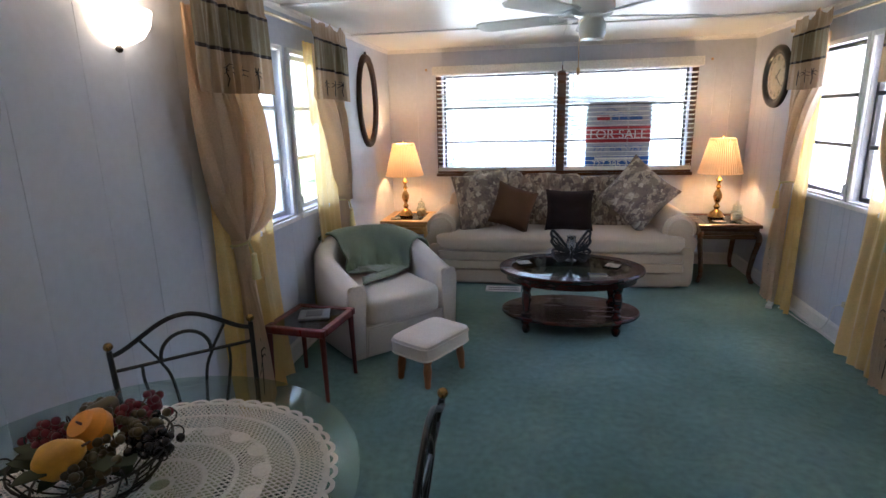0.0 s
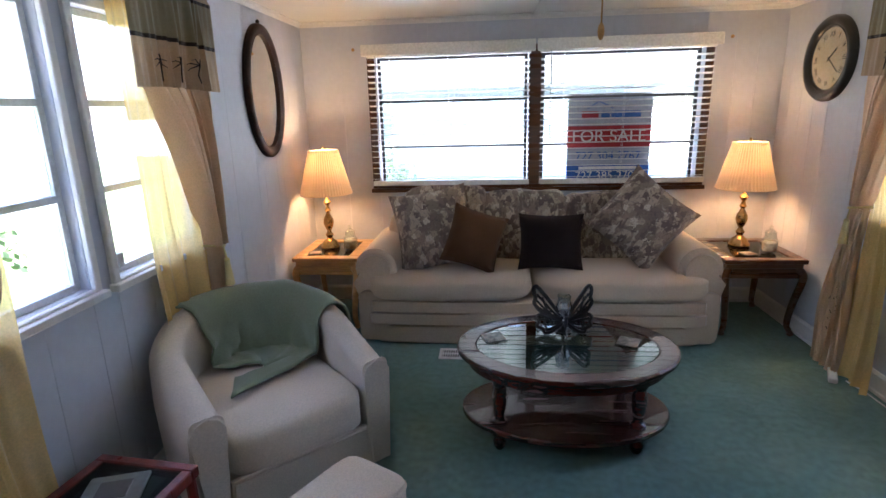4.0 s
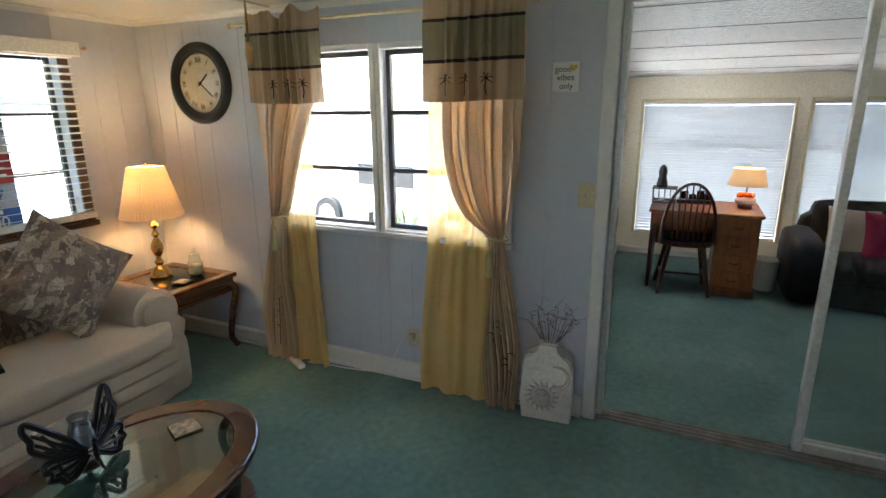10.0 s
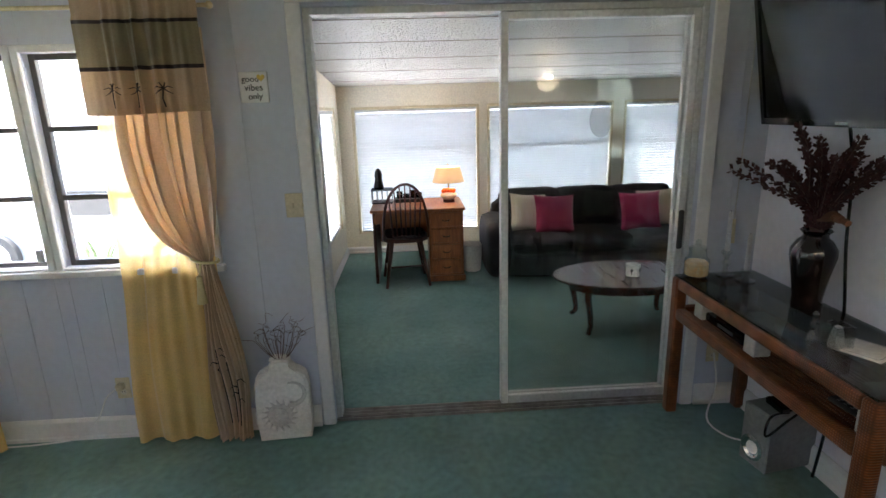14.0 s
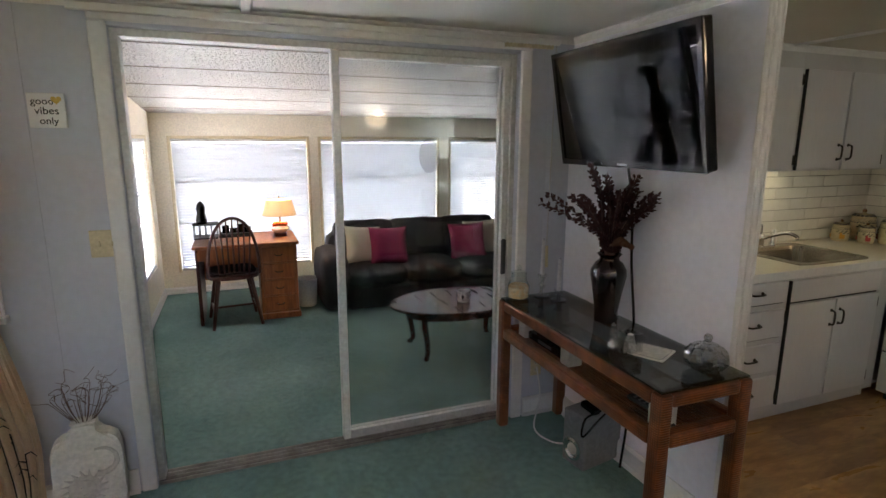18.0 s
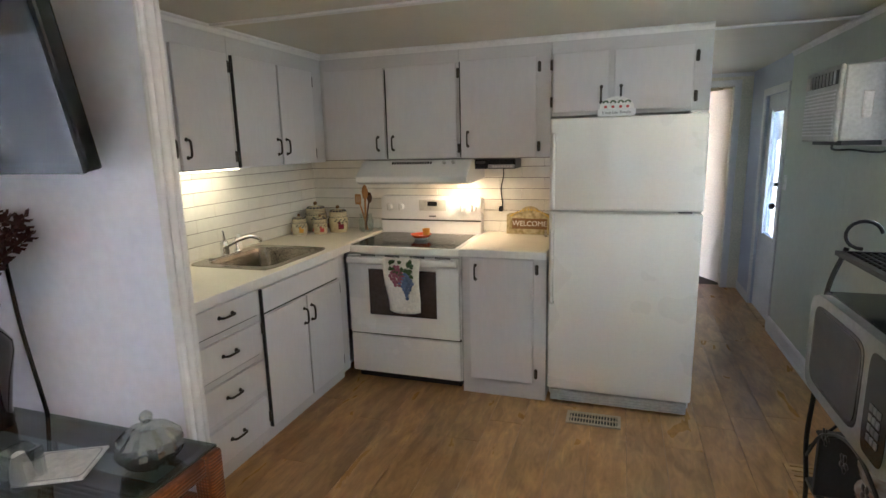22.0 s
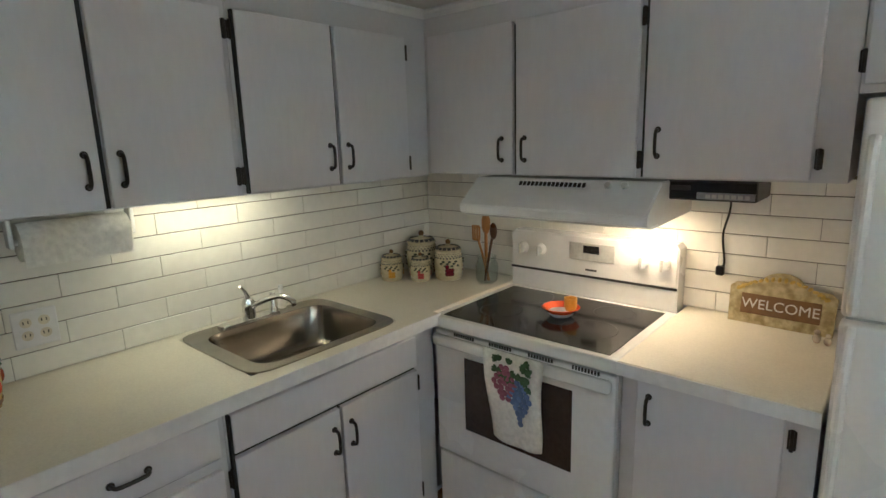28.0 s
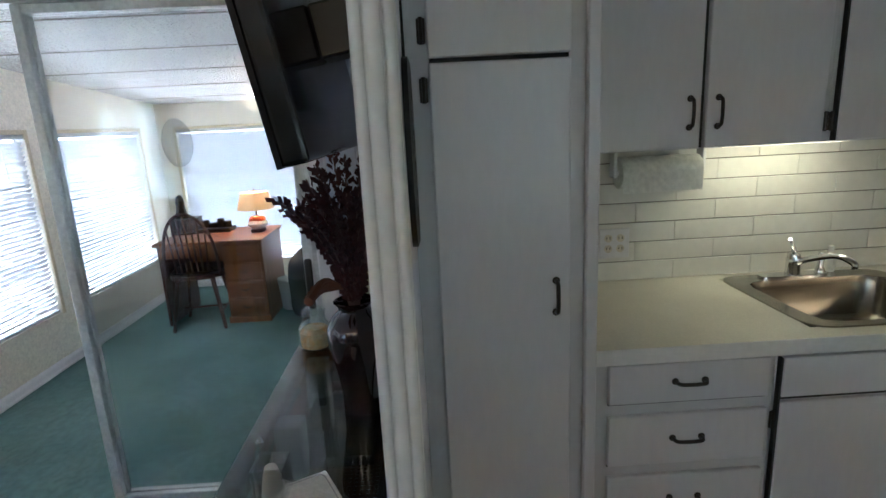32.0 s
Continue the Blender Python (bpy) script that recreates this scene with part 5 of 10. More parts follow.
part("seat_welt", tube(B(), [(x, -0.407, 0.232) for x in (-0.262, -0.13, 0, 0.13, 0.262)], 0.0045, 6), "chair", ac)
bm = B()
slab(bm, oval(0.25, 0.25, 24), 0.0, 0.03)
part("swivel_base", bm, "blackm", ac)
throw = B()
rows = []
for k in range(41):
    u = k / 40
    s0 = 0.215 + 0.425 * u
    inner = 0.46 - 0.20 * max(0.0, u - 0.1) ** 1.2 / 0.88
    outer = 0.30 + 0.05 * math.sin(u * 6)
    col = []
    for j in range(30):
        v = j / 29
        s = s0 - (0.105 * (1 - u) ** 1.4 - 0.02 * u) * max(0.0, (v - 0.5) / 0.5)
        c, nrm = rim_at(s)
        top = rim_top(s)
        fold = 0.011 * math.sin(u * 15 + v * 3.0 + 2 * math.sin(v * 5)) + 0.016 * noise.noise(Vector((u * 5, v * 6, 0.3))) + 0.012 * noise.noise(Vector((u * 11 + v * 4, v * 9, 1.7)))
        if v < 0.30:
            e = 1 - v / 0.30
            o, z = 0.086 + (fold + 0.014) * e, top - 0.055 - e * outer
        elif v < 0.50:
            a = math.pi * (v - 0.30) / 0.20
            o, z = 0.078 * math.cos(a) + 0.006, top - 0.055 + 0.074 * math.sin(a) + 0.3 * abs(fold)
        else:
            e = (v - 0.50) / 0.50
            o, z = -0.078 - (0.022 + abs(fold) * 1.4) * min(1, e * 3) - 0.035 * e * e, top - 0.055 - e * inner
            rest = 0.425 + 0.5 * abs(fold)
            if z < rest:
                o, z = o - (rest - z), rest
        col.append(throw.verts.new(c + nrm * o + Vector((0, 0, z))))
    rows.append(col)
for p, q in zip(rows, rows[1:]):
    for j in range(29):
        throw.faces.new((p[j], q[j], q[j + 1], p[j + 1]))
tob = single("throw_blanket", throw, "throw", "sage-green fleece throw draped over the armchair's back", "blanket", CHAIR)
sol = tob.modifiers.new("thick", "SOLIDIFY")
sol.thickness, sol.offset = 0.010, 1.0

# footstool
fs = thing("footstool", "small cream upholstered footstool on wooden peg legs", "footstool", pose(-0.11, 2.905, 0, 0, 0, -29))
bm = B()
cushion(bm, 0.29, 0.415, 0.112, 7, n=26)
bmesh.ops.translate(bm, vec=(0, 0, 0.164), verts=bm.verts)
part("seat", bm, "chair", fs)
for z in (0.244, 0.178):
    part("piping", tube(B(), [(x, y, z) for x, y in oval(0.1455, 0.208, 40, power=7)] + [(0.1455, 0, z)], 0.0045, 6), "chair", fs)
for x in (-0.085, 0.085):
    for y in (-0.135, 0.135):
        part("leg", lathe(B(), [(0.014, 0), (0.019, 0.010), (0.018, 0.03), (0.026, 0.10), (0.021, 0.135), (0.027, 0.150), (0.027, 0.18)], (0, 0, 0), 14), "leg", fs).matrix_basis = Matrix(((1, 0, -x * 1.3, x * 1.21), (0, 1, -y * 1.2, y * 1.18), (0, 0, 1, 0), (0, 0, 0, 1)))

# small side table with a glass top
st = thing("side_table", "small dark red wooden side table with glass top", "side table", pose(-0.745, 2.69, 0, 0, 0, -6))
bm = B()
for a in ((-0.18, -0.19, 0.18, -0.155), (-0.18, 0.155, 0.18, 0.19), (-0.18, -0.155, -0.145, 0.155), (0.145, -0.155, 0.18, 0.155)):
    box(bm, a[0], a[1], 0.37, a[2], a[3], 0.41, bevel=0.004)
part("top_frame", bm, "redwood", st, smooth=False)
part("glass_top", bx(-0.148, -0.158, 0.398, 0.148, 0.158, 0.404), "glass_dark", st, smooth=False)
for x in (-0.158, 0.158):
    for y in (-0.168, 0.168):
        part("leg", cyl(B(), (x * 1.04, y * 1.04, 0), (x, y, 0.372), 0.011, 0.017, 10), "redwood", st)
mag = thing("framed_tile", "square grey framed tile lying on the side table", "ornament", pose(-0.735, 2.72, 0.405, 0, 0, 18))
part("frame", bx(-0.085, -0.075, 0, 0.085, 0.075, 0.012, bevel=0.003), "slate", mag, smooth=False)
part("inset", bx(-0.045, -0.04, 0.012, 0.045, 0.04, 0.014), "darkgrey", mag, smooth=False)

# oval coffee table
ct = thing("coffee_table", "oval dark cherry coffee table with glass top and shelf", "coffee table", pose(0.725, 3.74, 0))
TZ = 0.445
rim = part("top_rim", ring_slab(B(), oval(0.495, 0.365, 56), oval(0.405, 0.275, 56), TZ - 0.028, TZ), "cherry", ct, sharp=30)
bv = rim.modifiers.new("round", "BEVEL")
bv.width, bv.segments, bv.limit_method = 0.009, 3, "ANGLE"
part("apron", ring_slab(B(), oval(0.445, 0.315, 48), oval(0.425, 0.295, 48), TZ - 0.085, TZ - 0.028), "cherry", ct, sharp=30)
part("glass_top", slab(B(), oval(0.405, 0.275, 56), TZ - 0.012, TZ - 0.005), "glass_green", ct, sharp=30)
sh = part("shelf", slab(B(), oval(0.475, 0.30, 56), 0.105, 0.135), "cherry", ct, sharp=30)
bv = sh.modifiers.new("round", "BEVEL")
bv.width, bv.segments, bv.limit_method = 0.008, 3, "ANGLE"
legp = [(0.016, 0), (0.026, 0.015), (0.030, 0.04), (0.020, 0.06), (0.034, 0.075), (0.034, 0.145), (0.022, 0.155), (0.020, 0.17), (0.030, 0.22), (0.033, 0.27), (0.024, 0.31), (0.032, 0.325), (0.032, 0.36)]
for x in (-0.30, 0.30):
    for y in (-0.155, 0.155):
        part("leg", lathe(B(), legp, (x, y, 0), 18), "cherry", ct)

M["coaster_print"] = mat("coaster_mosaic", (0.10, 0.09, 0.07), 0.3, col2=(0.34, 0.30, 0.24), scale=60, amount=1.0)
# butterfly candle holder
bf = thing("butterfly_candle_holder", "black cast-metal butterfly holding a glass candle cup", "candle holder", pose(0.735, 3.87, TZ - 0.005, 0, 0, 4) @ Matrix.Scale(0.88, 4))


def wing_panel(side):
    """An openwork butterfly wing: rim bars and veins."""
    bm = B()
    up = [(0.01, 0.085), (0.05, 0.15), (0.10, 0.225), (0.132, 0.26), (0.144, 0.235), (0.136, 0.195), (0.142, 0.165), (0.125, 0.135), (0.10, 0.108), (0.06, 0.092), (0.01, 0.08)]
    lo = [(0.012, 0.078), (0.06, 0.088), (0.115, 0.10), (0.137, 0.08), (0.126, 0.055), (0.132, 0.035), (0.105, 0.020), (0.095, 0.002), (0.07, 0.006), (0.045, 0.025), (0.012, 0.06)]
    veins = [[(0.015, 0.075), (0.07, 0.14), (0.128, 0.215)], [(0.02, 0.078), (0.08, 0.12), (0.13, 0.18)], [(0.03, 0.08), (0.08, 0.105), (0.118, 0.14)],
             [(0.015, 0.062), (0.07, 0.07), (0.125, 0.075)], [(0.015, 0.06), (0.07, 0.05), (0.118, 0.042)], [(0.02, 0.056), (0.055, 0.035), (0.09, 0.018)],
             [(0.075, 0.095), (0.085, 0.14), (0.105, 0.20)], [(0.09, 0.09), (0.095, 0.055), (0.085, 0.02)], [(0.055, 0.125), (0.08, 0.12), (0.11, 0.13)]]
    for pts, r in [(up, 0.0115), (lo, 0.0115)] + [(v, 0.0070) for v in veins]:
        tube(bm, [(side * x * 1.10, -0.03 + 0.22 * x + 0.34 * z, 0.008 + z * 0.90) for x, z in [(p.x, p.y) for p in curve_pts([(a, b, 0) for a, b in pts], 5)]], r, 6)
    return bm


for s in (-1, 1):
    part("wing", wing_panel(s), "blackm", bf)
bm = ball(B(), (0, -0.03, 0.07), (0.010, 0.010, 0.045))
ball(bm, (0, -0.034, 0.122), 0.011)
tube(bm, [(0, -0.035, 0.04), (0, -0.055, 0.012), (0, -0.075, 0.004)], 0.008, 8, 0.003)
for s in (-1, 1):
    tube(bm, [(0, -0.034, 0.125), (s * 0.018, -0.045, 0.155)], 0.0015, 5)
part("body", bm, "blackm", bf)
part("cup", lathe(B(), [(0.025, 0.005), (0.04, 0.02), (0.043, 0.09), (0.034, 0.125), (0.039, 0.145), (0.037, 0.145), (0.032, 0.125), (0.040, 0.088), (0.037, 0.022), (0.022, 0.008)], (0, 0.03, 0.062), 24), "cut_glass", bf, "clear glass cup")
part("candle", cyl(B(), (0, 0.03, 0.074), (0, 0.03, 0.145), 0.036, seg=20), "candle", bf, "white wax candle")
part("cup_stem", lathe(B(), [(0.040, 0.006), (0.012, 0.016), (0.009, 0.045), (0.036, 0.062), (0.038, 0.066)], (0, 0.03, 0), 20), "blackm", bf)
part("base_ring", cyl(B(), (0, 0.03, 0), (0, 0.03, 0.006), 0.045, seg=24), "blackm", bf)
for x, y, r in ((0.40, 3.80, 20), (1.01, 3.77, -25)):
    c = thing("coaster", "square marbled stone coaster on the glass top", "coaster", pose(x, y, TZ - 0.005, 0, 0, r), group="coasters")
    part("slab", bx(-0.05, -0.05, 0, 0.05, 0.05, 0.008, bevel=0.003), "glass_green", c, smooth=False)
    part("cork", bx(-0.046, -0.046, 0.008, 0.046, 0.046, 0.0085), "coaster_print", c, smooth=False)

# end tables


def cabriole(x, y, h, mt, th, out):
    sx, sy = (1 if x > 0 else -1) * out, (1 if y > 0 else -1) * out
    pts = curve_pts([(x, y, h), (x + sx * 0.035, y + sy * 0.035, h - 0.06), (x + sx * 0.01, y + sy * 0.01, h * 0.5), (x - sx * 0.004, y - sy * 0.004, h * 0.18), (x + sx * 0.012, y + sy * 0.012, 0.03), (x + sx * 0.03, y + sy * 0.03, 0.006)], 5)
    bm = tube(B(), pts[:-1], 0.027, 10, 0.015)
    ball(bm, (x + sx * 0.016, y + sy * 0.016, 0.014), (0.022, 0.022, 0.014))
    part("leg", bm, mt, th)


def end_table(label, m, w, d, h, mt, glass_mt, out):
    th = thing("end_table", label, "end table", m)
    bm = B()
    t = 0.075
    for a in ((-w / 2, -d / 2, w / 2, -d / 2 + t), (-w / 2, d / 2 - t, w / 2, d / 2), (-w / 2, -d / 2 + t, -w / 2 + t, d / 2 - t), (w / 2 - t, -d / 2 + t, w / 2, d / 2 - t)):
        box(bm, a[0], a[1], h - 0.03, a[2], a[3], h, bevel=0.006, seg=2)
    part("top_frame", bm, mt, th, smooth=False)
    part("glass_inset", bx(-w / 2 + t, -d / 2 + t, h - 0.014, w / 2 - t, d / 2 - t, h - 0.006), glass_mt, th, smooth=False)
    part("inset_panel", bx(-w / 2 + t, -d / 2 + t, h - 0.028, w / 2 - t, d / 2 - t, h - 0.018), mt, th, smooth=False)
    bm = B()
    for k in range(3):
        o = 0.006 * k
        box(bm, -w / 2 + 0.03 - o, -d / 2 + 0.03 - o, h - 0.13 + 0.034 * k, w / 2 - 0.03 + o, d / 2 - 0.03 + o, h - 0.10 + 0.034 * k, bevel=0.004)
    part("apron", bm, mt, th, smooth=False)
    for x in (-w / 2 + 0.05, w / 2 - 0.05):
        for y in (-d / 2 + 0.05, d / 2 - 0.05):
            cabriole(x, y, h - 0.06, mt, th, out)
    return th


end_table("honey-oak end table with reeded apron and glass inset", pose(-0.755, 5.17, 0), 0.46, 0.56, 0.525, "oak", "glass_dark", 1.0)
end_table("dark walnut end table with curved cabriole legs", pose(2.11, 5.15, 0), 0.50, 0.60, 0.525, "walnut", "glass_dark", 1.0)


def table_lamp(m, label, turn):
    th = thing("table_lamp", label, "table lamp", m, group="lit table lamps")
    prof = [(0.068, 0), (0.070, 0.012), (0.060, 0.022), (0.052, 0.045), (0.030, 0.062), (0.018, 0.075), (0.030, 0.095), (0.020, 0.11), (0.014, 0.125), (0.030, 0.155), (0.038, 0.185), (0.034, 0.215), (0.018, 0.245), (0.012, 0.26), (0.024, 0.275), (0.016, 0.29), (0.011, 0.31), (0.022, 0.325), (0.030, 0.34), (0.014, 0.355), (0.009, 0.375), (0.009, 0.41)]
    part("base", lathe(B(), prof, seg=28), "brass", th, sharp=60)
    shade = B()
    n = 108
    rings = []
    for rr, z in ((0.182, 0.400), (0.174, 0.425), (0.104, 0.690), (0.101, 0.705)):
        rings.append([shade.verts.new(((rr + (0.006 if k % 2 else 0)) * math.cos(2 * math.pi * k / n), (rr + (0.006 if k % 2 else 0)) * math.sin(2 * math.pi * k / n), z)) for k in range(n)])
    for a, b in zip(rings, rings[1:]):
        for k in range(n):
            shade.faces.new((a[k], a[(k + 1) % n], b[(k + 1) % n], b[k]))
    cover = part("shade", shade, "shade", th, "pleated cream cloth shade", smooth=False)
    bm = B()
    a0, a1 = -2 * math.pi * 0.55 / n, 2 * math.pi * 0.35 / n
    g = [[bm.verts.new(((rr + 0.0065) * math.cos(a), (rr + 0.0065) * math.sin(a), z)) for a in (a0, a1)] for rr, z in ((0.174, 0.428), (0.104, 0.688))]
    bm.faces.new((g[0][0], g[0][1], g[1][1], g[1][0]))
    first = part("pleat", bm, "shade", cover, smooth=False)
    for k in range(2, n, 2):
        share(first, cover, Matrix.Rotation(2 * math.pi * k / n, 4, "Z"), "pleat")
    for r, z in ((0.183, 0.400), (0.102, 0.704)):
        bm = tube(B(), [(r * math.cos(k * math.pi / 24), r * math.sin(k * math.pi / 24), z) for k in range(49)], 0.004, 6)
        part("shade_trim", bm, "shade", th)
    bm = tube(B(), [(0, 0, 0.41), (0.055, 0, 0.46), (0.06, 0, 0.58), (0, 0, 0.715), (-0.06, 0, 0.58), (-0.055, 0, 0.46), (0, 0, 0.41)], 0.002, 5)
    ball(bm, (0, 0, 0.722), (0.009, 0.009, 0.012))
    part("harp", bm, "brass", th)
    part("light_bulb", ball(B(), (0, 0, 0.52), (0.03, 0.03, 0.042)), M["bulb_glow"], th)
    p = m @ Vector((0, 0, 0.58))
    bulb("lamp_light", p, 1.95, WARM, 0.05)
    return th


table_lamp(pose(-0.80, 5.20, 0.525, 0, 0, 10), "brass table lamp with pleated cream shade, lit, on oak table", 0)
table_lamp(pose(2.10, 5.24, 0.525, 0, 0, 40), "brass table lamp with pleated cream shade, lit, on walnut table", 0)


def shell_jar(m, label, fill, h=0.13, r=0.048, group="glass jars"):
    th = thing("glass_jar", label, "jar", m, group=group)
    part("jar", lathe(B(), [(r * 0.8, 0), (r, 0.012), (r * 1.02, h * 0.6), (r * 0.72, h * 0.8), (r * 0.70, h), (r * 0.66, h), (r * 0.68, h * 0.8), (r * 0.97, h * 0.6), (r * 0.95, 0.014), (r * 0.75, 0.006)], seg=24), "jar", th)
    part("filling", lathe(B(), [(r * 0.74, 0.008), (r * 0.93, 0.016), (r * 0.95, h * 0.5), (r * 0.7, h * 0.6)], seg=20), fill, th)
    lid = part("lid", lathe(B(), [(r * 0.72, h), (r * 0.78, h + 0.006), (r * 0.5, h + 0.016), (0.012, h + 0.022)], seg=20), "jar", th)
    part("lid_knob", ball(B(), (0, 0, h + 0.034), (0.014, 0.014, 0.016)), "jar", lid)
    return th


shell_jar(pose(-0.63, 5.14, 0.525), "small lidded glass jar of shells beside the lamp", "speckle")
shell_jar(pose(2.21, 5.05, 0.525), "small lidded glass jar of shells on the walnut table", "speckle")
for x, y in ((-0.86, 5.02), (2.06, 5.0)):
    c = thing("coaster", "dark square coaster on the end table", "coaster", pose(x, y, 0.525, 0, 0, 15), group="coasters")
    part("slab", bx(-0.045, -0.045, 0, 0.045, 0.045, 0.006, bevel=0.002), "darkgrey", c, smooth=False)
    part("rim", bx(-0.035, -0.035, 0.006, 0.035, 0.035, 0.0065), "speckle", c, smooth=False)

# wall mirror and clock


def oval_frame(bm, a, b, prof, n=64):
    """A picture-frame moulding round an oval in the yz plane, x outward. prof: (inset from the outer line, proud)."""
    rings = []
    for inset, x in prof:
        rings.append([bm.verts.new((x, (a - inset) * math.cos(2 * math.pi * k / n), (b - inset) * math.sin(2 * math.pi * k / n))) for k in range(n)])
    for p, q in zip(rings, rings[1:]):
        for k in range(n):
            bm.faces.new((p[k], p[(k + 1) % n], q[(k + 1) % n], q[k]))
    return bm


def disc(a, b, x, n=64, t=0.004):
    bm = B()
    lo, hi = ([bm.verts.new((xx, a * math.cos(2 * math.pi * k / n), b * math.sin(2 * math.pi * k / n))) for k in range(n)] for xx in (x - t, x))
    bm.faces.new(lo)
    bm.faces.new(hi)
    for k in range(n):
        bm.faces.new((lo[k], lo[(k + 1) % n], hi[(k + 1) % n], hi[k]))
    return bm


mir = thing("oval_mirror", "oval wall mirror in a dark moulded wooden frame", "mirror", pose(WX + PT, 4.775, 1.62))
part("frame", oval_frame(B(), 0.265, 0.395, [(0, 0), (0, 0.022), (0.008, 0.034), (0.036, 0.036), (0.052, 0.024), (0.060, 0.026), (0.070, 0.014), (0.070, 0.006)]), "mirror_frame", mir, sharp=60)
part("mirror_glass", disc(0.20, 0.33, 0.012), "mirror", mir, smooth=False)
part("hook", ball(B(), (0.012, 0, 0.405), 0.012), "bronze", mir)

clk = thing("wall_clock", "round black-framed wall clock with roman numerals", "clock", pose(EX - PT, 5.0, 1.725, 0, 0, 180))
part("frame", oval_frame(B(), 0.245, 0.245, [(0, 0), (0, 0.020), (0.012, 0.036), (0.04, 0.038), (0.055, 0.024), (0.060, 0.028), (0.070, 0.012), (0.070, 0.004)]), "blackm", clk, sharp=60)
part("face", disc(0.178, 0.178, 0.012), "dial", clk, "aged cream dial", smooth=False)
for k, s in enumerate(("XII", "I", "II", "III", "IIII", "V", "VI", "VII", "VIII", "IX", "X", "XI")):
    a = radians(-30 * k)
    lettering(s, 0.042, "black", clk, Matrix.Translation((0.0125, -0.138 * math.sin(a), 0.138 * math.cos(a))) @ Matrix(((0, 0, 1, 0), (1, 0, 0, 0), (0, 1, 0, 0), (0, 0, 0, 1))) @ pose(0, 0, 0, 0, 0, math.degrees(a)), "numeral")
for ang, ln, w in ((50, 0.085, 0.006), (130, 0.125, 0.004)):
    a = radians(ang)
    bm = bx(0.015, -w, -0.02, 0.0165, w, ln, bevel=0.001)
    bmesh.ops.rotate(bm, cent=(0, 0, 0), matrix=Matrix.Rotation(-a, 3, "X"), verts=bm.verts)
    part("clock_hand", bm, "black", clk, smooth=False)
part("glass", disc(0.178, 0.178, 0.021, t=0.002), "glass", clk, smooth=False).visible_shadow = False

# ceiling fan
fan = thing("ceiling_fan", "white five-blade ceiling fan with pull chain", "ceiling fan", pose(FANX, FANY, 0))
part("canopy", lathe(B(), [(0.085, CEIL - 0.06), (0.095, CEIL - 0.03), (0.09, CEIL - 0.001)], seg=28), "white", fan)
part("motor", lathe(B(), [(0.05, CEIL - 0.20), (0.09, CEIL - 0.185), (0.105, CEIL - 0.15), (0.10, CEIL - 0.10), (0.07, CEIL - 0.07), (0.05, CEIL - 0.06)], seg=32), "white", fan)
part("switch_cup", lathe(B(), [(0.012, CEIL - 0.300), (0.055, CEIL - 0.295), (0.066, CEIL - 0.27), (0.066, CEIL - 0.23), (0.05, CEIL - 0.20)], seg=24), "white", fan)
for k in range(5):
    a = 72 * k + FANROT
    bm = B()
    out = [(0.16, -0.045), (0.22, -0.060), (0.58, -0.068), (0.62, -0.045), (0.63, 0.0), (0.62, 0.045), (0.58, 0.068), (0.22, 0.060), (0.16, 0.045)]
    slab(bm, out, -0.003, 0.003)
    bmesh.ops.transform(bm, matrix=pose(0, 0, CEIL - 0.185, 0, 0, a) @ pose(0, 0, 0, 11, 0, 0), verts=bm.verts)
    blade = part("blade", bm, "white", fan, smooth=False)
    bm = B()
    slab(bm, [(0.075, -0.018), (0.14, -0.02), (0.21, -0.04), (0.225, 0), (0.21, 0.04), (0.14, 0.02), (0.075, 0.018)], -0.006, -0.002)
    bmesh.ops.transform(bm, matrix=pose(0, 0, CEIL - 0.184, 0, 0, a) @ pose(0, 0, 0, 11, 0, 0), verts=bm.verts)
    part("blade_iron", bm, "trim", blade, smooth=False)
part("pull_chain", tube(B(), [(-0.05, 0, CEIL - 0.26), (-0.062, 0, CEIL - 0.30), (-0.062, 0, CHAINZ + 0.02)], 0.0022, 6), "brass", fan)
part("chain_knob", ball(B(), (-0.062, 0, CHAINZ), (0.009, 0.009, 0.022)), "oak", fan)

# ---- curtains ----


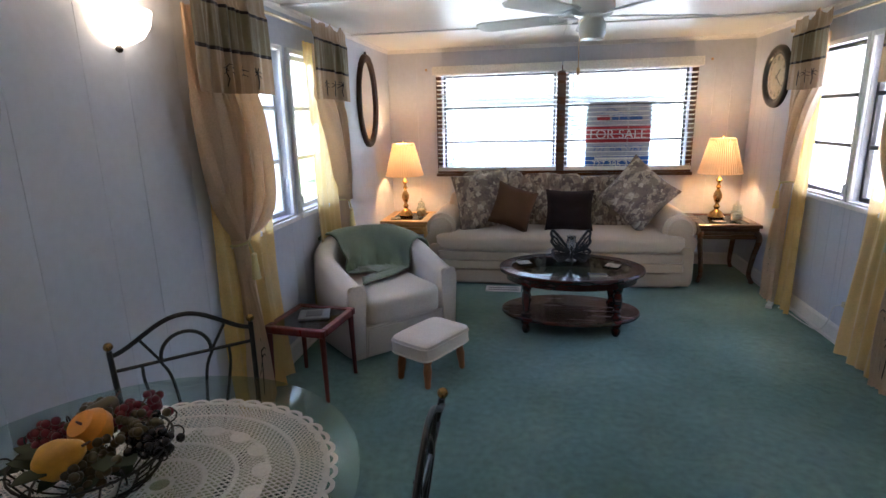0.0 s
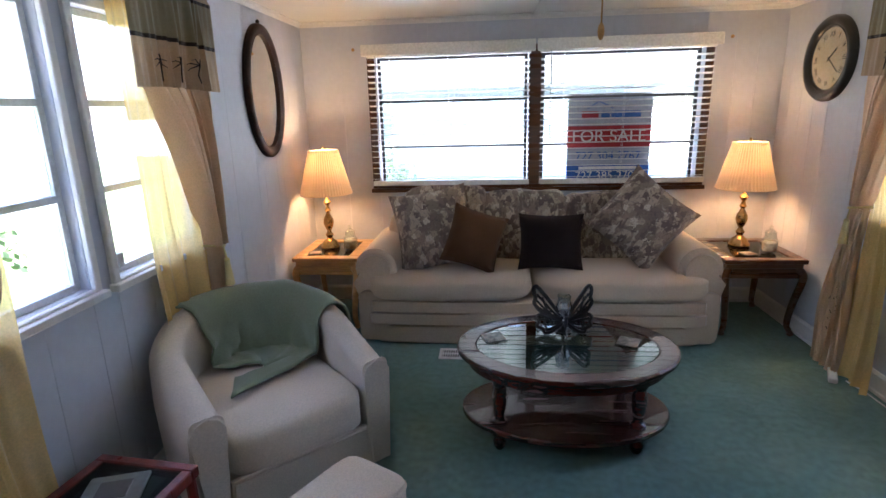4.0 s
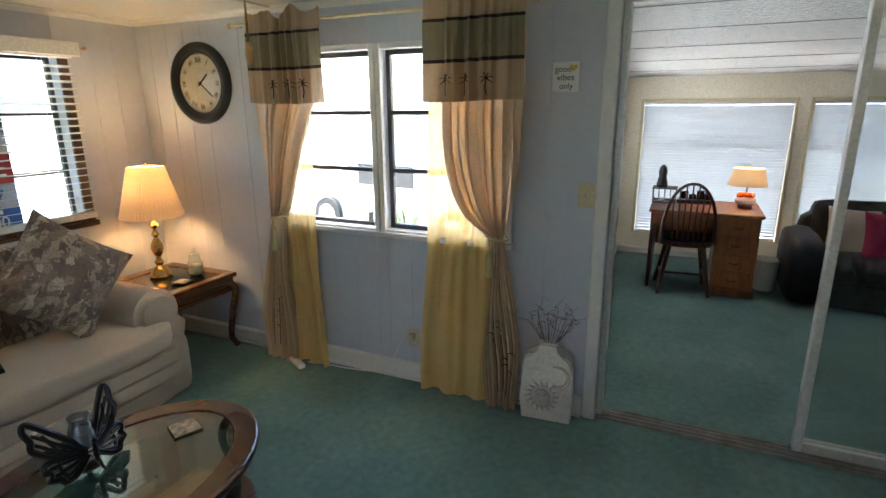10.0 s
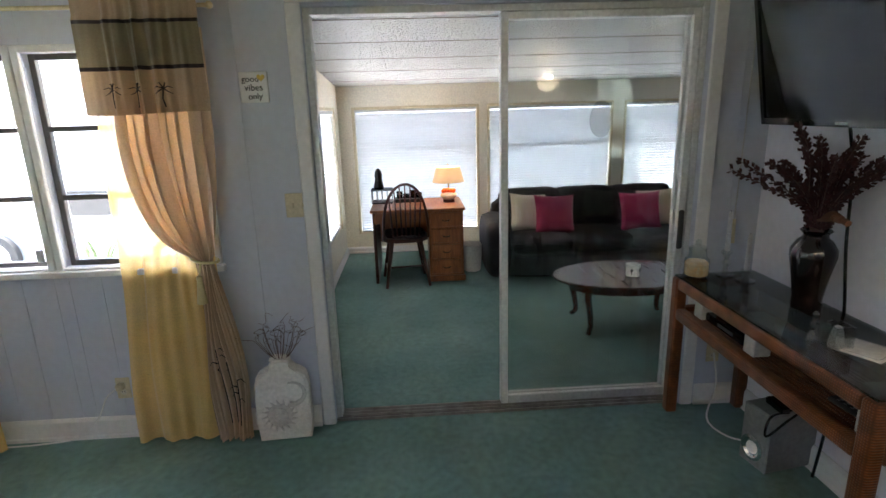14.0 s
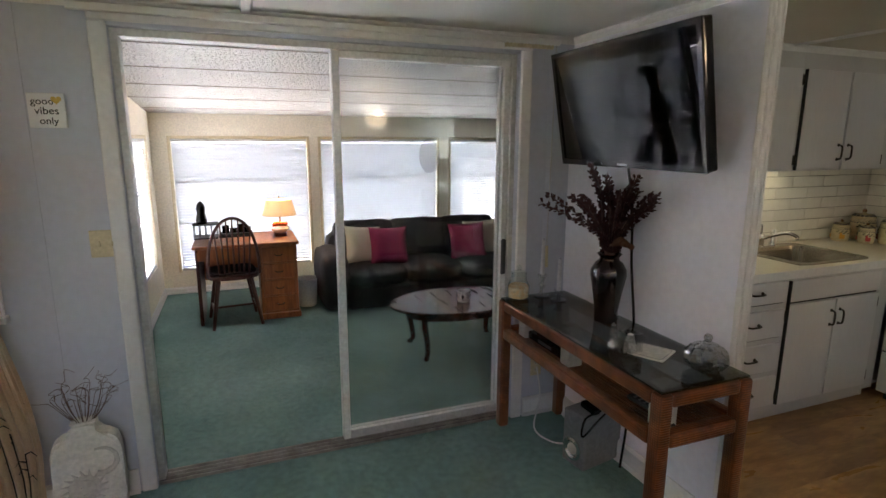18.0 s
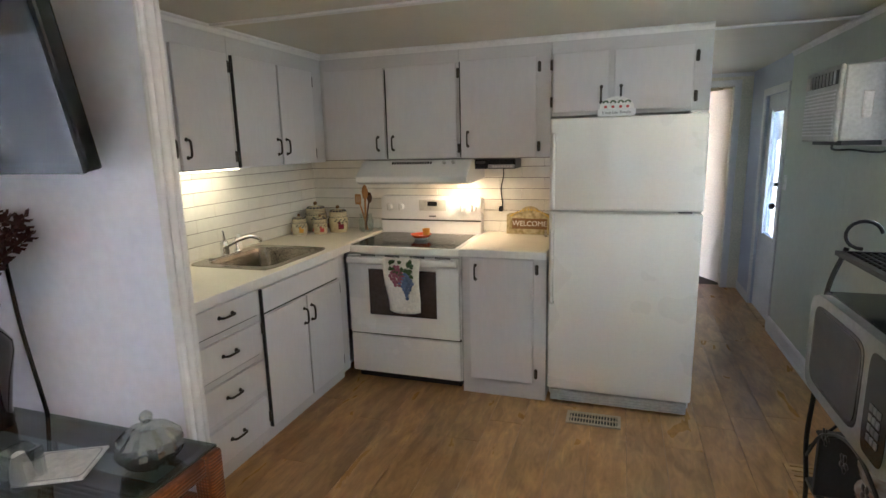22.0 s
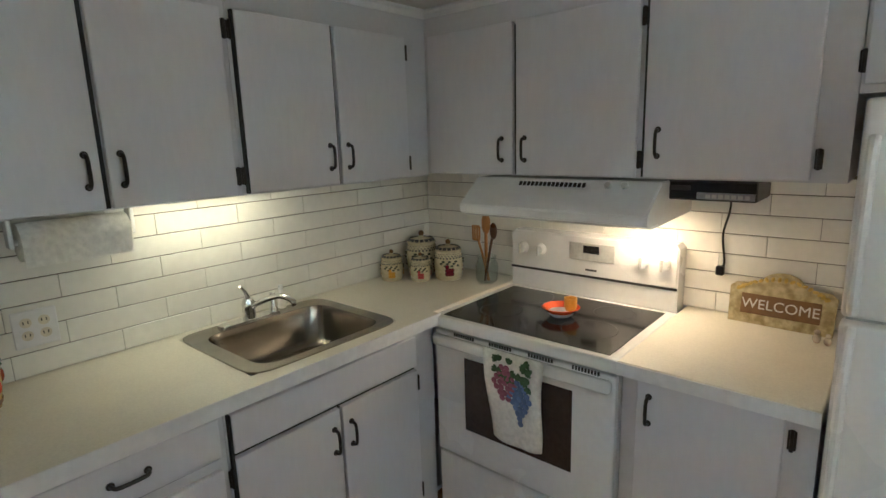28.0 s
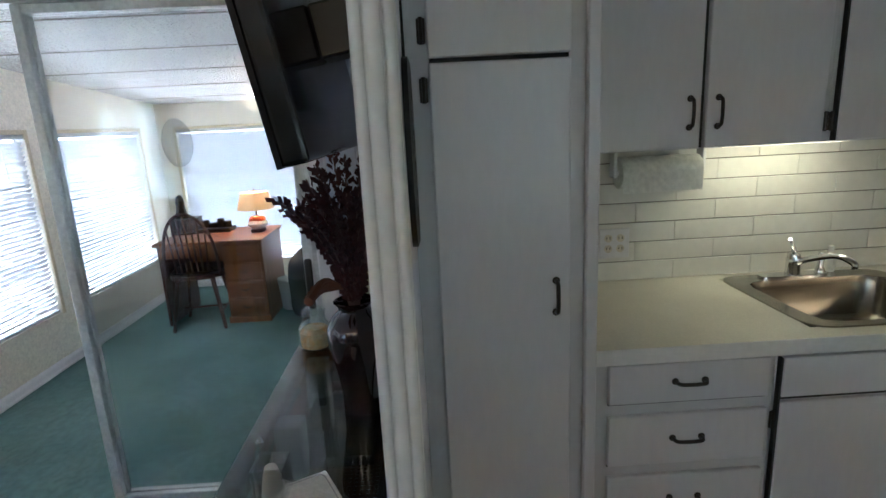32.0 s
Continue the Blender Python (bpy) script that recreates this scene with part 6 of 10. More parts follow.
def curtain(m, side, label, seed, w=0.60, tie=(0.15, 0.95), floor_w=(0.0, 0.24), bow=2.3, sheer_w=0.45, bow_free=None):
    """A tied-back drape in wall coordinates: u along the wall from its tied side, v out of the wall, z up. side: +1 or -1 flips u."""
    th = thing("curtain", label, "curtain", m, group="tied-back drapes")

    def sheet(nm, us, zs, pos, mt, lab="", thick=0.0):
        bm = B()
        g = [[bm.verts.new(pos(u, z)) for u in us] for z in zs]
        for p, q in zip(g, g[1:]):
            for k in range(len(us) - 1):
                bm.faces.new((p[k], p[k + 1], q[k + 1], q[k]))
        return part(nm, bm, mt, th, lab)

    def lin(a, b, n):
        return [a + (b - a) * k / n for k in range(n + 1)]

    def fold(u, f, amp, ph=0.0):
        u += 0.05 * noise.noise(Vector((u * 7.0, seed, 0.3 * ph)))
        return amp * (0.75 + 0.9 * noise.noise(Vector((u * 11.0, seed + 4.0, 0.0)))) * (math.sin(u * f + ph) + 0.35 * math.sin(u * f * 2.3 + 1.7 * ph + seed))
    def pleat(u, f, amp, ph=0.0):
        u += 0.035 * noise.noise(Vector((u * 9.0, seed + 2.0, 0.4 * ph)))
        return amp * (0.8 + 0.8 * noise.noise(Vector((u * 13.0, seed + 4.0, 0.0)))) * (2.0 * abs(math.sin(0.5 * (u * f + ph))) ** 0.8 - 1.1)
    # gathered heading and banded valance
    us = lin(0, w, 120)
    gather = lambda u: 0.30 + 1.05 * math.exp(-((u / w - 0.48 - 0.06 * math.sin(seed)) / 0.24) ** 2)
    top = lambda z: 1.0 + 0.05 * (2.06 - z)
    vpos = lambda u, z: (side * (w / 2 + (u - w / 2) * top(z)), 0.122 + gather(u) * (fold(u, 70, 0.012, seed) + 0.02 * noise.noise(Vector((u * 42, z * 2.5, seed)))) * (0.7 + (2.07 - z) * 1.1) + (0.01 if z < 1.98 else 0), z + 0.012 * math.sin(u * 9 + seed) * (2.0 - z) * (z < 2.0) + ((z - 2.03) * (0.15 + 0.30 * gather(u)) * (math.sin(u * 36 + seed) + 0.6 * noise.noise(Vector((u * 40, seed, 0))) + 0.5 * math.sin(u * 23)) if z > 2.03 else 0))
    sheet("heading_ruffle", us, lin(2.030, 2.072, 4), vpos, "cur_tan", "gathered heading on the rod")
    sheet("valance_top_band", us, lin(1.972, 2.030, 3), vpos, "cur_tan", "tan gathered band")
    sheet("valance_braid", us, lin(1.958, 1.972, 1), vpos, "cur_dark", "dark braid")
    sheet("valance_middle_band", us, lin(1.792, 1.958, 5), vpos, "cur_olive", "olive band")
    sheet("valance_braid", us, lin(1.776, 1.792, 1), vpos, "cur_dark", "dark braid")
    sheet("valance_lower_band", us, lin(1.60, 1.776, 6), vpos, "cur_tan", "tan hem band with palms")
    # palm appliques
    for c in (0.35, 0.56, 0.76):
        bm = B()
        u0 = w * c
        pt = lambda du, z: (side * (u0 + du), vpos(u0 + du, z)[1] + 0.004, z)
        tube(bm, [pt(0.0, 1.625), pt(0.006, 1.66), pt(0.0, 1.70)], 0.003, 5)
        for k in range(6):
            a = radians(-30 + 48 * k)
            tube(bm, [pt(0, 1.70), pt(0.022 * math.cos(a), 1.70 + 0.026 * math.sin(a)), pt(0.040 * math.cos(a), 1.692 + 0.030 * math.sin(a))], 0.0032, 5, 0.001)
        part("palm_motif", bm, "cur_dark", th)
    # main drape, swept to the tie
    tu, tz = tie

    def dpos(s, z):
        if z >= tz:
            t = min(1.0, (z - tz) / (1.64 - tz))
            full = s * w * 0.86
            k = 1 - (1 - t) ** (bow + ((bow_free or bow) - bow) * s ** 1.5)
            sweep = tu + (s - 0.5) * 0.085
            u = sweep + (full - sweep) * k
            belly = math.sin(math.pi * min(1, t * 1.05)) * 0.05 * s
            sag = -0.10 * (s ** 2) * math.sin(math.pi * min(1.0, t * 1.0)) * (1 - t) * 1.6
            depth = 0.082 + max(0.3, min(1.0, (1.80 - z) * 3.5)) * (pleat(s * w, 88, 0.040, seed + 0.5 * math.sin(2.2 * z + seed)) + 0.045 * noise.noise(Vector((s * w * 20, z * 0.7, seed))) + 0.010 * noise.noise(Vector((s * w * 40, z * 2.0, seed)))) + belly * 0.8
            u += (0.3 + 0.7 * k) * 0.017 * math.sin(2 * (s * w * 60 + seed) + 0.8 * math.sin(2.2 * z + seed) + 2.5 * noise.noise(Vector((s * w * 8, z * 0.8, seed + 9))))
            return (side * u, depth, z + sag)
        t = (tz - z) / tz
        lo, hi = floor_w
        u = tu + (s - 0.5) * 0.085 + ((lo + (hi - lo) * s) - tu - (s - 0.5) * 0.085) * min(1, t * 1.5) ** 0.8 + 0.012 * math.sin(z * 7 + s * 5 + seed)
        z += 0.02 * math.sin(s * 11 + seed) * max(0.0, t - 0.6) + 0.012 * max(0.0, t - 0.8)
        return (side * u, 0.082 + 0.018 * math.sin(math.pi * min(1.0, t * 1.1)) + 0.03 * t * t + pleat(s * w, 88, 0.010 + 0.014 * min(1, t * 2), seed) + 0.020 * noise.noise(Vector((s * w * 30, z * 1.5, seed))), z)
    zs = lin(0.012, tz - 0.02, 14) + lin(tz, 1.66, 22) + lin(1.70, 1.94, 4)
    sheet("drape", lin(0, 1, 168), zs, dpos, "cur_main", "taupe satin drape tied to the side")
    bm = B()
    tube(bm, [(side * (tu + 0.058 * math.cos(a)), 0.078 + 0.052 * math.sin(a), tz - 0.01 + 0.012 * math.cos(a)) for a in lin(0, 2 * math.pi, 20)], 0.007, 6)
    tube(bm, [(side * tu, 0.13, tz - 0.01), (side * (tu + 0.01), 0.145, tz - 0.07)], 0.005, 6)
    part("tie_cord", bm, "tassel", th)
    bm = ball(B(), (side * (tu + 0.01), 0.146, tz - 0.08), 0.014)
    cyl(bm, (side * (tu + 0.01), 0.146, tz - 0.20), (side * (tu + 0.01), 0.146, tz - 0.085), 0.024, 0.012, 12)
    part("tassel", bm, "tassel", th)
    # bamboo spray at the hem
    bm = B()
    rng = random.Random(seed)
    for k in range(3):
        s = 0.35 + 0.15 * k
        base = [Vector(dpos(s, z)) + Vector((0, 0.006, 0)) for z in (0.10, 0.22, 0.34 + 0.08 * k)]
        tube(bm, base, 0.0025, 5)
        for j in range(4):
            b0 = base[-1] - Vector((0, 0, 0.035 * j))
            a = rng.uniform(-1, 1)
            tube(bm, [b0, b0 + Vector((0.03 * a, 0.006, 0.012)), b0 + Vector((0.055 * a, 0.006, -0.012))], 0.004, 4, 0.001)
    part("bamboo_motif", bm, "cur_dark", th)
    # sheer behind
    spos = lambda s, z: (side * (0.10 + s * (sheer_w + 0.03 * math.sin(z * 2.2 + seed)) + 0.010 * math.sin(z * 5 + s * 6 + seed)), 0.052 + 0.05 * max(0.0, 0.8 - z) ** 1.5 + fold(s * w, 34, 0.006 + 0.011 * (1.9 - z), seed + 2 + 0.5 * math.sin(2 * z)) + 0.006 * math.sin(s * w * 95 + z * 3 + seed), z)
    sheet("sheer", lin(0, 1, 96), lin(0.015, 1.95, 22), spos, "sheer", "pale yellow translucent sheer")
    return th


toE = Matrix(((0, -1, 0, EX - PT), (1, 0, 0, 0), (0, 0, 1, 0), (0, 0, 0, 1)))
toW = Matrix(((0, 1, 0, WX + PT), (1, 0, 0, 0), (0, 0, 1, 0), (0, 0, 0, 1)))


def onE(y):
    return Matrix.Translation((0, y, 0)) @ toE


def onW(y):
    return Matrix.Translation((0, y, 0)) @ toW


curtain(onE(2.893), 1, "taupe and olive banded drape tied back beside the vase", 1.0, 0.50, (0.13, 0.95), (-0.01, 0.17), 2.3, 0.43)
curtain(onE(4.49), -1, "taupe and olive banded drape tied back near the clock", 2.3, 0.50, (0.085, 0.95), (-0.08, 0.16), 1.0, 0.26)
curtain(onW(2.14), 1, "taupe and olive banded drape tied back by the side table", 3.1, 0.63, (0.235, 0.92), (0.15, 0.36), 2.3, 0.53, 8.0)
curtain(onW(3.98), -1, "taupe and olive banded drape tied back near the mirror", 4.4, 0.60, (0.16, 0.90), (0.02, 0.24), 0.8, 0.48)


def rod(m, y0, y1, label):
    th = thing("curtain_rod", label, "curtain rod", m)
    part("rod", cyl(B(), (y0, 0.07, 2.03), (y1, 0.07, 2.03), 0.009, seg=10), "rod_brass", th)
    for y in (y0, y1):
        part("finial", ball(B(), (y, 0.07, 2.03), 0.016), "rod_brass", th)
        part("bracket", cyl(B(), (y + (0.03 if y == y0 else -0.03), 0, 2.03), (y + (0.03 if y == y0 else -0.03), 0.07, 2.03), 0.005, seg=8), "alu", th)


rod(toE, 2.86, 4.66, "thin metal rod carrying the drapes over the east windows")
rod(toW, 2.10, 4.02, "thin metal rod carrying the drapes over the west windows")

# ---- small wall things ----


def switch_plate(m, label, n=2, mt="almond", outlet=False):
    th = thing("wall_outlet" if outlet else "light_switch", label, "outlet" if outlet else "switch", m)
    w = 0.07 if n == 1 else 0.115
    part("plate", bx(0, -w / 2, -0.057, 0.006, w / 2, 0.057, bevel=0.003), mt, th, smooth=False)
    for k in range(n):
        y = 0 if n == 1 else (-0.023 + 0.046 * k)
        if outlet:
            for z in (-0.02, 0.02):
                sk_ = part("socket", cyl(B(), (0.005, y, z), (0.008, y, z), 0.015, seg=14), "ivory", th)
                for dy in (-0.006, 0.006):
                    part("slot", bx(0.008, y + dy - 0.0014, z - 0.003, 0.0086, y + dy + 0.0014, z + 0.006), "gap", sk_, smooth=False)
        else:
            part("toggle", bx(0.005, y - 0.005, -0.012, 0.018, y + 0.005, 0.012, bevel=0.003), mt, th, smooth=False)
    return th


switch_plate(pose(EX - PT, 2.59, 1.165, 0, 0, 180), "almond double light switch beside the sliding door")
switch_plate(pose(EX - PT, 3.545, 0.27, 0, 0, 180), "almond wall outlet low beside the drape", 1, outlet=True)
switch_plate(pose(EX - PT, 0.50, 0.30, 0, 0, 180), "almond wall outlet beside the console table", 1, outlet=True)
switch_plate(pose(WX + PT, 3.40, 0.28), "almond wall outlet below the west windows", 1, outlet=True)

art = thing("wall_plaque", "small square white plaque with cursive words and gold heart", "plaque", pose(EX - PT, 2.73, 1.70, 0, 0, 180))
part("board", bx(0, -0.062, -0.066, 0.016, 0.062, 0.066, bevel=0.003), "white", art, smooth=False)
face = Matrix(((0, 0, 1, 0), (1, 0, 0, 0), (0, 1, 0, 0), (0, 0, 0, 1)))
for txt, y, z, s in (("good", -0.012, 0.034, 0.037), ("vibes", 0.0, -0.002, 0.040), ("only", 0.004, -0.040, 0.037)):
    lettering(txt, s, "black", art, Matrix.Translation((0.0165, y, z)) @ face @ Matrix.Shear("XZ", 4, (0.0, 0.0)))
bm = B()
slab(bm, [(0.035 + 0.0011 * 16 * math.sin(t) ** 3, 0.040 + 0.0011 * (13 * math.cos(t) - 5 * math.cos(2 * t) - 2 * math.cos(3 * t) - math.cos(4 * t))) for t in [k * math.pi / 16 for k in range(32)]], 0.0162, 0.0185)
bmesh.ops.transform(bm, matrix=face, verts=bm.verts)
part("heart", bm, "gold", art, "gold heart")

vs = thing("plaster_vase", "flat white plaster vase with sun and moon relief", "vase", pose(2.315, 2.735, 0, 0, 0, 184))
bm = B()
prism_y(bm, [(-0.125, 0), (0.125, 0), (0.132, 0.10), (0.128, 0.30), (0.115, 0.345), (0.085, 0.368), (0.045, 0.378), (0.034, 0.395), (0.036, 0.42), (0.046, 0.432), (-0.046, 0.432), (-0.036, 0.42), (-0.034, 0.395), (-0.045, 0.378), (-0.085, 0.368), (-0.115, 0.345), (-0.128, 0.30), (-0.132, 0.10)], -0.045, 0.045, 0.010)
bmesh.ops.rotate(bm, cent=(0, 0, 0), matrix=Matrix.Rotation(radians(90), 3, "Z"), verts=bm.verts)
part("body", bm, "plaster", vs, sharp=50)
for k in range(16):
    a = 2 * math.pi * k / 16
    part("sun_ray", tube(B(), [(0.047, -0.018 + 0.058 * math.cos(a), 0.14 + 0.058 * math.sin(a)), (0.047, -0.018 + 0.088 * math.cos(a + 0.12), 0.14 + 0.088 * math.sin(a + 0.12))], 0.008, 5, 0.002), "plaster_low", vs)
bm = disc(0.062, 0.062, 0.053, 32, 0.012)
ball(bm, (0.052, 0.0, 0.0), (0.012, 0.045, 0.045))
for dy in (-0.016, 0.016):
    ball(bm, (0.063, dy, 0.012), (0.004, 0.008, 0.005))
tube(bm, [(0.062, -0.014, -0.018), (0.064, 0, -0.024), (0.062, 0.014, -0.018)], 0.003, 5)
bmesh.ops.translate(bm, vec=(-0.004, -0.018, 0.14), verts=bm.verts)
part("sun_relief", bm, "plaster_low", vs)
bm = tube(B(), [(0.046, 0.052 + 0.058 * math.cos(a), 0.255 + 0.058 * math.sin(a)) for a in [radians(-110 + 20 * k) for k in range(12)]], 0.015, 8, 0.005)
for dz in (-0.02, 0.02):
    ball(bm, (0.050, 0.108, 0.262 + dz), (0.006, 0.007, 0.005), 8, 5)
part("moon_relief", bm, "plaster_low", vs)
bm = B()
rng = random.Random(5)
for k in range(26):
    a, s = rng.uniform(0, 6.28), rng.uniform(0.04, 0.12)
    p = [Vector((0.01 * math.cos(a), 0.015 * math.sin(a), 0.40)), Vector((s * 0.4 * math.cos(a), s * 0.7 * math.sin(a), 0.48)), Vector((s * 0.6 * math.cos(a), s * math.sin(a), 0.52 + rng.uniform(0, 0.07)))]
    for j in range(3):
        p.append(p[-1] + Vector((rng.uniform(-0.03, 0.03), rng.uniform(-0.045, 0.045), rng.uniform(-0.02, 0.04))))
    tube(bm, curve_pts(p, 4), 0.0017, 4, 0.0008)
tagged(part("twig_spray", bm, "twig", vs, "curly dried twigs"), kind="stuff")

# extension cord along the skirting
pc = thing("extension_lead", "white extension cord along the skirting to the outlet", "cord")
part("cord", tube(B(), curve_pts([(EX - 0.045, 3.56, 0.285), (EX - 0.07, 3.60, 0.25), (EX - 0.055, 3.67, 0.13), (EX - 0.05, 3.78, 0.03), (EX - 0.06, 3.98, 0.008), (EX - 0.07, 4.15, 0.008), (EX - 0.10, 4.26, 0.014)], 6), 0.004, 6), "white", pc)
part("plug", bx(EX - 0.048, 3.53, 0.270, EX - 0.013, 3.565, 0.305, bevel=0.005), "almond", pc)
ps = thing("power_strip", "short white power strip lying on the carpet", "power strip", pose(EX - 0.13, 4.33, 0, 0, 0, 62))
part("case", bx(-0.09, -0.022, 0, 0.09, 0.022, 0.032, bevel=0.006), "white", ps, smooth=False)
part("switch", bx(0.055, -0.008, 0.032, 0.075, 0.008, 0.036), "paint_red", ps, smooth=False)


def floor_vent(m, w, d, label, mt="trim", bars=16, group="floor vents"):
    th = thing("floor_vent", label, "vent", m, group=group)
    part("frame", ring_slab(B(), [(-w / 2, -d / 2), (w / 2, -d / 2), (w / 2, d / 2), (-w / 2, d / 2)], [(-w / 2 + 0.018, -d / 2 + 0.018), (w / 2 - 0.018, -d / 2 + 0.018), (w / 2 - 0.018, d / 2 - 0.018), (-w / 2 + 0.018, d / 2 - 0.018)], 0.0, 0.008), mt, th, smooth=False)
    part("well", bx(-w / 2 + 0.018, -d / 2 + 0.018, 0.0005, w / 2 - 0.018, d / 2 - 0.018, 0.002), "gap", th, smooth=False)
    for k in range(bars):
        x = -w / 2 + 0.018 + (w - 0.036) * (k + 0.5) / bars
        part("bar", bx(x - 0.003, -d / 2 + 0.018, 0.002, x + 0.003, d / 2 - 0.018, 0.007), mt, th, smooth=False)
    part("crossbar", bx(-w / 2 + 0.018, -0.005, 0.003, w / 2 - 0.018, 0.005, 0.0078), mt, th, smooth=False)


floor_vent(pose(0.21, 4.53, 0.001), 0.30, 0.14, "white metal floor register in front of the sofa", bars=18)

# sale sign hung in the picture window, seen from inside
sg = thing("sale_sign", "red, white and blue sale sign hung inside the window pane", "sign", pose(1.245, NY + 0.02, 0.945))
part("board", bx(-0.30, 0, 0, 0.30, 0.004, 0.60), "sign_grey", sg, smooth=False)
part("red_band", bx(-0.30, -0.003, 0.245, 0.30, -0.0003, 0.40), "sign_red", sg, smooth=False)
part("blue_band", bx(-0.30, -0.003, 0.0, 0.30, -0.0003, 0.115), "sign_blue", sg, smooth=False)
up = pose(0, 0, 0, 90, 0, 0)
lettering("FOR SALE", 0.125, "blind", sg, Matrix.Translation((0, -0.005, 0.322)) @ up)
lettering("727 304 2767", 0.085, "sign_blue", sg, Matrix.Translation((0, -0.003, 0.18)) @ up)
lettering("727 385 2700", 0.085, "blind", sg, Matrix.Translation((0, -0.005, 0.035)) @ up)
part("roof_mark", tube(B(), [(-0.16, -0.004, 0.525), (-0.08, -0.004, 0.575), (0.02, -0.004, 0.525)], 0.004, 5), "sign_blue", sg)
for k, (x0, x1, mt) in enumerate(((-0.20, -0.08, "sign_red"), (-0.06, 0.0, "sign_blue"), (0.01, 0.22, "sign_blue"))):
    part("name_bar", bx(x0, -0.003, 0.455, x1, -0.0005, 0.505), mt, sg, smooth=False)
part("name_bar", bx(-0.21, -0.005, 0.082, 0.21, -0.0032, 0.105), "blind", sg, smooth=False)

# ---- kitchen ----
UPZ0, UPZ1 = 1.425, 2.0


def pull(parent, m, w=0.085, mt="bronze", name="handle"):
    """A bent bail pull; w long along local z, standing off along local x."""
    bm = tube(B(), curve_pts([(0, 0, -w / 2), (0.020, 0, -w / 2 + 0.004), (0.026, 0, -w / 4), (0.026, 0, w / 4), (0.020, 0, w / 2 - 0.004), (0, 0, w / 2)], 4), 0.0055, 8)
    for z in (-w / 2, w / 2):
        cyl(bm, (0, 0, z), (0.003, 0, z), 0.010, seg=10)
    bmesh.ops.transform(bm, matrix=m, verts=bm.verts)
    return part(name, bm, mt, parent)


def hinge(parent, m):
    bm = bx(0, -0.010, -0.028, 0.004, 0.010, 0.028, bevel=0.003)
    cyl(bm, (0.005, 0, -0.03), (0.005, 0, 0.03), 0.005, seg=8)
    bmesh.ops.transform(bm, matrix=m, verts=bm.verts)
    return part("hinge", bm, "bronze", parent)


FE = pose(0, 0, 0, 0, 0, 180)
FS = pose(0, 0, 0, 0, 0, 90)


def door_e(unit, y0, y1, z0, z1, x, pull_y=None, pull_z=None, hinge_y=None, name="cabinet_door", flat=False):
    """A slab door on a west-facing cabinet front at x."""
    d = part(name, bx(x - 0.018, y0, z0, x, y1, z1, bevel=0.004, seg=2), "cab", unit, smooth=False)
    if pull_y is not None:
        m = Matrix.Translation((x - 0.018, pull_y, pull_z)) @ FE
        if flat:
            m = m @ pose(0, 0, 0, 90, 0, 0)
        pull(d, m)
    if hinge_y is not None:
        for z in (z0 + 0.06, z1 - 0.06):
            hinge(d, Matrix.Translation((x - 0.002, hinge_y, z)) @ FE)
    return d


def door_s(unit, x0, x1, z0, z1, y, pull_x=None, pull_z=None, hinge_x=None, name="cabinet_door"):
    """A slab door on a north-facing cabinet front at y."""
    d = part(name, bx(x0, y, z0, x1, y + 0.018, z1, bevel=0.004, seg=2), "cab", unit, smooth=False)
    if pull_x is not None:
        pull(d, Matrix.Translation((pull_x, y + 0.018, pull_z)) @ FS)
    if hinge_x is not None:
        for z in (z0 + 0.06, z1 - 0.06):
            hinge(d, Matrix.Translation((hinge_x, y + 0.002, z)) @ FS)
    return d


UL = "pale grey flat-door wall cabinet with bronze pulls"
e1 = thing("wall_cabinet", UL + " over the counter", "cabinet", group="kitchen wall cabinets")
part("body", bx(2.098, -1.008, UPZ0 - 0.004, EX - 0.001, -0.176, CEIL - 0.001), "cabf", e1, smooth=False)
door_e(e1, -0.600, -0.222, UPZ0, UPZ1, 2.098, -0.565, 1.53, -0.208)
door_e(e1, -0.985, -0.618, UPZ0, UPZ1, 2.098, -0.652, 1.53, -0.998)
e2 = thing("wall_cabinet", UL + " beside the corner", "cabinet", group="kitchen wall cabinets")
part("body", bx(2.098, -1.926, UPZ0 - 0.004, EX - 0.001, -1.010, CEIL - 0.001), "cabf", e2, smooth=False)
door_e(e2, -1.402, -1.030, UPZ0, UPZ1, 2.098, -1.365, 1.53, -1.018)
door_e(e2, -1.785, -1.418, UPZ0, UPZ1, 2.098, -1.452, 1.53, -1.800)
SFY = -1.928
s1 = thing("wall_cabinet", UL + " over the stove hood", "cabinet", group="kitchen wall cabinets")
part("body", bx(1.128, SY + 0.001, UPZ0 + 0.006, EX - 0.001, SFY, CEIL - 0.001), "cabf", s1, smooth=False)
door_s(s1, 1.635, 2.070, UPZ0 + 0.01, UPZ1 + 0.012, SFY, 1.685, 1.535, None)
door_s(s1, 1.142, 1.618, UPZ0 + 0.01, UPZ1 + 0.012, SFY, 1.578, 1.535, 1.134)
s2 = thing("wall_cabinet", UL + " beside the refrigerator", "cabinet", group="kitchen wall cabinets")
part("body", bx(0.560, SY + 0.001, UPZ0 + 0.006, 1.126, SFY, CEIL - 0.001), "cabf", s2, smooth=False)
door_s(s2, 0.645, 1.115, UPZ0 + 0.012, UPZ1 + 0.018, SFY, 1.070, 1.55, 0.630)
s3 = thing("wall_cabinet", "short pale grey cabinet over the refrigerator", "cabinet", group="kitchen wall cabinets")
part("body", bx(-0.295, SY + 0.001, 1.668, 0.558, SFY, CEIL - 0.001), "cabf", s3, smooth=False)
door_s(s3, 0.235, 0.600 - 0.05, 1.690, UPZ1 + 0.020, SFY, 0.275, 1.78, 0.556)
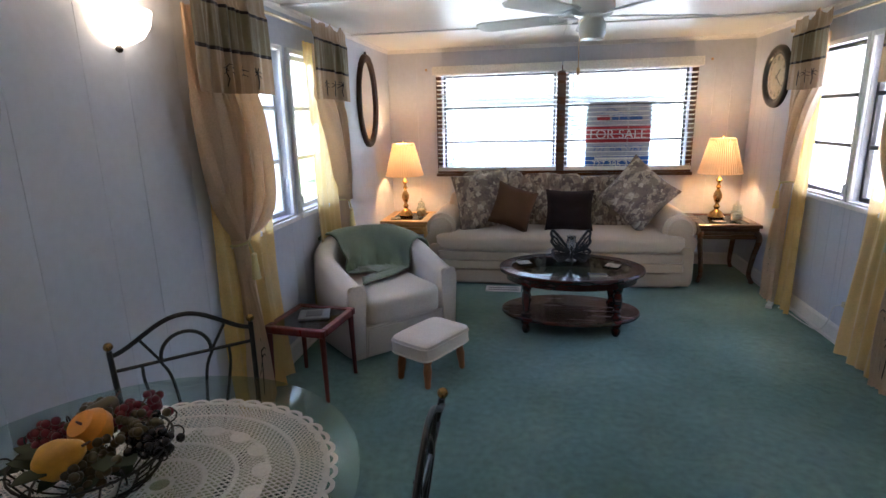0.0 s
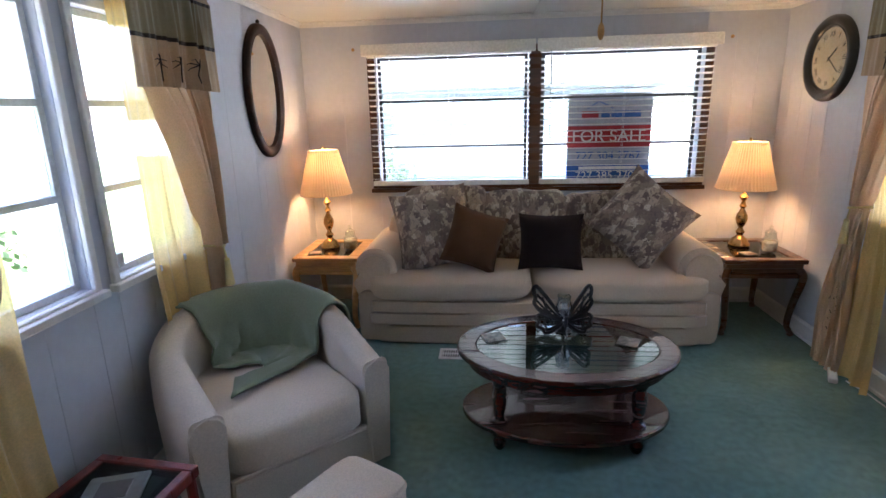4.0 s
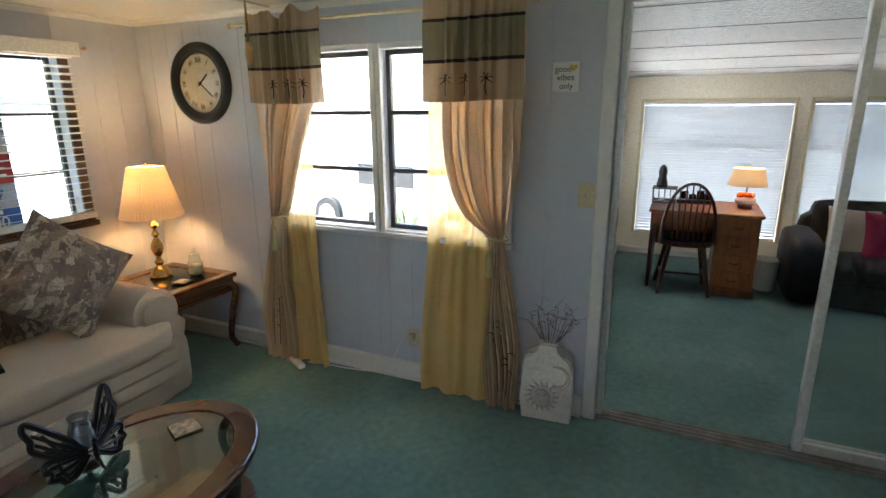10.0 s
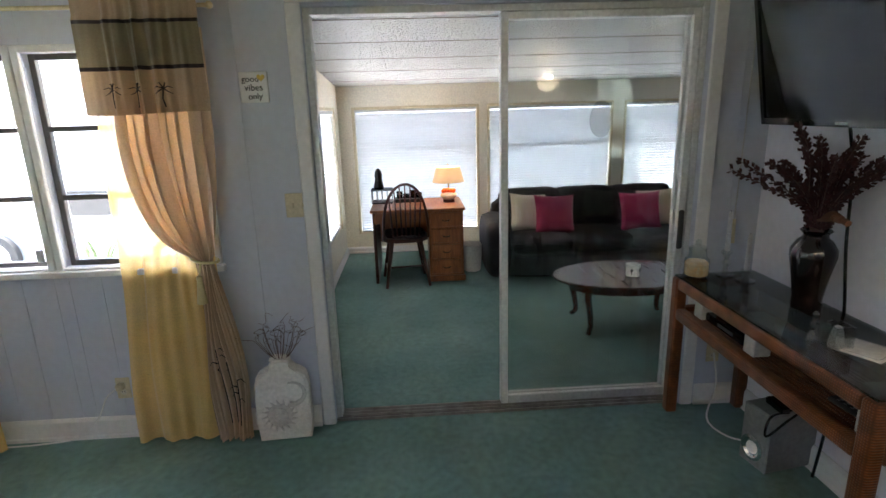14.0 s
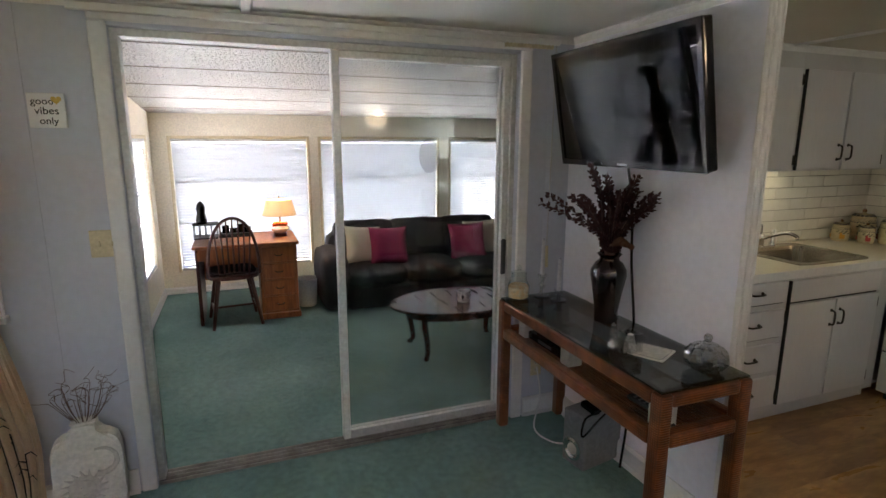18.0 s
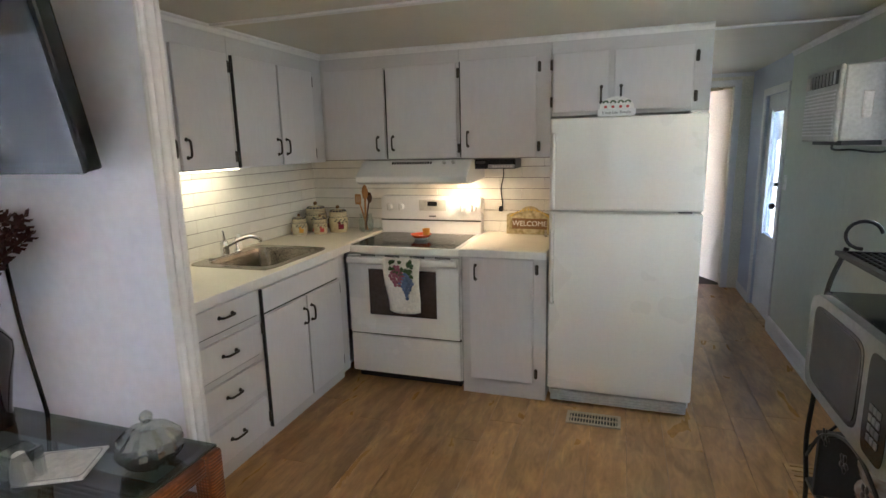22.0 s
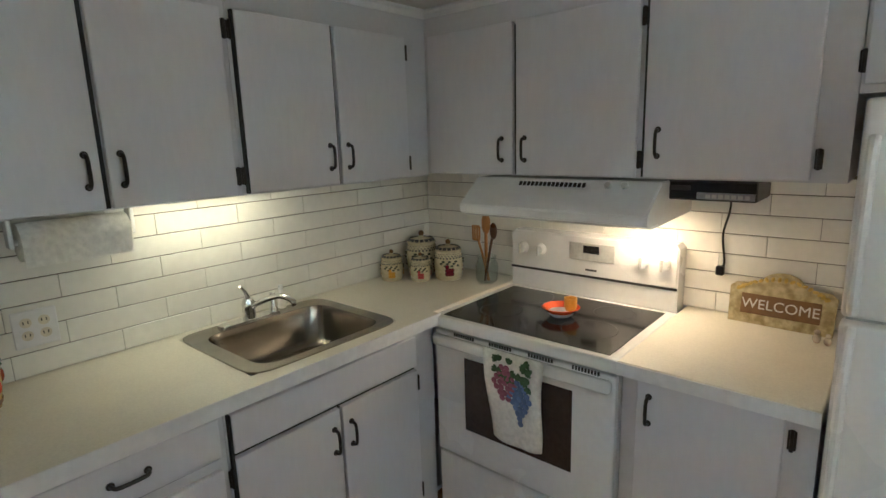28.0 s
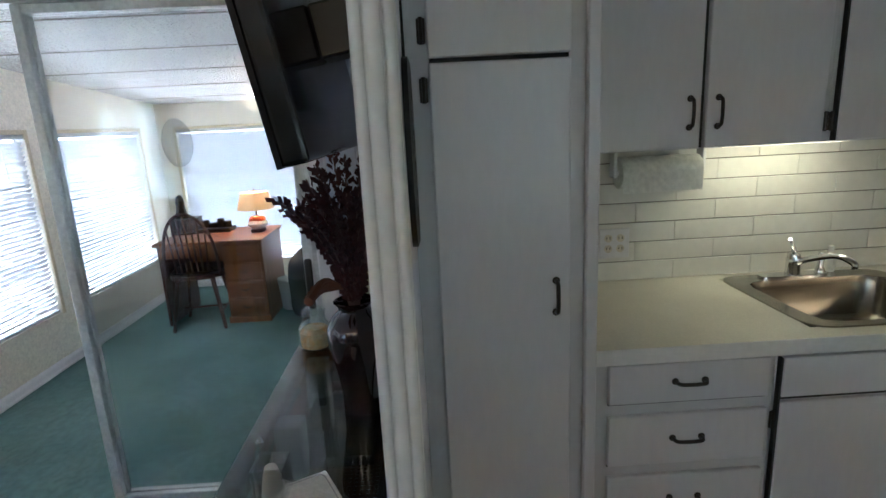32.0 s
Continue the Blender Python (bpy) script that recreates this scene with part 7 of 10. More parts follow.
door_s(s3, -0.205, 0.205, 1.690, UPZ1 + 0.020, SFY, 0.168, 1.78, -0.222)
cove("trim_cove", (2.098, -1.926), (2.098, -0.176), (-1, 0), CEIL)
cove("trim_cove", (-0.295, SFY), (2.10, SFY), (0, 1), CEIL)

BX = 1.818
pan = thing("pantry_cabinet", "tall pale grey painted pantry cabinet beside the counter", "cabinet")
part("body", bx(1.760, -0.172, 0.0, EX - 0.001, TVY0 - 0.001, CEIL - 0.001), "cabf", pan, smooth=False)
door_e(pan, -0.112, 0.222, 0.09, 1.674, 1.760, -0.075, 1.09, 0.236)
door_e(pan, -0.112, 0.222, 1.686, 2.085, 1.760, -0.075, 1.86, 0.236)
part("side_stile", bx(1.735, -0.182, 0.0, 1.760, -0.150, CEIL - 0.002, bevel=0.004), "cab", pan, smooth=False)
b1 = thing("base_cabinet", "pale grey base cabinet with four drawers", "cabinet")
part("body", bx(BX, -0.722, 0.075, EX - 0.001, -0.174, 0.872), "cabf", b1, smooth=False)
part("toe_board", bx(BX + 0.05, -0.722, 0, EX - 0.001, -0.174, 0.075), "cabf", b1, smooth=False)
for z0, z1 in ((0.732, 0.852), (0.534, 0.694), (0.335, 0.497), (0.125, 0.300)):
    door_e(b1, -0.702, -0.240, z0, z1, BX, -0.47, (z0 + z1) / 2 + 0.005, None, "drawer", flat=True)
b2 = thing("base_cabinet", "pale grey sink base cabinet with two doors", "cabinet")
part("body", bx(BX, -1.600, 0.075, BX + 0.03, -0.724, 0.872), "cabf", b2, smooth=False)
part("floor_panel", bx(BX + 0.03, SY + 0.001, 0.075, EX - 0.001, -0.724, 0.095), "cabf", b2, smooth=False)
part("toe_board", bx(BX + 0.05, -1.600, 0, EX - 0.001, -0.724, 0.075), "cabf", b2, smooth=False)
door_e(b2, -1.490, -0.738, 0.724, 0.846, BX, name="false_front")
door_e(b2, -1.112, -0.738, 0.115, 0.708, BX, -1.082, 0.60, -0.728)
door_e(b2, -1.492, -1.122, 0.115, 0.708, BX, -1.155, 0.60, -1.505)
b3 = thing("base_cabinet", "narrow pale grey base cabinet beside the stove", "cabinet")
part("body", bx(0.532, SY + 0.001, 0.0, 1.036, -1.612, 0.872), "cabf", b3, smooth=False)
door_s(b3, 0.605, 0.985, 0.105, 0.862, -1.612, 0.948, 0.775, 0.588)

# near-black strips painting the shadow between the fronts and along their edges
for unit, y, z0, z1, x in ((e1, -0.609, UPZ0, UPZ1, 2.098), (e2, -1.410, UPZ0, UPZ1, 2.098), (b2, -1.117, 0.115, 0.708, BX)):
    part("door_gap", bx(x - 0.002, y - 0.006, z0, x, y + 0.006, z1), "gap", unit, smooth=False)
for unit, y, z0, z1, x in ((e2, -1.0255, UPZ0, UPZ1, 2.098), (b2, -0.7335, 0.115, 0.846, BX)):
    part("door_gap", bx(x - 0.0165, y - 0.0035, z0 + 0.001, x, y + 0.0035, z1 - 0.001), "gap", unit, smooth=False)
part("door_gap", bx(1.1155, SFY, UPZ0 + 0.013, 1.1215, SFY + 0.0165, UPZ1 + 0.016), "gap", s2, smooth=False)
part("door_gap", bx(1.6205, SFY, UPZ0 + 0.012, 1.6325, SFY + 0.002, UPZ1), "gap", s1, smooth=False)
for z in (0.732, 0.534, 0.335, 0.125):
    part("drawer_gap", bx(BX - 0.002, -0.700, z - 0.009, BX, -0.242, z + 0.004), "gap", b1, smooth=False)
part("drawer_gap", bx(BX - 0.002, -1.488, 0.710, BX, -0.740, 0.722), "gap", b2, smooth=False)
part("door_gap", bx(1.758, -0.110, 1.675, 1.760, 0.220, 1.685), "gap", pan, smooth=False)
ctp = thing("countertop", "cream laminate countertop with square front edge", "countertop")
bm = B()
CZ0, CZ1 = 0.873, 0.915
for a in ((1.772, -0.835, EX - 0.001, -0.183), (1.772, -1.600, 1.845, -0.835), (2.338, -1.440, EX - 0.001, -0.835), (1.845, SY + 0.001, EX - 0.001, -1.440), (1.806, SY + 0.001, 1.845, -1.600)):
    box(bm, a[0], a[1], CZ0, a[2], a[3], CZ1)
bmesh.ops.remove_doubles(bm, verts=bm.verts, dist=0.0004)
part("slab", bm, "counter", ctp, smooth=False)
part("front_edge", bx(1.768, -1.602, CZ0 - 0.002, 1.7722, -0.183, CZ1 + 0.001), "trim", ctp, smooth=False)
ct2 = thing("countertop", "short cream laminate countertop beside the refrigerator", "countertop")
part("slab", bx(0.530, SY + 0.001, CZ0, 1.040, -1.572, CZ1, bevel=0.003), "counter", ct2, smooth=False)
part("front_edge", bx(0.530, -1.572, CZ0 - 0.001, 1.040, -1.568, CZ1 - 0.003), "trim", ct2, smooth=False)

sk = thing("sink", "stainless steel single-bowl kitchen sink set in the counter", "sink")
part("rim", ring_slab(B(), oval(0.262, 0.306, 48, (2.090, -1.138), 9), oval(0.205, 0.252, 48, (2.068, -1.138), 7), CZ1 - 0.001, CZ1 + 0.005), "steel", sk, sharp=30)
bm = B()
rings = []
for a, b, z, pw in ((0.205, 0.252, CZ1 + 0.004, 7), (0.198, 0.245, CZ1 - 0.02, 7), (0.188, 0.235, CZ1 - 0.13, 6), (0.165, 0.21, CZ1 - 0.155, 5), (0.03, 0.03, CZ1 - 0.162, 2)):
    rings.append([bm.verts.new((x, y, z)) for x, y in oval(a, b, 48, (2.068, -1.138), pw)])
for p, q in zip(rings, rings[1:]):
    for k in range(48):
        bm.faces.new((p[k], p[(k + 1) % 48], q[(k + 1) % 48], q[k]))
bm.faces.new(rings[-1])
part("bowl", bm, "steel", sk, sharp=60)
part("drain", cyl(B(), (2.068, -1.138, CZ1 - 0.163), (2.068, -1.138, CZ1 - 0.157), 0.038, seg=20), "chrome", sk)
fc = thing("faucet", "chrome single-lever kitchen faucet with side sprayer", "faucet", pose(2.312, -1.10, CZ1 + 0.005))
part("deck_plate", slab(B(), oval(0.028, 0.125, 32, (0, 0), 4), 0, 0.008), "chrome", fc)
part("body", lathe(B(), [(0.026, 0.008), (0.024, 0.05), (0.026, 0.065), (0.020, 0.085), (0.004, 0.092)], seg=20), "chrome", fc)
part("spout", tube(B(), curve_pts([(0, 0, 0.045), (-0.05, -0.02, 0.075), (-0.13, -0.055, 0.105), (-0.185, -0.075, 0.092), (-0.19, -0.077, 0.072)], 6), 0.012, 12, 0.010), "chrome", fc)
part("lever", tube(B(), [(0, 0, 0.09), (-0.015, 0.02, 0.125), (-0.035, 0.045, 0.150)], 0.009, 10, 0.006), "chrome", fc)
part("sprayer", lathe(B(), [(0.018, 0.008), (0.016, 0.02), (0.010, 0.03), (0.013, 0.075), (0.010, 0.085)], (0, -0.105, 0), 16), "chrome", fc)
sdp = thing("soap_bottle", "small clear soap bottle behind the sink", "bottle", pose(2.345, -1.265, CZ1 + 0.004))
part("bottle", lathe(B(), [(0.016, 0), (0.018, 0.01), (0.018, 0.055), (0.008, 0.068), (0.008, 0.078)], seg=16), "frost", sdp)
part("cap", cyl(B(), (0, 0, 0.078), (0, 0, 0.098), 0.010, seg=14), "white", sdp)

# stove
sv = thing("stove", "white electric range with black glass cooktop", "stove")
X0, X1, FY = 1.046, 1.800, -1.628
part("body", bx(X0, SY + 0.02, 0.055, X1, FY, 0.86, bevel=0.003), "white", sv, smooth=False)
part("plinth", bx(X0 + 0.02, SY + 0.05, 0.0, X1 - 0.02, FY - 0.04, 0.055), "gap", sv, smooth=False)
part("cooktop_frame", bx(X0 - 0.002, SY + 0.09, 0.860, X1 + 0.002, FY + 0.042, 0.906, bevel=0.008, seg=2), "white", sv, smooth=False)
gt = part("glass_cooktop", bx(X0 + 0.035, SY + 0.125, 0.9055, X1 - 0.035, FY + 0.012, 0.9085), "black", sv, "black ceramic glass", smooth=False)
for x, y, r in ((1.235, -1.79, 0.10), (1.61, -1.79, 0.085), (1.235, -2.01, 0.08), (1.61, -2.01, 0.10)):
    part("burner_ring", ring_slab(B(), oval(r, r, 40, (x, y)), oval(r - 0.003, r - 0.003, 40, (x, y)), 0.9086, 0.9089), "blackm", gt, smooth=False)
bm = B()
prism_y(bm, [(X0 + 0.005, 0.905), (X1 - 0.005, 0.905), (X1 - 0.005, 1.15), (X1 - 0.02, 1.168), (X0 + 0.02, 1.168), (X0 + 0.005, 1.15)], SY + 0.004, SY + 0.095, 0.006)
bg = part("backguard", bm, "white", sv, smooth=False)
part("backguard_groove", bx(X0 + 0.006, SY + 0.0955, 0.992, X1 - 0.006, SY + 0.0985, 1.002), "gap", bg, smooth=False)
part("clock_panel", bx(1.30, SY + 0.096, 1.065, 1.50, SY + 0.100, 1.140, bevel=0.002), "plastic", bg, smooth=False)
part("clock_display", bx(1.365, SY + 0.1005, 1.098, 1.435, SY + 0.1025, 1.130), "black", bg, smooth=False)
part("badge", bx(1.375, SY + 0.097, 1.022, 1.425, SY + 0.0985, 1.030), "darkgrey", bg, smooth=False)
for x in (1.105, 1.185, 1.640, 1.730):
    kn = part("knob", cyl(B(), (x, SY + 0.095, 1.09), (x, SY + 0.122, 1.09), 0.027, 0.022, 22), "white", bg)
    part("knob_grip", bx(x - 0.005, SY + 0.122, 1.066, x + 0.005, SY + 0.134, 1.114, bevel=0.003), "plastic", kn)
od = part("oven_door", bx(X0 + 0.006, FY, 0.330, X1 - 0.006, FY + 0.034, 0.848, bevel=0.007, seg=2), "white", sv, smooth=False)
part("oven_window", bx(1.195, FY + 0.0345, 0.462, 1.648, FY + 0.0365, 0.762, bevel=0.001), "oven_pane", od, "dark oven glass", smooth=False)
part("door_handle", bx(X0 + 0.012, FY + 0.034, 0.795, X1 - 0.012, FY + 0.066, 0.838, bevel=0.012, seg=3), "white", od)
for k in range(4):
    for j in range(9):
        x = 1.10 + k * 0.165 + j * 0.011
        part("vent_slot", bx(x, FY + 0.0405, 0.843, x + 0.006, FY + 0.044, 0.856), "gap", sv, smooth=False)
part("storage_drawer", bx(X0 + 0.006, FY, 0.062, X1 - 0.006, FY + 0.028, 0.318, bevel=0.007, seg=2), "white", sv, smooth=False)
# dark bar painting the shade between oven door and storage drawer
part("drawer_gap", bx(X0 + 0.003, FY - 0.004, 0.317, X1 - 0.003, FY + 0.010, 0.331), "gap", sv, smooth=False)

# towel with grape picture on the oven handle
tw = thing("dish_towel", "white dish towel printed with grapes hung on the oven", "towel")
bm = B()
g = []
for j in range(19):
    v = j / 18
    row = []
    for k in range(15):
        u = k / 14
        w = 0.250 - 0.045 * v
        x = 1.405 + (u - 0.5) * w + 0.008 * math.sin(v * 5)
        y = FY + 0.070 + 0.006 * math.sin(u * 9 + 0.5) * v - 0.016 * v
        z = 0.848 - v * 0.345 - 0.018 * math.sin(math.pi * u) * v
        if v < 0.06:
            y, z = FY + 0.052 + 0.02 * v / 0.06, 0.842 + 0.006 * math.sin(v / 0.06 * 1.5)
        row.append(bm.verts.new((x, y, z)))
    g.append(row)
for p, q in zip(g, g[1:]):
    for k in range(14):
        bm.faces.new((p[k], p[k + 1], q[k + 1], q[k]))
to = part("cloth", bm, "paper", tw)
so = to.modifiers.new("thick", "SOLIDIFY")
so.thickness = 0.004
rng = random.Random(11)


def towel_y(x, z):
    v = (0.848 - z) / 0.345
    u = 0.5 + (x - 1.405) / (0.25 - 0.045 * v)
    return FY + 0.070 + 0.006 * math.sin(u * 9 + 0.5) * v - 0.016 * v + 0.005


for mt, cx, cz, rows in (("towel_red", 1.440, 0.790, 7), ("grape_blue", 1.380, 0.745, 9)):
    for r in range(rows):
        n = max(1, 5 - abs(r - 3))
        for k in range(n):
            x, z = cx + (k - (n - 1) / 2) * 0.0205 + rng.uniform(-0.003, 0.003), cz - r * 0.0195
            bm = ball(B(), (x, towel_y(x, z), z), (0.0120, 0.003, 0.0120), 8, 6)
            part("printed_grape", bm, mt, tw)
bm = B()
for k in range(22):
    x, z, a = rng.uniform(1.325, 1.475), rng.uniform(0.735, 0.832), rng.uniform(0, 6.28)
    for d in (-0.6, 0, 0.6):
        ball(bm, (x + 0.010 * math.cos(a + d), towel_y(x, z), z + 0.010 * math.sin(a + d)), (0.013, 0.0025, 0.007), 8, 5, Matrix.Rotation(-(a + d), 4, "Y"))
part("printed_leaf_spray", bm, "green", tw)

# hood
hd2 = thing("range_hood", "white range hood with its light on over the stove", "range hood")
bm = B()
prof = [(SY + 0.001, 1.288), (SY + 0.42, 1.275), (SY + 0.47, 1.292), (SY + 0.475, 1.325), (SY + 0.345, 1.425), (SY + 0.001, 1.425)]
lo = [bm.verts.new((X0 - 0.004, y, z)) for y, z in prof]
hi = [bm.verts.new((X1 - 0.005, y, z)) for y, z in prof]
bm.faces.new(lo)
bm.faces.new(list(reversed(hi)))
for k in range(6):
    bm.faces.new((lo[k], lo[(k + 1) % 6], hi[(k + 1) % 6], hi[k]))
bmesh.ops.bevel(bm, geom=list(bm.edges), offset=0.004, segments=2, affect="EDGES")
part("shell", bm, "white", hd2, smooth=False)
tilt = Matrix.Translation((0, SY + 0.410, 1.378)) @ Matrix.Rotation(radians(-37.5), 4, "X")
for k in range(16):
    bm = bx(1.30 + k * 0.0175, -0.002, -0.009, 1.311 + k * 0.0175, 0.003, 0.009)
    part("grille_slot", bm, "gap", hd2, smooth=False).matrix_basis = Matrix.Translation((0, SY + 0.372, 1.4065)) @ Matrix.Rotation(radians(37.5), 4, "X")
for x in (1.155, 1.215):
    bm = cyl(B(), (x, 0, 0), (x, 0.012, 0), 0.011, seg=14)
    part("hood_button", bm, "plastic", hd2).matrix_basis = Matrix.Translation((0, SY + 0.372, 1.4065)) @ Matrix.Rotation(radians(37.5), 4, "X")
part("light_lens", bx(1.09, SY + 0.14, 1.272, 1.24, SY + 0.26, 1.282, bevel=0.003), M["bulb_glow"], hd2, smooth=False)
strip_light("hood_light", (1.095, SY + 0.29, 1.266), 0.036, (1.0, 0.72, 0.40), 0.30, 0.14)

# under-cabinet light
ul = thing("under_cabinet_light", "slim fluorescent light under the wall cabinet, lit", "light")
part("housing", bx(2.215, -1.24, UPZ0 - 0.0085, 2.290, -0.74, UPZ0 - 0.0045, bevel=0.004), "white", ul, smooth=False)
part("tube", cyl(B(), (2.250, -1.21, UPZ0 - 0.0115), (2.250, -0.77, UPZ0 - 0.0115), 0.0035, seg=12), M["tube_glow"] if "tube_glow" in M else "bulb_glow", ul)
strip_light("counter_light", (2.250, -0.99, UPZ0 - 0.018), 0.046, (1.0, 0.92, 0.55), 0.03, 0.44)

# refrigerator
fr = thing("refrigerator", "white top-freezer refrigerator with textured doors", "refrigerator")
F0, F1, FF = -0.258, 0.522, -1.600
part("cabinet", bx(F0 + 0.004, SY + 0.02, 0.03, F1 - 0.004, FF - 0.065, 1.640, bevel=0.006), "fridge", fr, smooth=False)
for z0, z1, nm in ((1.150, 1.645, "freezer_door"), (0.092, 1.138, "fridge_door")):
    d = part(nm, bx(F0, FF - 0.060, z0, F1, FF, z1, bevel=0.012, seg=3), "fridge", fr, sharp=50)
    hz0, hz1 = (1.165, 1.56) if nm == "freezer_door" else (0.62, 1.125)
    bm = tube(B(), curve_pts([(F1 - 0.022, FF - 0.004, hz0), (F1 - 0.022, FF + 0.028, hz0 + 0.04), (F1 - 0.022, FF + 0.034, (hz0 + hz1) / 2), (F1 - 0.022, FF + 0.022, hz1 - 0.04), (F1 - 0.022, FF - 0.004, hz1)], 5), 0.012, 10)
    part("handle", bm, "fridge", d)
part("hinge_cover", bx(F0 + 0.01, FF - 0.06, 1.645, F0 + 0.09, FF - 0.005, 1.660, bevel=0.004), "fridge", fr)
part("badge", bx(F0 + 0.055, FF, 1.142, F0 + 0.12, FF + 0.002, 1.150), "darkgrey", fr, smooth=False)
part("middle_gap", bx(F0 + 0.01, FF - 0.05, 1.136, F1 - 0.01, FF - 0.03, 1.152), "plastic", fr, smooth=False)
bm = bx(F0 + 0.02, FF - 0.05, 0.018, F1 - 0.02, FF - 0.012, 0.080)
for k in range(4):
    box(bm, F0 + 0.02, FF - 0.012, 0.022 + 0.016 * k, F1 - 0.07, FF - 0.004, 0.030 + 0.016 * k)
part("toe_grille", bm, "plastic", fr, smooth=False)
for x in (F0 + 0.05, F1 - 0.05):
    part("foot", cyl(B(), (x, FF - 0.08, 0), (x, FF - 0.08, 0.03), 0.02, seg=12), "darkgrey", fr)
    part("foot", cyl(B(), (x, SY + 0.08, 0), (x, SY + 0.08, 0.03), 0.02, seg=12), "darkgrey", fr)
ks = thing("shelf_sign", "arched white sign with potted herbs on the refrigerator", "sign", pose(0.185, -1.625, 1.645))
bm = B()
slab(bm, [(-0.085, 0.035), (0.085, 0.035)] + [(0.085 * math.cos(radians(a)), 0.045 + 0.055 * math.sin(radians(a))) for a in range(0, 181, 15)], -0.006, 0.006)
bmesh.ops.rotate(bm, cent=(0, 0, 0), matrix=Matrix.Rotation(radians(90), 3, "X"), verts=bm.verts)
part("arch", bm, "blind", ks, smooth=False)
part("block", bx(-0.095, -0.012, 0, 0.095, 0.016, 0.036, bevel=0.002), "white", ks, smooth=False)
turnS = Matrix(((-1, 0, 0, 0), (0, 0, 1, 0), (0, 1, 0, 0), (0, 0, 0, 1)))
lettering("Keep Life Simple", 0.021, "darkgrey", ks, Matrix.Translation((0, 0.0165, 0.018)) @ turnS)
for k, x in enumerate((-0.055, -0.02, 0.018, 0.055)):
    bm = B()
    for j in range(6):
        a = radians(30 + 24 * j)
        ball(bm, (x + 0.013 * math.cos(a), 0.0075, 0.062 + 0.016 * math.sin(a)), (0.006, 0.0015, 0.004), 6, 4)
    part("painted_herb", bm, "green", ks)
    part("painted_pot", bx(x - 0.007, 0.006, 0.042, x + 0.007, 0.0085, 0.054), "paint_red", ks, smooth=False)

# things on the counter


def canister(m, s, label, fruit_mt):
    th = thing("canister", label, "canister", m, group="fruit-painted canisters")
    part("pot", lathe(B(), [(0.050 * s, 0), (0.056 * s, 0.008 * s), (0.060 * s, 0.06 * s), (0.056 * s, 0.105 * s), (0.050 * s, 0.115 * s), (0.047 * s, 0.11 * s)], seg=28), "stoneware", th)
    bm = B()
    n = 26
    for row, z in enumerate((0.094, 0.1005, 0.107)):
        for k in range(n):
            aa = 2 * math.pi * (k + 0.5 * (row % 2)) / n
            box(bm, -0.003 * s, -0.0033 * s, -0.0031 * s, 0.0012 * s, 0.0033 * s, 0.0031 * s, m=Matrix.Rotation(aa, 4, "Z") @ Matrix.Translation(((0.0572 - 0.0022 * row) * s, 0, z * s)))
    part("check_band", bm, "darkgrey", th, smooth=False)
    for spin in (2.35, 0.2, 4.4):
        for k in range(7):
            a = spin + 0.17 * ((k % 3) - 1)
            bm = ball(B(), (0.0575 * s * math.cos(a), 0.0575 * s * math.sin(a), (0.030 + 0.015 * (k // 3)) * s), (0.0095 * s, 0.0095 * s, 0.0095 * s), 8, 6)
            part("painted_fruit", bm, fruit_mt, th)
        bm = B()
        for k in range(9):
            a = spin + 0.15 * (k - 4)
            ball(bm, (0.0590 * s * math.cos(a), 0.0590 * s * math.sin(a), (0.072 + 0.010 * math.sin(k * 2.1)) * s), (0.007 * s, 0.007 * s, 0.004 * s), 8, 5)
        part("painted_leaf", bm, "leaf_dark", th)
    lid = part("lid", lathe(B(), [(0.053 * s, 0.112 * s), (0.056 * s, 0.120 * s), (0.045 * s, 0.132 * s), (0.010 * s, 0.140 * s), (0.008 * s, 0.146 * s)], seg=28), "stoneware", th)
    bm = B()
    for k in range(16):
        a = 2 * math.pi * k / 16
        box(bm, -0.006 * s, -0.007 * s, -0.0012 * s, 0.006 * s, 0.007 * s, 0.0014 * s, m=Matrix.Rotation(a, 4, "Z") @ Matrix.Translation((0.047 * s, 0, 0.130 * s)) @ Matrix.Rotation(0.85, 4, "Y"))
    tagged(part("lid_check_band", bm, "darkgrey", lid, smooth=False), kind="stuff")
    part("lid_knob", ball(B(), (0, 0, 0.153 * s), 0.011 * s), "brown_sign", lid)


canister(pose(2.300, -1.855, CZ1), 0.92, "small ceramic canister painted with lemons", "yellow")
canister(pose(2.285, -2.055, CZ1), 1.32, "tall ceramic canister painted with fruit in the corner", "grape_red")
canister(pose(2.175, -1.925, CZ1), 0.84, "smallest ceramic canister painted with cherries", "paint_red")
canister(pose(2.090, -2.035, CZ1), 1.18, "medium ceramic canister painted with grapes", "grape_red")
uj = thing("utensil_jar", "clear glass jar of orange and dark wooden spoons", "jar", pose(1.885, -2.07, CZ1))
part("jar", lathe(B(), [(0.040, 0), (0.052, 0.02), (0.055, 0.08), (0.042, 0.115), (0.047, 0.13), (0.044, 0.13), (0.039, 0.115), (0.051, 0.08), (0.048, 0.022), (0.036, 0.006)], seg=24), "jar", uj)
bm = tube(B(), [(-0.012, 0.0, 0.012), (0.022, 0.012, 0.16), (0.038, 0.016, 0.215)], 0.006, 8)
for dx in (-0.019, -0.0065, 0.0065, 0.019):
    box(bm, 0.046 + dx - 0.0048, 0.013, 0.205, 0.046 + dx + 0.0048, 0.020, 0.268, bevel=0.002)
box(bm, 0.024, 0.0128, 0.198, 0.068, 0.0202, 0.212, bevel=0.003)
box(bm, 0.024, 0.0128, 0.260, 0.068, 0.0202, 0.272, bevel=0.003)
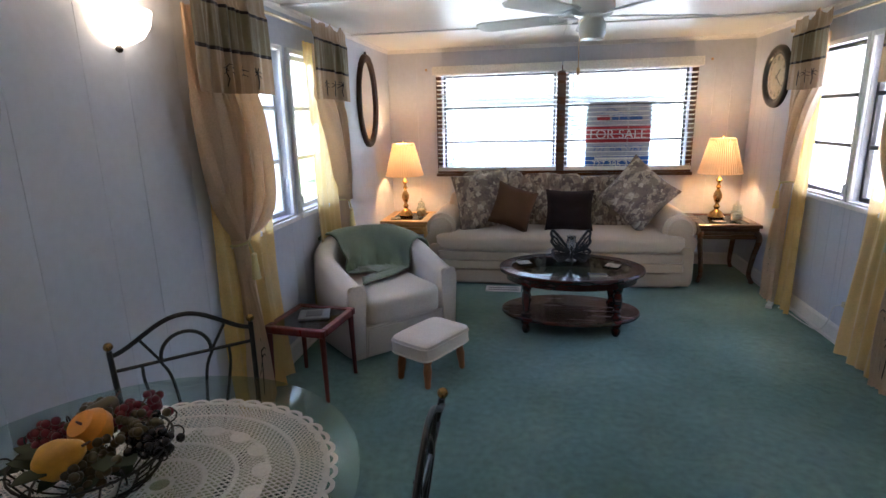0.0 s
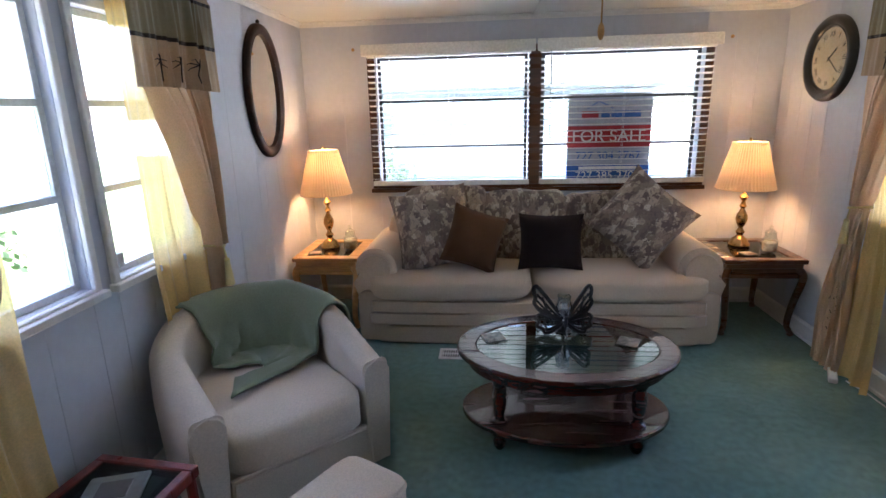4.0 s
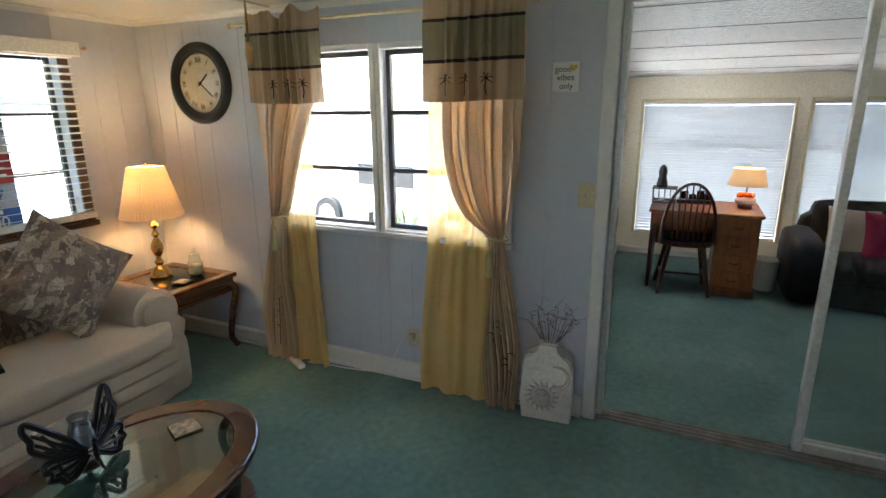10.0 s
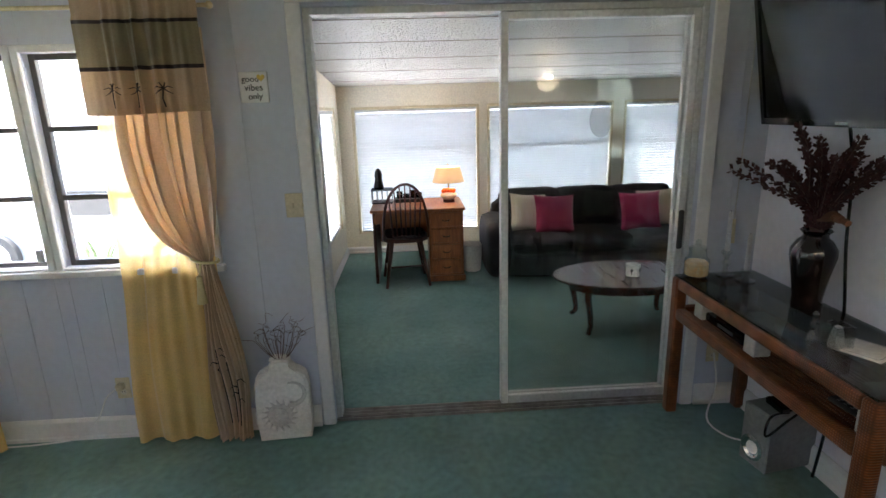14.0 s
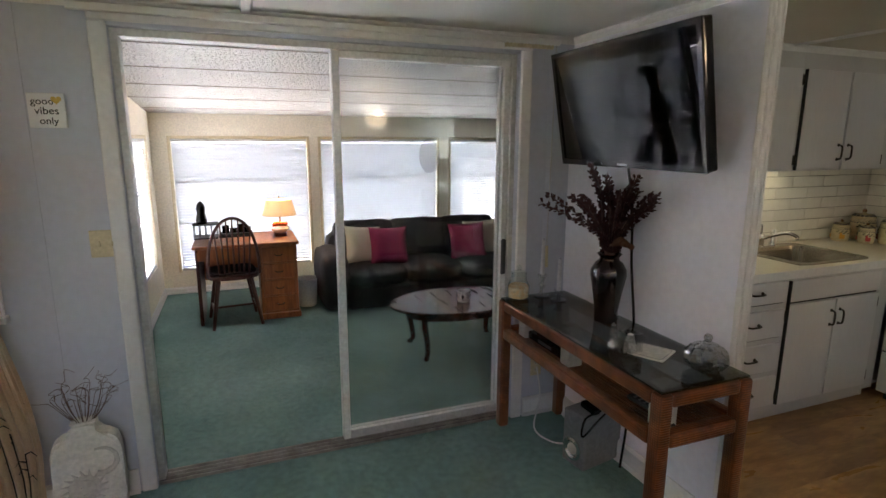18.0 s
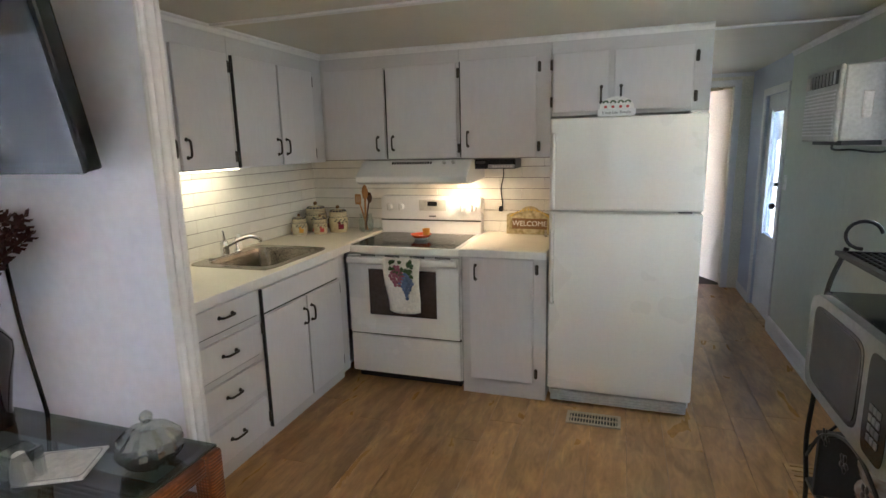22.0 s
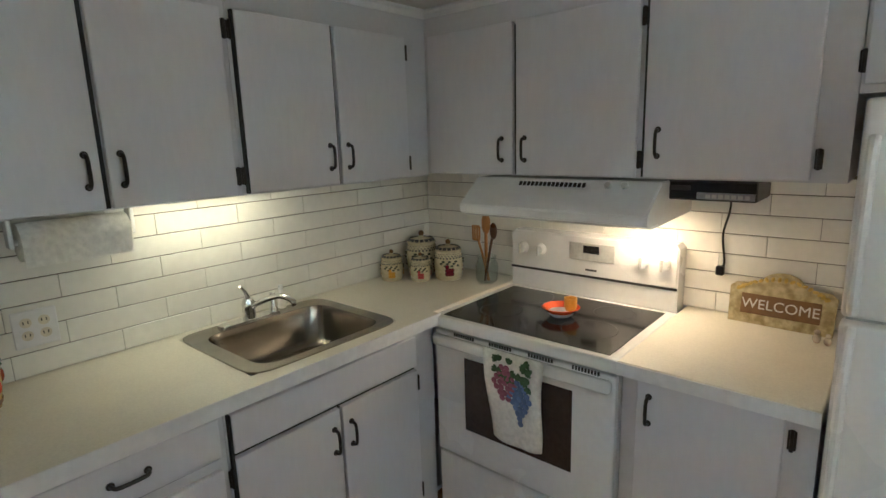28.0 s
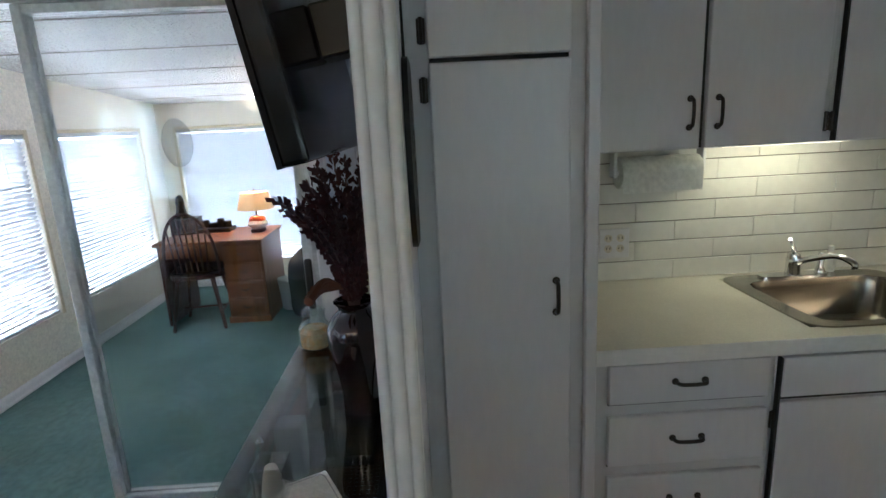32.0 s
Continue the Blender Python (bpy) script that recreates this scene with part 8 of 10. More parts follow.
part("slotted_turner", bm, "beech", uj, "slotted wooden turner")
bm = tube(B(), [(0.010, -0.010, 0.012), (-0.004, 0.008, 0.16), (-0.008, 0.014, 0.24)], 0.008, 8)
ball(bm, (-0.010, 0.016, 0.285), (0.024, 0.010, 0.052), 14, 10)
part("wooden_spoon", bm, "beech", uj)
bm = tube(B(), [(0.0, 0.014, 0.012), (-0.014, -0.006, 0.15), (-0.022, -0.014, 0.21)], 0.0065, 8)
ball(bm, (-0.027, -0.018, 0.245), (0.021, 0.009, 0.040), 12, 8)
part("wooden_spoon", bm, "walnut", uj)
ck = thing("painted_crock", "ochre stoneware crock painted with fruit, dark lid", "crock", pose(2.225, -0.262, CZ1))
part("pot", lathe(B(), [(0.050, 0), (0.058, 0.008), (0.068, 0.07), (0.070, 0.12), (0.058, 0.165), (0.054, 0.18), (0.060, 0.190), (0.054, 0.190), (0.050, 0.178)], seg=32), "ochre", ck)
for a0, z, rr, mt in ((195, 0.085, 0.026, "oxide"), (232, 0.07, 0.022, "orange"), (265, 0.09, 0.024, "oxide"), (160, 0.075, 0.022, "orange")):
    a = radians(a0)
    bm = ball(B(), (0.062 * math.cos(a), 0.062 * math.sin(a), z), (rr * 0.55, rr * 0.55, rr), 12, 8)
    part("painted_fruit", bm, mt, ck)
bm = B()
for k in range(14):
    a = radians(150 + 9 * k)
    ball(bm, (0.066 * math.cos(a), 0.066 * math.sin(a), 0.128 + 0.010 * math.sin(k * 2.3)), (0.008, 0.008, 0.006), 8, 5)
part("painted_leaf", bm, "green", ck)
part("dark_band", lathe(B(), [(0.0615, 0.018), (0.0640, 0.030), (0.0625, 0.030), (0.0600, 0.018)], seg=28), "brown_sign", ck)
lid = part("lid", lathe(B(), [(0.061, 0.191), (0.063, 0.197), (0.050, 0.208), (0.020, 0.214), (0.012, 0.216)], seg=28), "darkgrey", ck, "dark glazed lid")
part("lid_knob", ball(B(), (0, 0, 0.224), (0.014, 0.014, 0.010)), "darkgrey", lid)
pt = thing("paper_towel_holder", "white paper towel roll on a holder under the cabinet", "paper towel")
part("roll", cyl(B(), (2.315, -0.715, 1.335), (2.315, -0.435, 1.335), 0.055, seg=28), "paper", pt)
part("loose_sheet", bx(2.260, -0.715, 1.268, 2.2625, -0.435, 1.335), "paper", pt, smooth=False)
for y in (-0.730, -0.418):
    part("bracket", bx(2.29, y - 0.006, 1.32, 2.34, y + 0.006, 1.421, bevel=0.003), "white", pt, smooth=False)
part("spindle", cyl(B(), (2.315, -0.735, 1.335), (2.315, -0.413, 1.335), 0.010, seg=12), "white", pt)
switch_plate(pose(EX - 0.012, -0.452, 1.065, 0, 0, 180), "white double outlet plate on the backsplash", 2, "trim", outlet=True)

wl = thing("welcome_sign", "carved tan sign lettered in white on brown", "sign", pose(0.72, -2.155, CZ1, 8, 0, -3))
bm = B()
slab(bm, [(-0.155, 0.0), (0.155, 0.0), (0.158, 0.125), (0.14, 0.14), (0.07, 0.145)] + [(0.062 * math.cos(radians(a)), 0.148 + 0.040 * math.sin(radians(a))) for a in range(15, 170, 18)] + [(-0.07, 0.145), (-0.14, 0.14), (-0.158, 0.125)], -0.008, 0.008)
bmesh.ops.rotate(bm, cent=(0, 0, 0), matrix=Matrix.Rotation(radians(90), 3, "X"), verts=bm.verts)
part("board", bm, "sign_olive", wl, smooth=False)
part("panel", bx(-0.118, 0.008, 0.035, 0.118, 0.011, 0.105, bevel=0.002), "brown_sign", wl, smooth=False)
lettering("WELCOME", 0.048, "candle", wl, Matrix.Translation((0, 0.0115, 0.070)) @ turnS)
bm = B()
rng = random.Random(8)
for k in range(22):
    a = math.pi * k / 21
    x, z = 0.13 * math.cos(a), 0.12 + 0.045 * math.sin(a) ** 2
    ball(bm, (x, 0.009, z), (0.009, 0.003, 0.006), 8, 5, Matrix.Rotation(rng.uniform(0, 3), 4, "Y"))
part("carved_leaves", bm, "gold", wl)
mg = thing("salt_figurine", "pair of tiny dark figurines by the welcome sign", "figurine", pose(0.60, -2.07, CZ1))
bm = ball(B(), (0, 0, 0.016), (0.012, 0.012, 0.016))
ball(bm, (0, 0.002, 0.037), 0.009)
ball(bm, (-0.03, 0.008, 0.014), (0.011, 0.011, 0.014))
ball(bm, (-0.03, 0.01, 0.032), 0.008)
part("figures", bm, "speckle", mg)

rd = thing("under_cabinet_radio", "black radio mounted under the cabinet with hanging cord", "radio", pose(0.925, SY + 0.17, 1.36))
part("case", bx(-0.145, -0.10, 0, 0.145, 0.10, 0.066, bevel=0.005), "darkgrey", rd, smooth=False)
part("front_panel", bx(-0.142, 0.10, 0.004, 0.142, 0.104, 0.060), "black", rd, smooth=False)
part("silver_strip", bx(-0.14, 0.104, 0.006, 0.03, 0.1055, 0.028), "silver_ad", rd, smooth=False)
part("display", bx(0.05, 0.104, 0.034, 0.12, 0.1055, 0.050), "darkgrey", rd, smooth=False)
for k in range(7):
    part("button", bx(-0.125 + k * 0.019, 0.104, 0.010, -0.112 + k * 0.019, 0.108, 0.022), "plastic", rd, smooth=False)
part("cord", tube(B(), curve_pts([(-0.03, -0.09, 0.01), (-0.02, -0.13, -0.06), (0.0, -0.145, -0.15), (-0.01, -0.15, -0.25), (0.0, -0.15, -0.275)], 5), 0.004, 6), "black", rd)
part("plug", bx(-0.014, -0.155, -0.30, 0.014, -0.13, -0.265, bevel=0.004), "black", rd)

db = thing("orange_dish", "orange and white dish with small yellow cup on the cooktop", "dish", pose(1.385, -1.86, 0.9087) @ Matrix.Scale(0.84, 4))
part("bowl", lathe(B(), [(0.035, 0), (0.045, 0.006), (0.080, 0.040), (0.086, 0.044), (0.082, 0.046), (0.04, 0.014)], seg=28), "orange", db)
part("dish_foot", lathe(B(), [(0.036, 0), (0.047, 0.004), (0.062, 0.022), (0.060, 0.024)], seg=28), "white", db)
part("cup", lathe(B(), [(0.022, 0.012), (0.028, 0.03), (0.030, 0.070), (0.027, 0.070), (0.025, 0.03)], (-0.035, -0.025, 0.015), 20), "yellow", db)
floor_vent(pose(0.245, -1.455, -0.001), 0.29, 0.135, "tan metal floor register in front of the refrigerator", "register_tan", 16)
fg = thing("floor_grille", "wide tan wooden return-air grille in the floor", "vent", pose(-0.79, -1.03, -0.001))
part("frame", ring_slab(B(), [(-0.16, -0.25), (0.16, -0.25), (0.16, 0.25), (-0.16, 0.25)], [(-0.14, -0.23), (0.14, -0.23), (0.14, 0.23), (-0.14, 0.23)], 0, 0.008), "oak", fg, smooth=False)
for k in range(11):
    y = -0.21 + 0.042 * k
    part("slat", bx(-0.14, y - 0.015, 0.0, 0.14, y + 0.015, 0.005), "oak", fg, smooth=False)

# wall air conditioner
ac2 = thing("air_conditioner", "white through-wall air conditioner with louvred front", "air conditioner")
AX, AY0, AY1, AZ0, AZ1 = -0.775, -2.045, -1.565, 1.495, 1.835
part("case", bx(WX + PT + 0.001, AY0, AZ0, AX - 0.02, AY1, AZ1, bevel=0.008), "ac_grey", ac2, smooth=False)
fp = part("front_panel", bx(AX - 0.02, AY0 - 0.004, AZ0 - 0.004, AX, AY1 + 0.004, AZ1 + 0.002, bevel=0.006), "ac_grey", ac2, smooth=False)
for k in range(13):
    z = AZ0 + 0.022 + k * 0.0168
    part("louvre", bx(AX, AY0 + 0.02, z, AX + 0.006, AY1 - 0.03, z + 0.008, bevel=0.002), "trim", fp, smooth=False)
part("outlet_recess", bx(AX, AY0 + 0.10, AZ1 - 0.085, AX + 0.0015, AY1 - 0.02, AZ1 - 0.022), "darkgrey", fp, smooth=False)
for k in range(7):
    y = AY0 + 0.13 + k * 0.048
    part("vane", bx(AX + 0.0015, y, AZ1 - 0.083, AX + 0.008, y + 0.012, AZ1 - 0.024), "plastic", fp, smooth=False)
part("control_panel", bx(AX, AY0 + 0.012, AZ1 - 0.085, AX + 0.004, AY0 + 0.085, AZ1 - 0.022, bevel=0.002), "plaster", fp, smooth=False)
part("wall_sleeve", bx(WX + PT, AY0 - 0.03, AZ0 - 0.03, WX + 0.035, AY1 + 0.075, AZ1 + 0.035, bevel=0.004), "trim", ac2, smooth=False)
part("remote", bx(AX - 0.135, AY1, AZ0 + 0.10, AX - 0.095, AY1 + 0.016, AZ0 + 0.22, bevel=0.005), "plaster", ac2, smooth=False)
part("drip_tray", bx(WX + 0.05, AY0 + 0.05, AZ0 - 0.022, AX - 0.04, AY1 - 0.02, AZ0 - 0.001), "darkgrey", ac2, smooth=False)
part("cord", tube(B(), curve_pts([(AX - 0.03, AY1 - 0.05, AZ0 + 0.01), (AX - 0.06, AY1 - 0.2, AZ0 - 0.04), (WX + 0.05, AY0 + 0.08, AZ0 - 0.05), (WX + 0.02, AY1 + 0.05, AZ0 - 0.02), (WX + 0.042, AY1 + 0.03, AZ1 + 0.03)], 6), 0.005, 6), "darkgrey", ac2)
hk = thing("key_hook", "small wooden key rack on the wall", "hook", pose(WX + PT, -2.70, 1.655))
part("board", bx(0, -0.09, -0.012, 0.012, 0.09, 0.012, bevel=0.003), "spindle", hk, smooth=False)
for y in (-0.05, 0.03):
    part("hook", tube(B(), [(0.012, y, 0), (0.03, y, -0.012), (0.035, y, -0.03), (0.025, y, -0.038)], 0.003, 6), "bronze", hk)
pp = thing("pepper_ornament", "dark red dried pepper bunch hung on the wall", "ornament", pose(WX + PT + 0.02, -1.415, 1.70))
rng = random.Random(3)
for k in range(16):
    y, z = rng.uniform(-0.045, 0.045), rng.uniform(-0.10, 0.08)
    part("pepper", ball(B(), (rng.uniform(0, 0.025), y * 1.3, z), (0.017, 0.021, 0.030), 8, 6, Matrix.Rotation(rng.uniform(-0.6, 0.6), 4, "X")), "pepper", pp)
bm = B()
for k in range(8):
    ball(bm, (rng.uniform(0, 0.025), rng.uniform(-0.04, 0.04), rng.uniform(0.06, 0.12)), (0.012, 0.022, 0.010), 8, 5)
part("foliage", bm, "green", pp)
sq = thing("thermostat", "small tan square thermostat on the wall", "thermostat", pose(WX + PT, -1.40, 1.44))
part("plate", bx(0, -0.04, -0.04, 0.022, 0.04, 0.04, bevel=0.004), "tan_sign", sq, smooth=False)
part("dial", cyl(B(), (0.022, 0, 0), (0.030, 0, 0), 0.02, seg=18), "oak", sq)
switch_plate(pose(WX + PT, -3.22, 1.18), "pale light switch beside the hallway door", 1, "trim")

# oval openwork plaque on the kitchen side of the partition
op = thing("oval_plaque", "black openwork oval metal plaque hung on the partition", "plaque", pose(1.395, TVY0 - 0.002, 1.485, 0, 0, -90))
part("rim", oval_frame(B(), 0.085, 0.165, [(0, 0), (0, 0.010), (0.010, 0.014), (0.018, 0.010), (0.018, 0.0)], 40), "blackm", op)
bm = B()
for k in range(9):
    a = 2 * math.pi * k / 9
    tube(bm, curve_pts([(0.006, 0, 0), (0.008, 0.04 * math.cos(a + 0.4), 0.07 * math.sin(a + 0.4)), (0.006, 0.072 * math.cos(a), 0.150 * math.sin(a))], 4), 0.005, 6)
    ball(bm, (0.008, 0.045 * math.cos(a), 0.085 * math.sin(a)), (0.006, 0.014, 0.020), 8, 6)
part("scrollwork", bm, "blackm", op)
part("cord", tube(B(), [(0.004, -0.03, 0.16), (0.004, 0, 0.30), (0.004, 0.03, 0.16)], 0.002, 5), "blackm", op)

# kitchen window curtain
cw = thing("sheer_curtain", "pale greenish-white sheer curtain over the kitchen window", "curtain", toW)
bm = B()
g = [[bm.verts.new((-1.20 + 1.28 * k / 80, 0.06 + 0.014 * math.sin(k * 0.9) + 0.006 * math.sin(k * 2.1), z)) for k in range(81)] for z in (0.88, 1.2, 1.6, 2.0, 2.03)]
for p, q in zip(g, g[1:]):
    for k in range(80):
        bm.faces.new((p[k], p[k + 1], q[k + 1], q[k]))
part("sheer", bm, M["sheer_white"], cw)
part("rod", cyl(B(), (-1.24, 0.06, 2.02), (0.12, 0.06, 2.02), 0.006, seg=10), "alu", cw)

# ---- baker's rack ----
bk = thing("bakers_rack", "black wrought-iron baker's rack with mesh shelves", "rack", pose(-0.72, -0.25, 0))
RW, RD = 0.37, 0.21
for x in (-RD, RD):
    for y in (-RW, RW):
        tall = 1.82 if x < 0 else 1.165
        pts = curve_pts([(x * 1.06, y * 1.02, 0), (x * 0.96, y, 0.25), (x * 1.04, y, 0.48), (x, y, 0.69), (x, y, 1.0), (x * (1.0 if x < 0 else 0.8), y, tall)], 5)
        part("upright", tube(B(), pts, 0.008, 8), "blackm", bk)
for y in (-RW, RW):
    part("top_scroll", tube(B(), [(RD * 0.6 + 0.05 * math.cos(radians(a)), y, 1.207 + 0.045 * math.sin(radians(a))) for a in range(-90, 190, 20)], 0.006, 6), "blackm", bk)
    part("side_scroll", tube(B(), curve_pts([(RD, y, 0.45), (RD * 0.4, y, 0.60), (0, y, 0.64), (-0.03, y, 0.60), (0.0, y, 0.575), (0.03, y, 0.59)], 6), 0.005, 6), "blackm", bk)
part("top_arch", tube(B(), [(-RD, RW * math.cos(radians(a)), 1.72 + 0.26 * math.sin(radians(a))) for a in range(0, 181, 12)], 0.008, 8), "blackm", bk)
part("front_scroll", tube(B(), curve_pts([(RD * 1.02, -RW, 0.42), (RD * 1.05, -RW * 0.6, 0.58), (RD * 1.05, 0, 0.66), (RD * 1.05, RW * 0.6, 0.58), (RD * 1.02, RW, 0.42)], 8), 0.006, 6), "blackm", bk)
for k, y in enumerate((-0.2, -0.05, 0.1, 0.22)):
    bm = B()
    for j in range(5):
        a = radians(72 * j)
        ball(bm, (RD * 1.06, y + 0.017 * math.cos(a), 0.585 + 0.017 * math.sin(a)), (0.004, 0.014, 0.010), 8, 5, Matrix.Rotation(a, 4, "X"))
    part("iron_leaf", bm, "blackm", bk)
for z, x1 in ((0.34, RD), (0.712, RD), (1.155, RD * 0.95), (1.52, 0.0)):
    bm = B()
    ring_slab(bm, [(-RD, -RW), (x1, -RW), (x1, RW), (-RD, RW)], [(-RD + 0.016, -RW + 0.016), (x1 - 0.016, -RW + 0.016), (x1 - 0.016, RW - 0.016), (-RD + 0.016, RW - 0.016)], z - 0.014, z)
    sfr = part("shelf_frame", bm, "blackm", bk, smooth=False)
    bm = B()
    n = int((x1 + RD) / 0.022)
    for k in range(1, n):
        x = -RD + (x1 + RD) * k / n
        box(bm, x - 0.003, -RW + 0.014, z - 0.008, x + 0.003, RW - 0.014, z - 0.002)
    for k in range(1, 24):
        y = -RW + 2 * RW * k / 24
        box(bm, -RD + 0.014, y - 0.003, z - 0.011, x1 - 0.014, y + 0.003, z - 0.005)
    tagged(part("mesh", bm, "blackm", sfr, smooth=False), kind="stuff")

mw = thing("microwave_oven", "grey and black microwave oven on the baker's rack", "microwave", pose(-0.675, -0.245, 0.713))
part("case", bx(-0.20, -0.30, 0.012, 0.195, 0.30, 0.325, bevel=0.008), "black", mw, smooth=False)
bm = B()
slab(bm, [(y, z) for y, z in oval(0.302, 0.158, 60, (0, 0.17), 8)], 0, 0.03)
bmesh.ops.transform(bm, matrix=Matrix(((0, 0, 1, 0.195), (1, 0, 0, 0), (0, 1, 0, 0), (0, 0, 0, 1))), verts=bm.verts)
dr = part("door", bm, "silver_ad", mw, sharp=40)
for nm, c, a, b, o in (("window_rim", -0.075, 0.185, 0.125, 0.0315), ("window_glass", -0.075, 0.170, 0.112, 0.033)):
    bm = B()
    slab(bm, oval(a, b, 48, (c, 0.172), 7), 0.03, o)
    bmesh.ops.transform(bm, matrix=Matrix(((0, 0, 1, 0.195), (1, 0, 0, 0), (0, 1, 0, 0), (0, 0, 0, 1))), verts=bm.verts)
    part(nm, bm, "black" if nm == "window_rim" else "darkgrey", dr, sharp=40)
bm = B()
slab(bm, oval(0.062, 0.13, 48, (0.205, 0.165), 6), 0.03, 0.0315)
bmesh.ops.transform(bm, matrix=Matrix(((0, 0, 1, 0.195), (1, 0, 0, 0), (0, 1, 0, 0), (0, 0, 0, 1))), verts=bm.verts)
cp = part("control_panel", bm, "black", mw, sharp=40)
for r in range(4):
    for c in range(3):
        part("key", bx(0.2265, 0.178 + c * 0.021, 0.075 + r * 0.026, 0.229, 0.193 + c * 0.021, 0.092 + r * 0.026), "silver_ad", cp, smooth=False)
for x in (-0.15, 0.15):
    for y in (-0.25, 0.25):
        part("foot", cyl(B(), (x, y, 0), (x, y, 0.014), 0.015, seg=10), "black", mw)
to2 = thing("toaster_oven", "silver and black toaster oven on the upper rack shelf", "toaster oven", pose(-0.735, -0.17, 1.156))
bm = B()
prism_y(bm, [(-0.15, 0.014), (0.155, 0.014), (0.165, 0.05), (0.13, 0.205), (0.10, 0.222), (-0.14, 0.222), (-0.15, 0.20)], -0.20, 0.20, 0.006)
part("case", bm, "silver_ad", to2, smooth=False)
part("glass_door", bx(0.150, -0.185, 0.045, 0.156, 0.09, 0.17, bevel=0.003), "black", to2, smooth=False).matrix_basis = pose(0.0, 0, 0, 0, -12, 0)
part("door_handle", cyl(B(), (0.165, -0.16, 0.178), (0.165, 0.07, 0.178), 0.008, seg=10), "black", to2)
for z in (0.06, 0.105, 0.15):
    part("knob", cyl(B(), (0.14, 0.15, z), (0.175, 0.15, z), 0.015, seg=14), "black", to2)
for x in (-0.12, 0.12):
    for y in (-0.17, 0.17):
        part("foot", cyl(B(), (x, y, 0), (x, y, 0.015), 0.012, seg=8), "black", to2)
tur = thing("soup_tureen", "white stoneware tureens with dark painted flowers, stacked", "tureen", pose(-0.66, -0.28, 0.34))
for k, z in enumerate((0.0, 0.085, 0.165)):
    part("bowl", lathe(B(), [(0.075, z), (0.10, z + 0.015), (0.125, z + 0.055), (0.128, z + 0.075), (0.120, z + 0.080), (0.09, z + 0.083)], seg=28), "speckle", tur)
tr2 = thing("serving_tray", "dark tray standing on the lower rack shelf", "tray", pose(-0.60, -0.52, 0.341, 0, 0, 5))
part("panel", bx(-0.10, -0.012, 0.0, 0.10, 0.012, 0.22, bevel=0.005), "darkgrey", tr2, smooth=False)
part("rim", bx(-0.105, -0.016, 0.215, 0.105, 0.016, 0.228, bevel=0.004), "blackm", tr2, smooth=False)

# ---- backsplash tiles and floor planks, piece by piece ----


def tile_mesh(w, h, t, bev=0.0011):
    return bx(0, 0, 0, t, w, h, bevel=bev)


spl_e = single("backsplash_east", bx(EX - 0.006, SY + 0.006, 0.916, EX - 0.0005, -0.175, 1.421), "joint", "white glazed tile backsplash with dark joints over the sink", "backsplash", kind="structure", smooth=False)
spl_s = single("backsplash_south", bx(0.532, SY + 0.0005, 0.916, EX - 0.006, SY + 0.006, 1.430), "joint", "white glazed tile backsplash with dark joints behind the stove", "backsplash", kind="structure", smooth=False)
TH, TL, TT = 0.0745, 0.302, 0.0075


def lay(parent, length, place, shift):
    """Rows of half-bonded tiles along a run; place(a, z) poses a tile whose run starts at a."""
    kinds = {}
    for r in range(7):
        z0 = 0.918 + r * TH
        h = min(TH - 0.0032, 1.419 - z0)
        if h < 0.02:
            continue
        a = -((r % 2) * TL / 2 + shift)
        while a < length:
            b0, b1 = max(a, 0) + 0.0007, min(a + TL, length) - 0.0007
            if b1 - b0 > 0.01:
                key = (round(b1 - b0, 4), round(h, 4))
                if key in kinds:
                    ob = share(kinds[key], parent, place(b0, z0), "tile")
                else:
                    kinds[key] = ob = part("tile", tile_mesh(b1 - b0, h, TT), "tile", parent, smooth=False)
                    ob.matrix_basis = place(b0, z0)
            a += TL


lay(spl_e, 2.055, lambda a, z: pose(EX - 0.006, -0.178 - a, z, 0, 0, 180), 0.10)
lay(spl_s, 1.85, lambda a, z: pose(EX - 0.014 - a, SY + 0.006, z, 0, 0, 90), 0.06)

PWID, PLEN = 0.182, 1.21
kinds = {}
rng = random.Random(21)
x = WX
while x < EX - 0.01:
    w = min(PWID, EX - x)
    y = -4.7 - rng.uniform(0, 1.0)
    while y < 0.295:
        y0, y1 = max(y, SY - 0.05 if x > -0.25 else -4.7), min(y + PLEN, 0.293)
        if y1 - y0 > 0.02:
            key = (round(w, 4), round(y1 - y0, 4))
            if key not in kinds:
                ob = part("plank", bx(0.0006, 0.0006, -0.006, w - 0.0006, y1 - y0 - 0.0006, 0.0, bevel=0.0008), "plank", floor_k, smooth=False)
                kinds[key] = ob
            else:
                ob = share(kinds[key], floor_k, Matrix(), "plank")
            ob.matrix_basis = pose(x, y0, -0.0015)
        y += PLEN
    x += PWID

# ---- television wall ----
tv = thing("television", "flat black television tilted down on a wall arm", "television", pose(1.775, 0.52, 1.742, -10.5, 0, 0))
part("case", bx(-0.462, -0.045, -0.268, 0.462, 0.0, 0.268, bevel=0.008, seg=2), "black", tv, smooth=False)
part("bezel", ring_slab(B(), [(-0.462, -0.268), (0.462, -0.268), (0.462, 0.268), (-0.462, 0.268)], [(-0.440, -0.240), (0.440, -0.240), (0.440, 0.246), (-0.440, 0.246)], 0, 0.010), "black", tv, smooth=False).matrix_basis = Matrix(((1, 0, 0, 0), (0, 0, 1, 0), (0, 1, 0, 0), (0, 0, 0, 1)))
part("screen", bx(-0.440, 0.0, -0.240, 0.440, 0.004, 0.246), "screen", tv, "glossy dark screen", smooth=False)
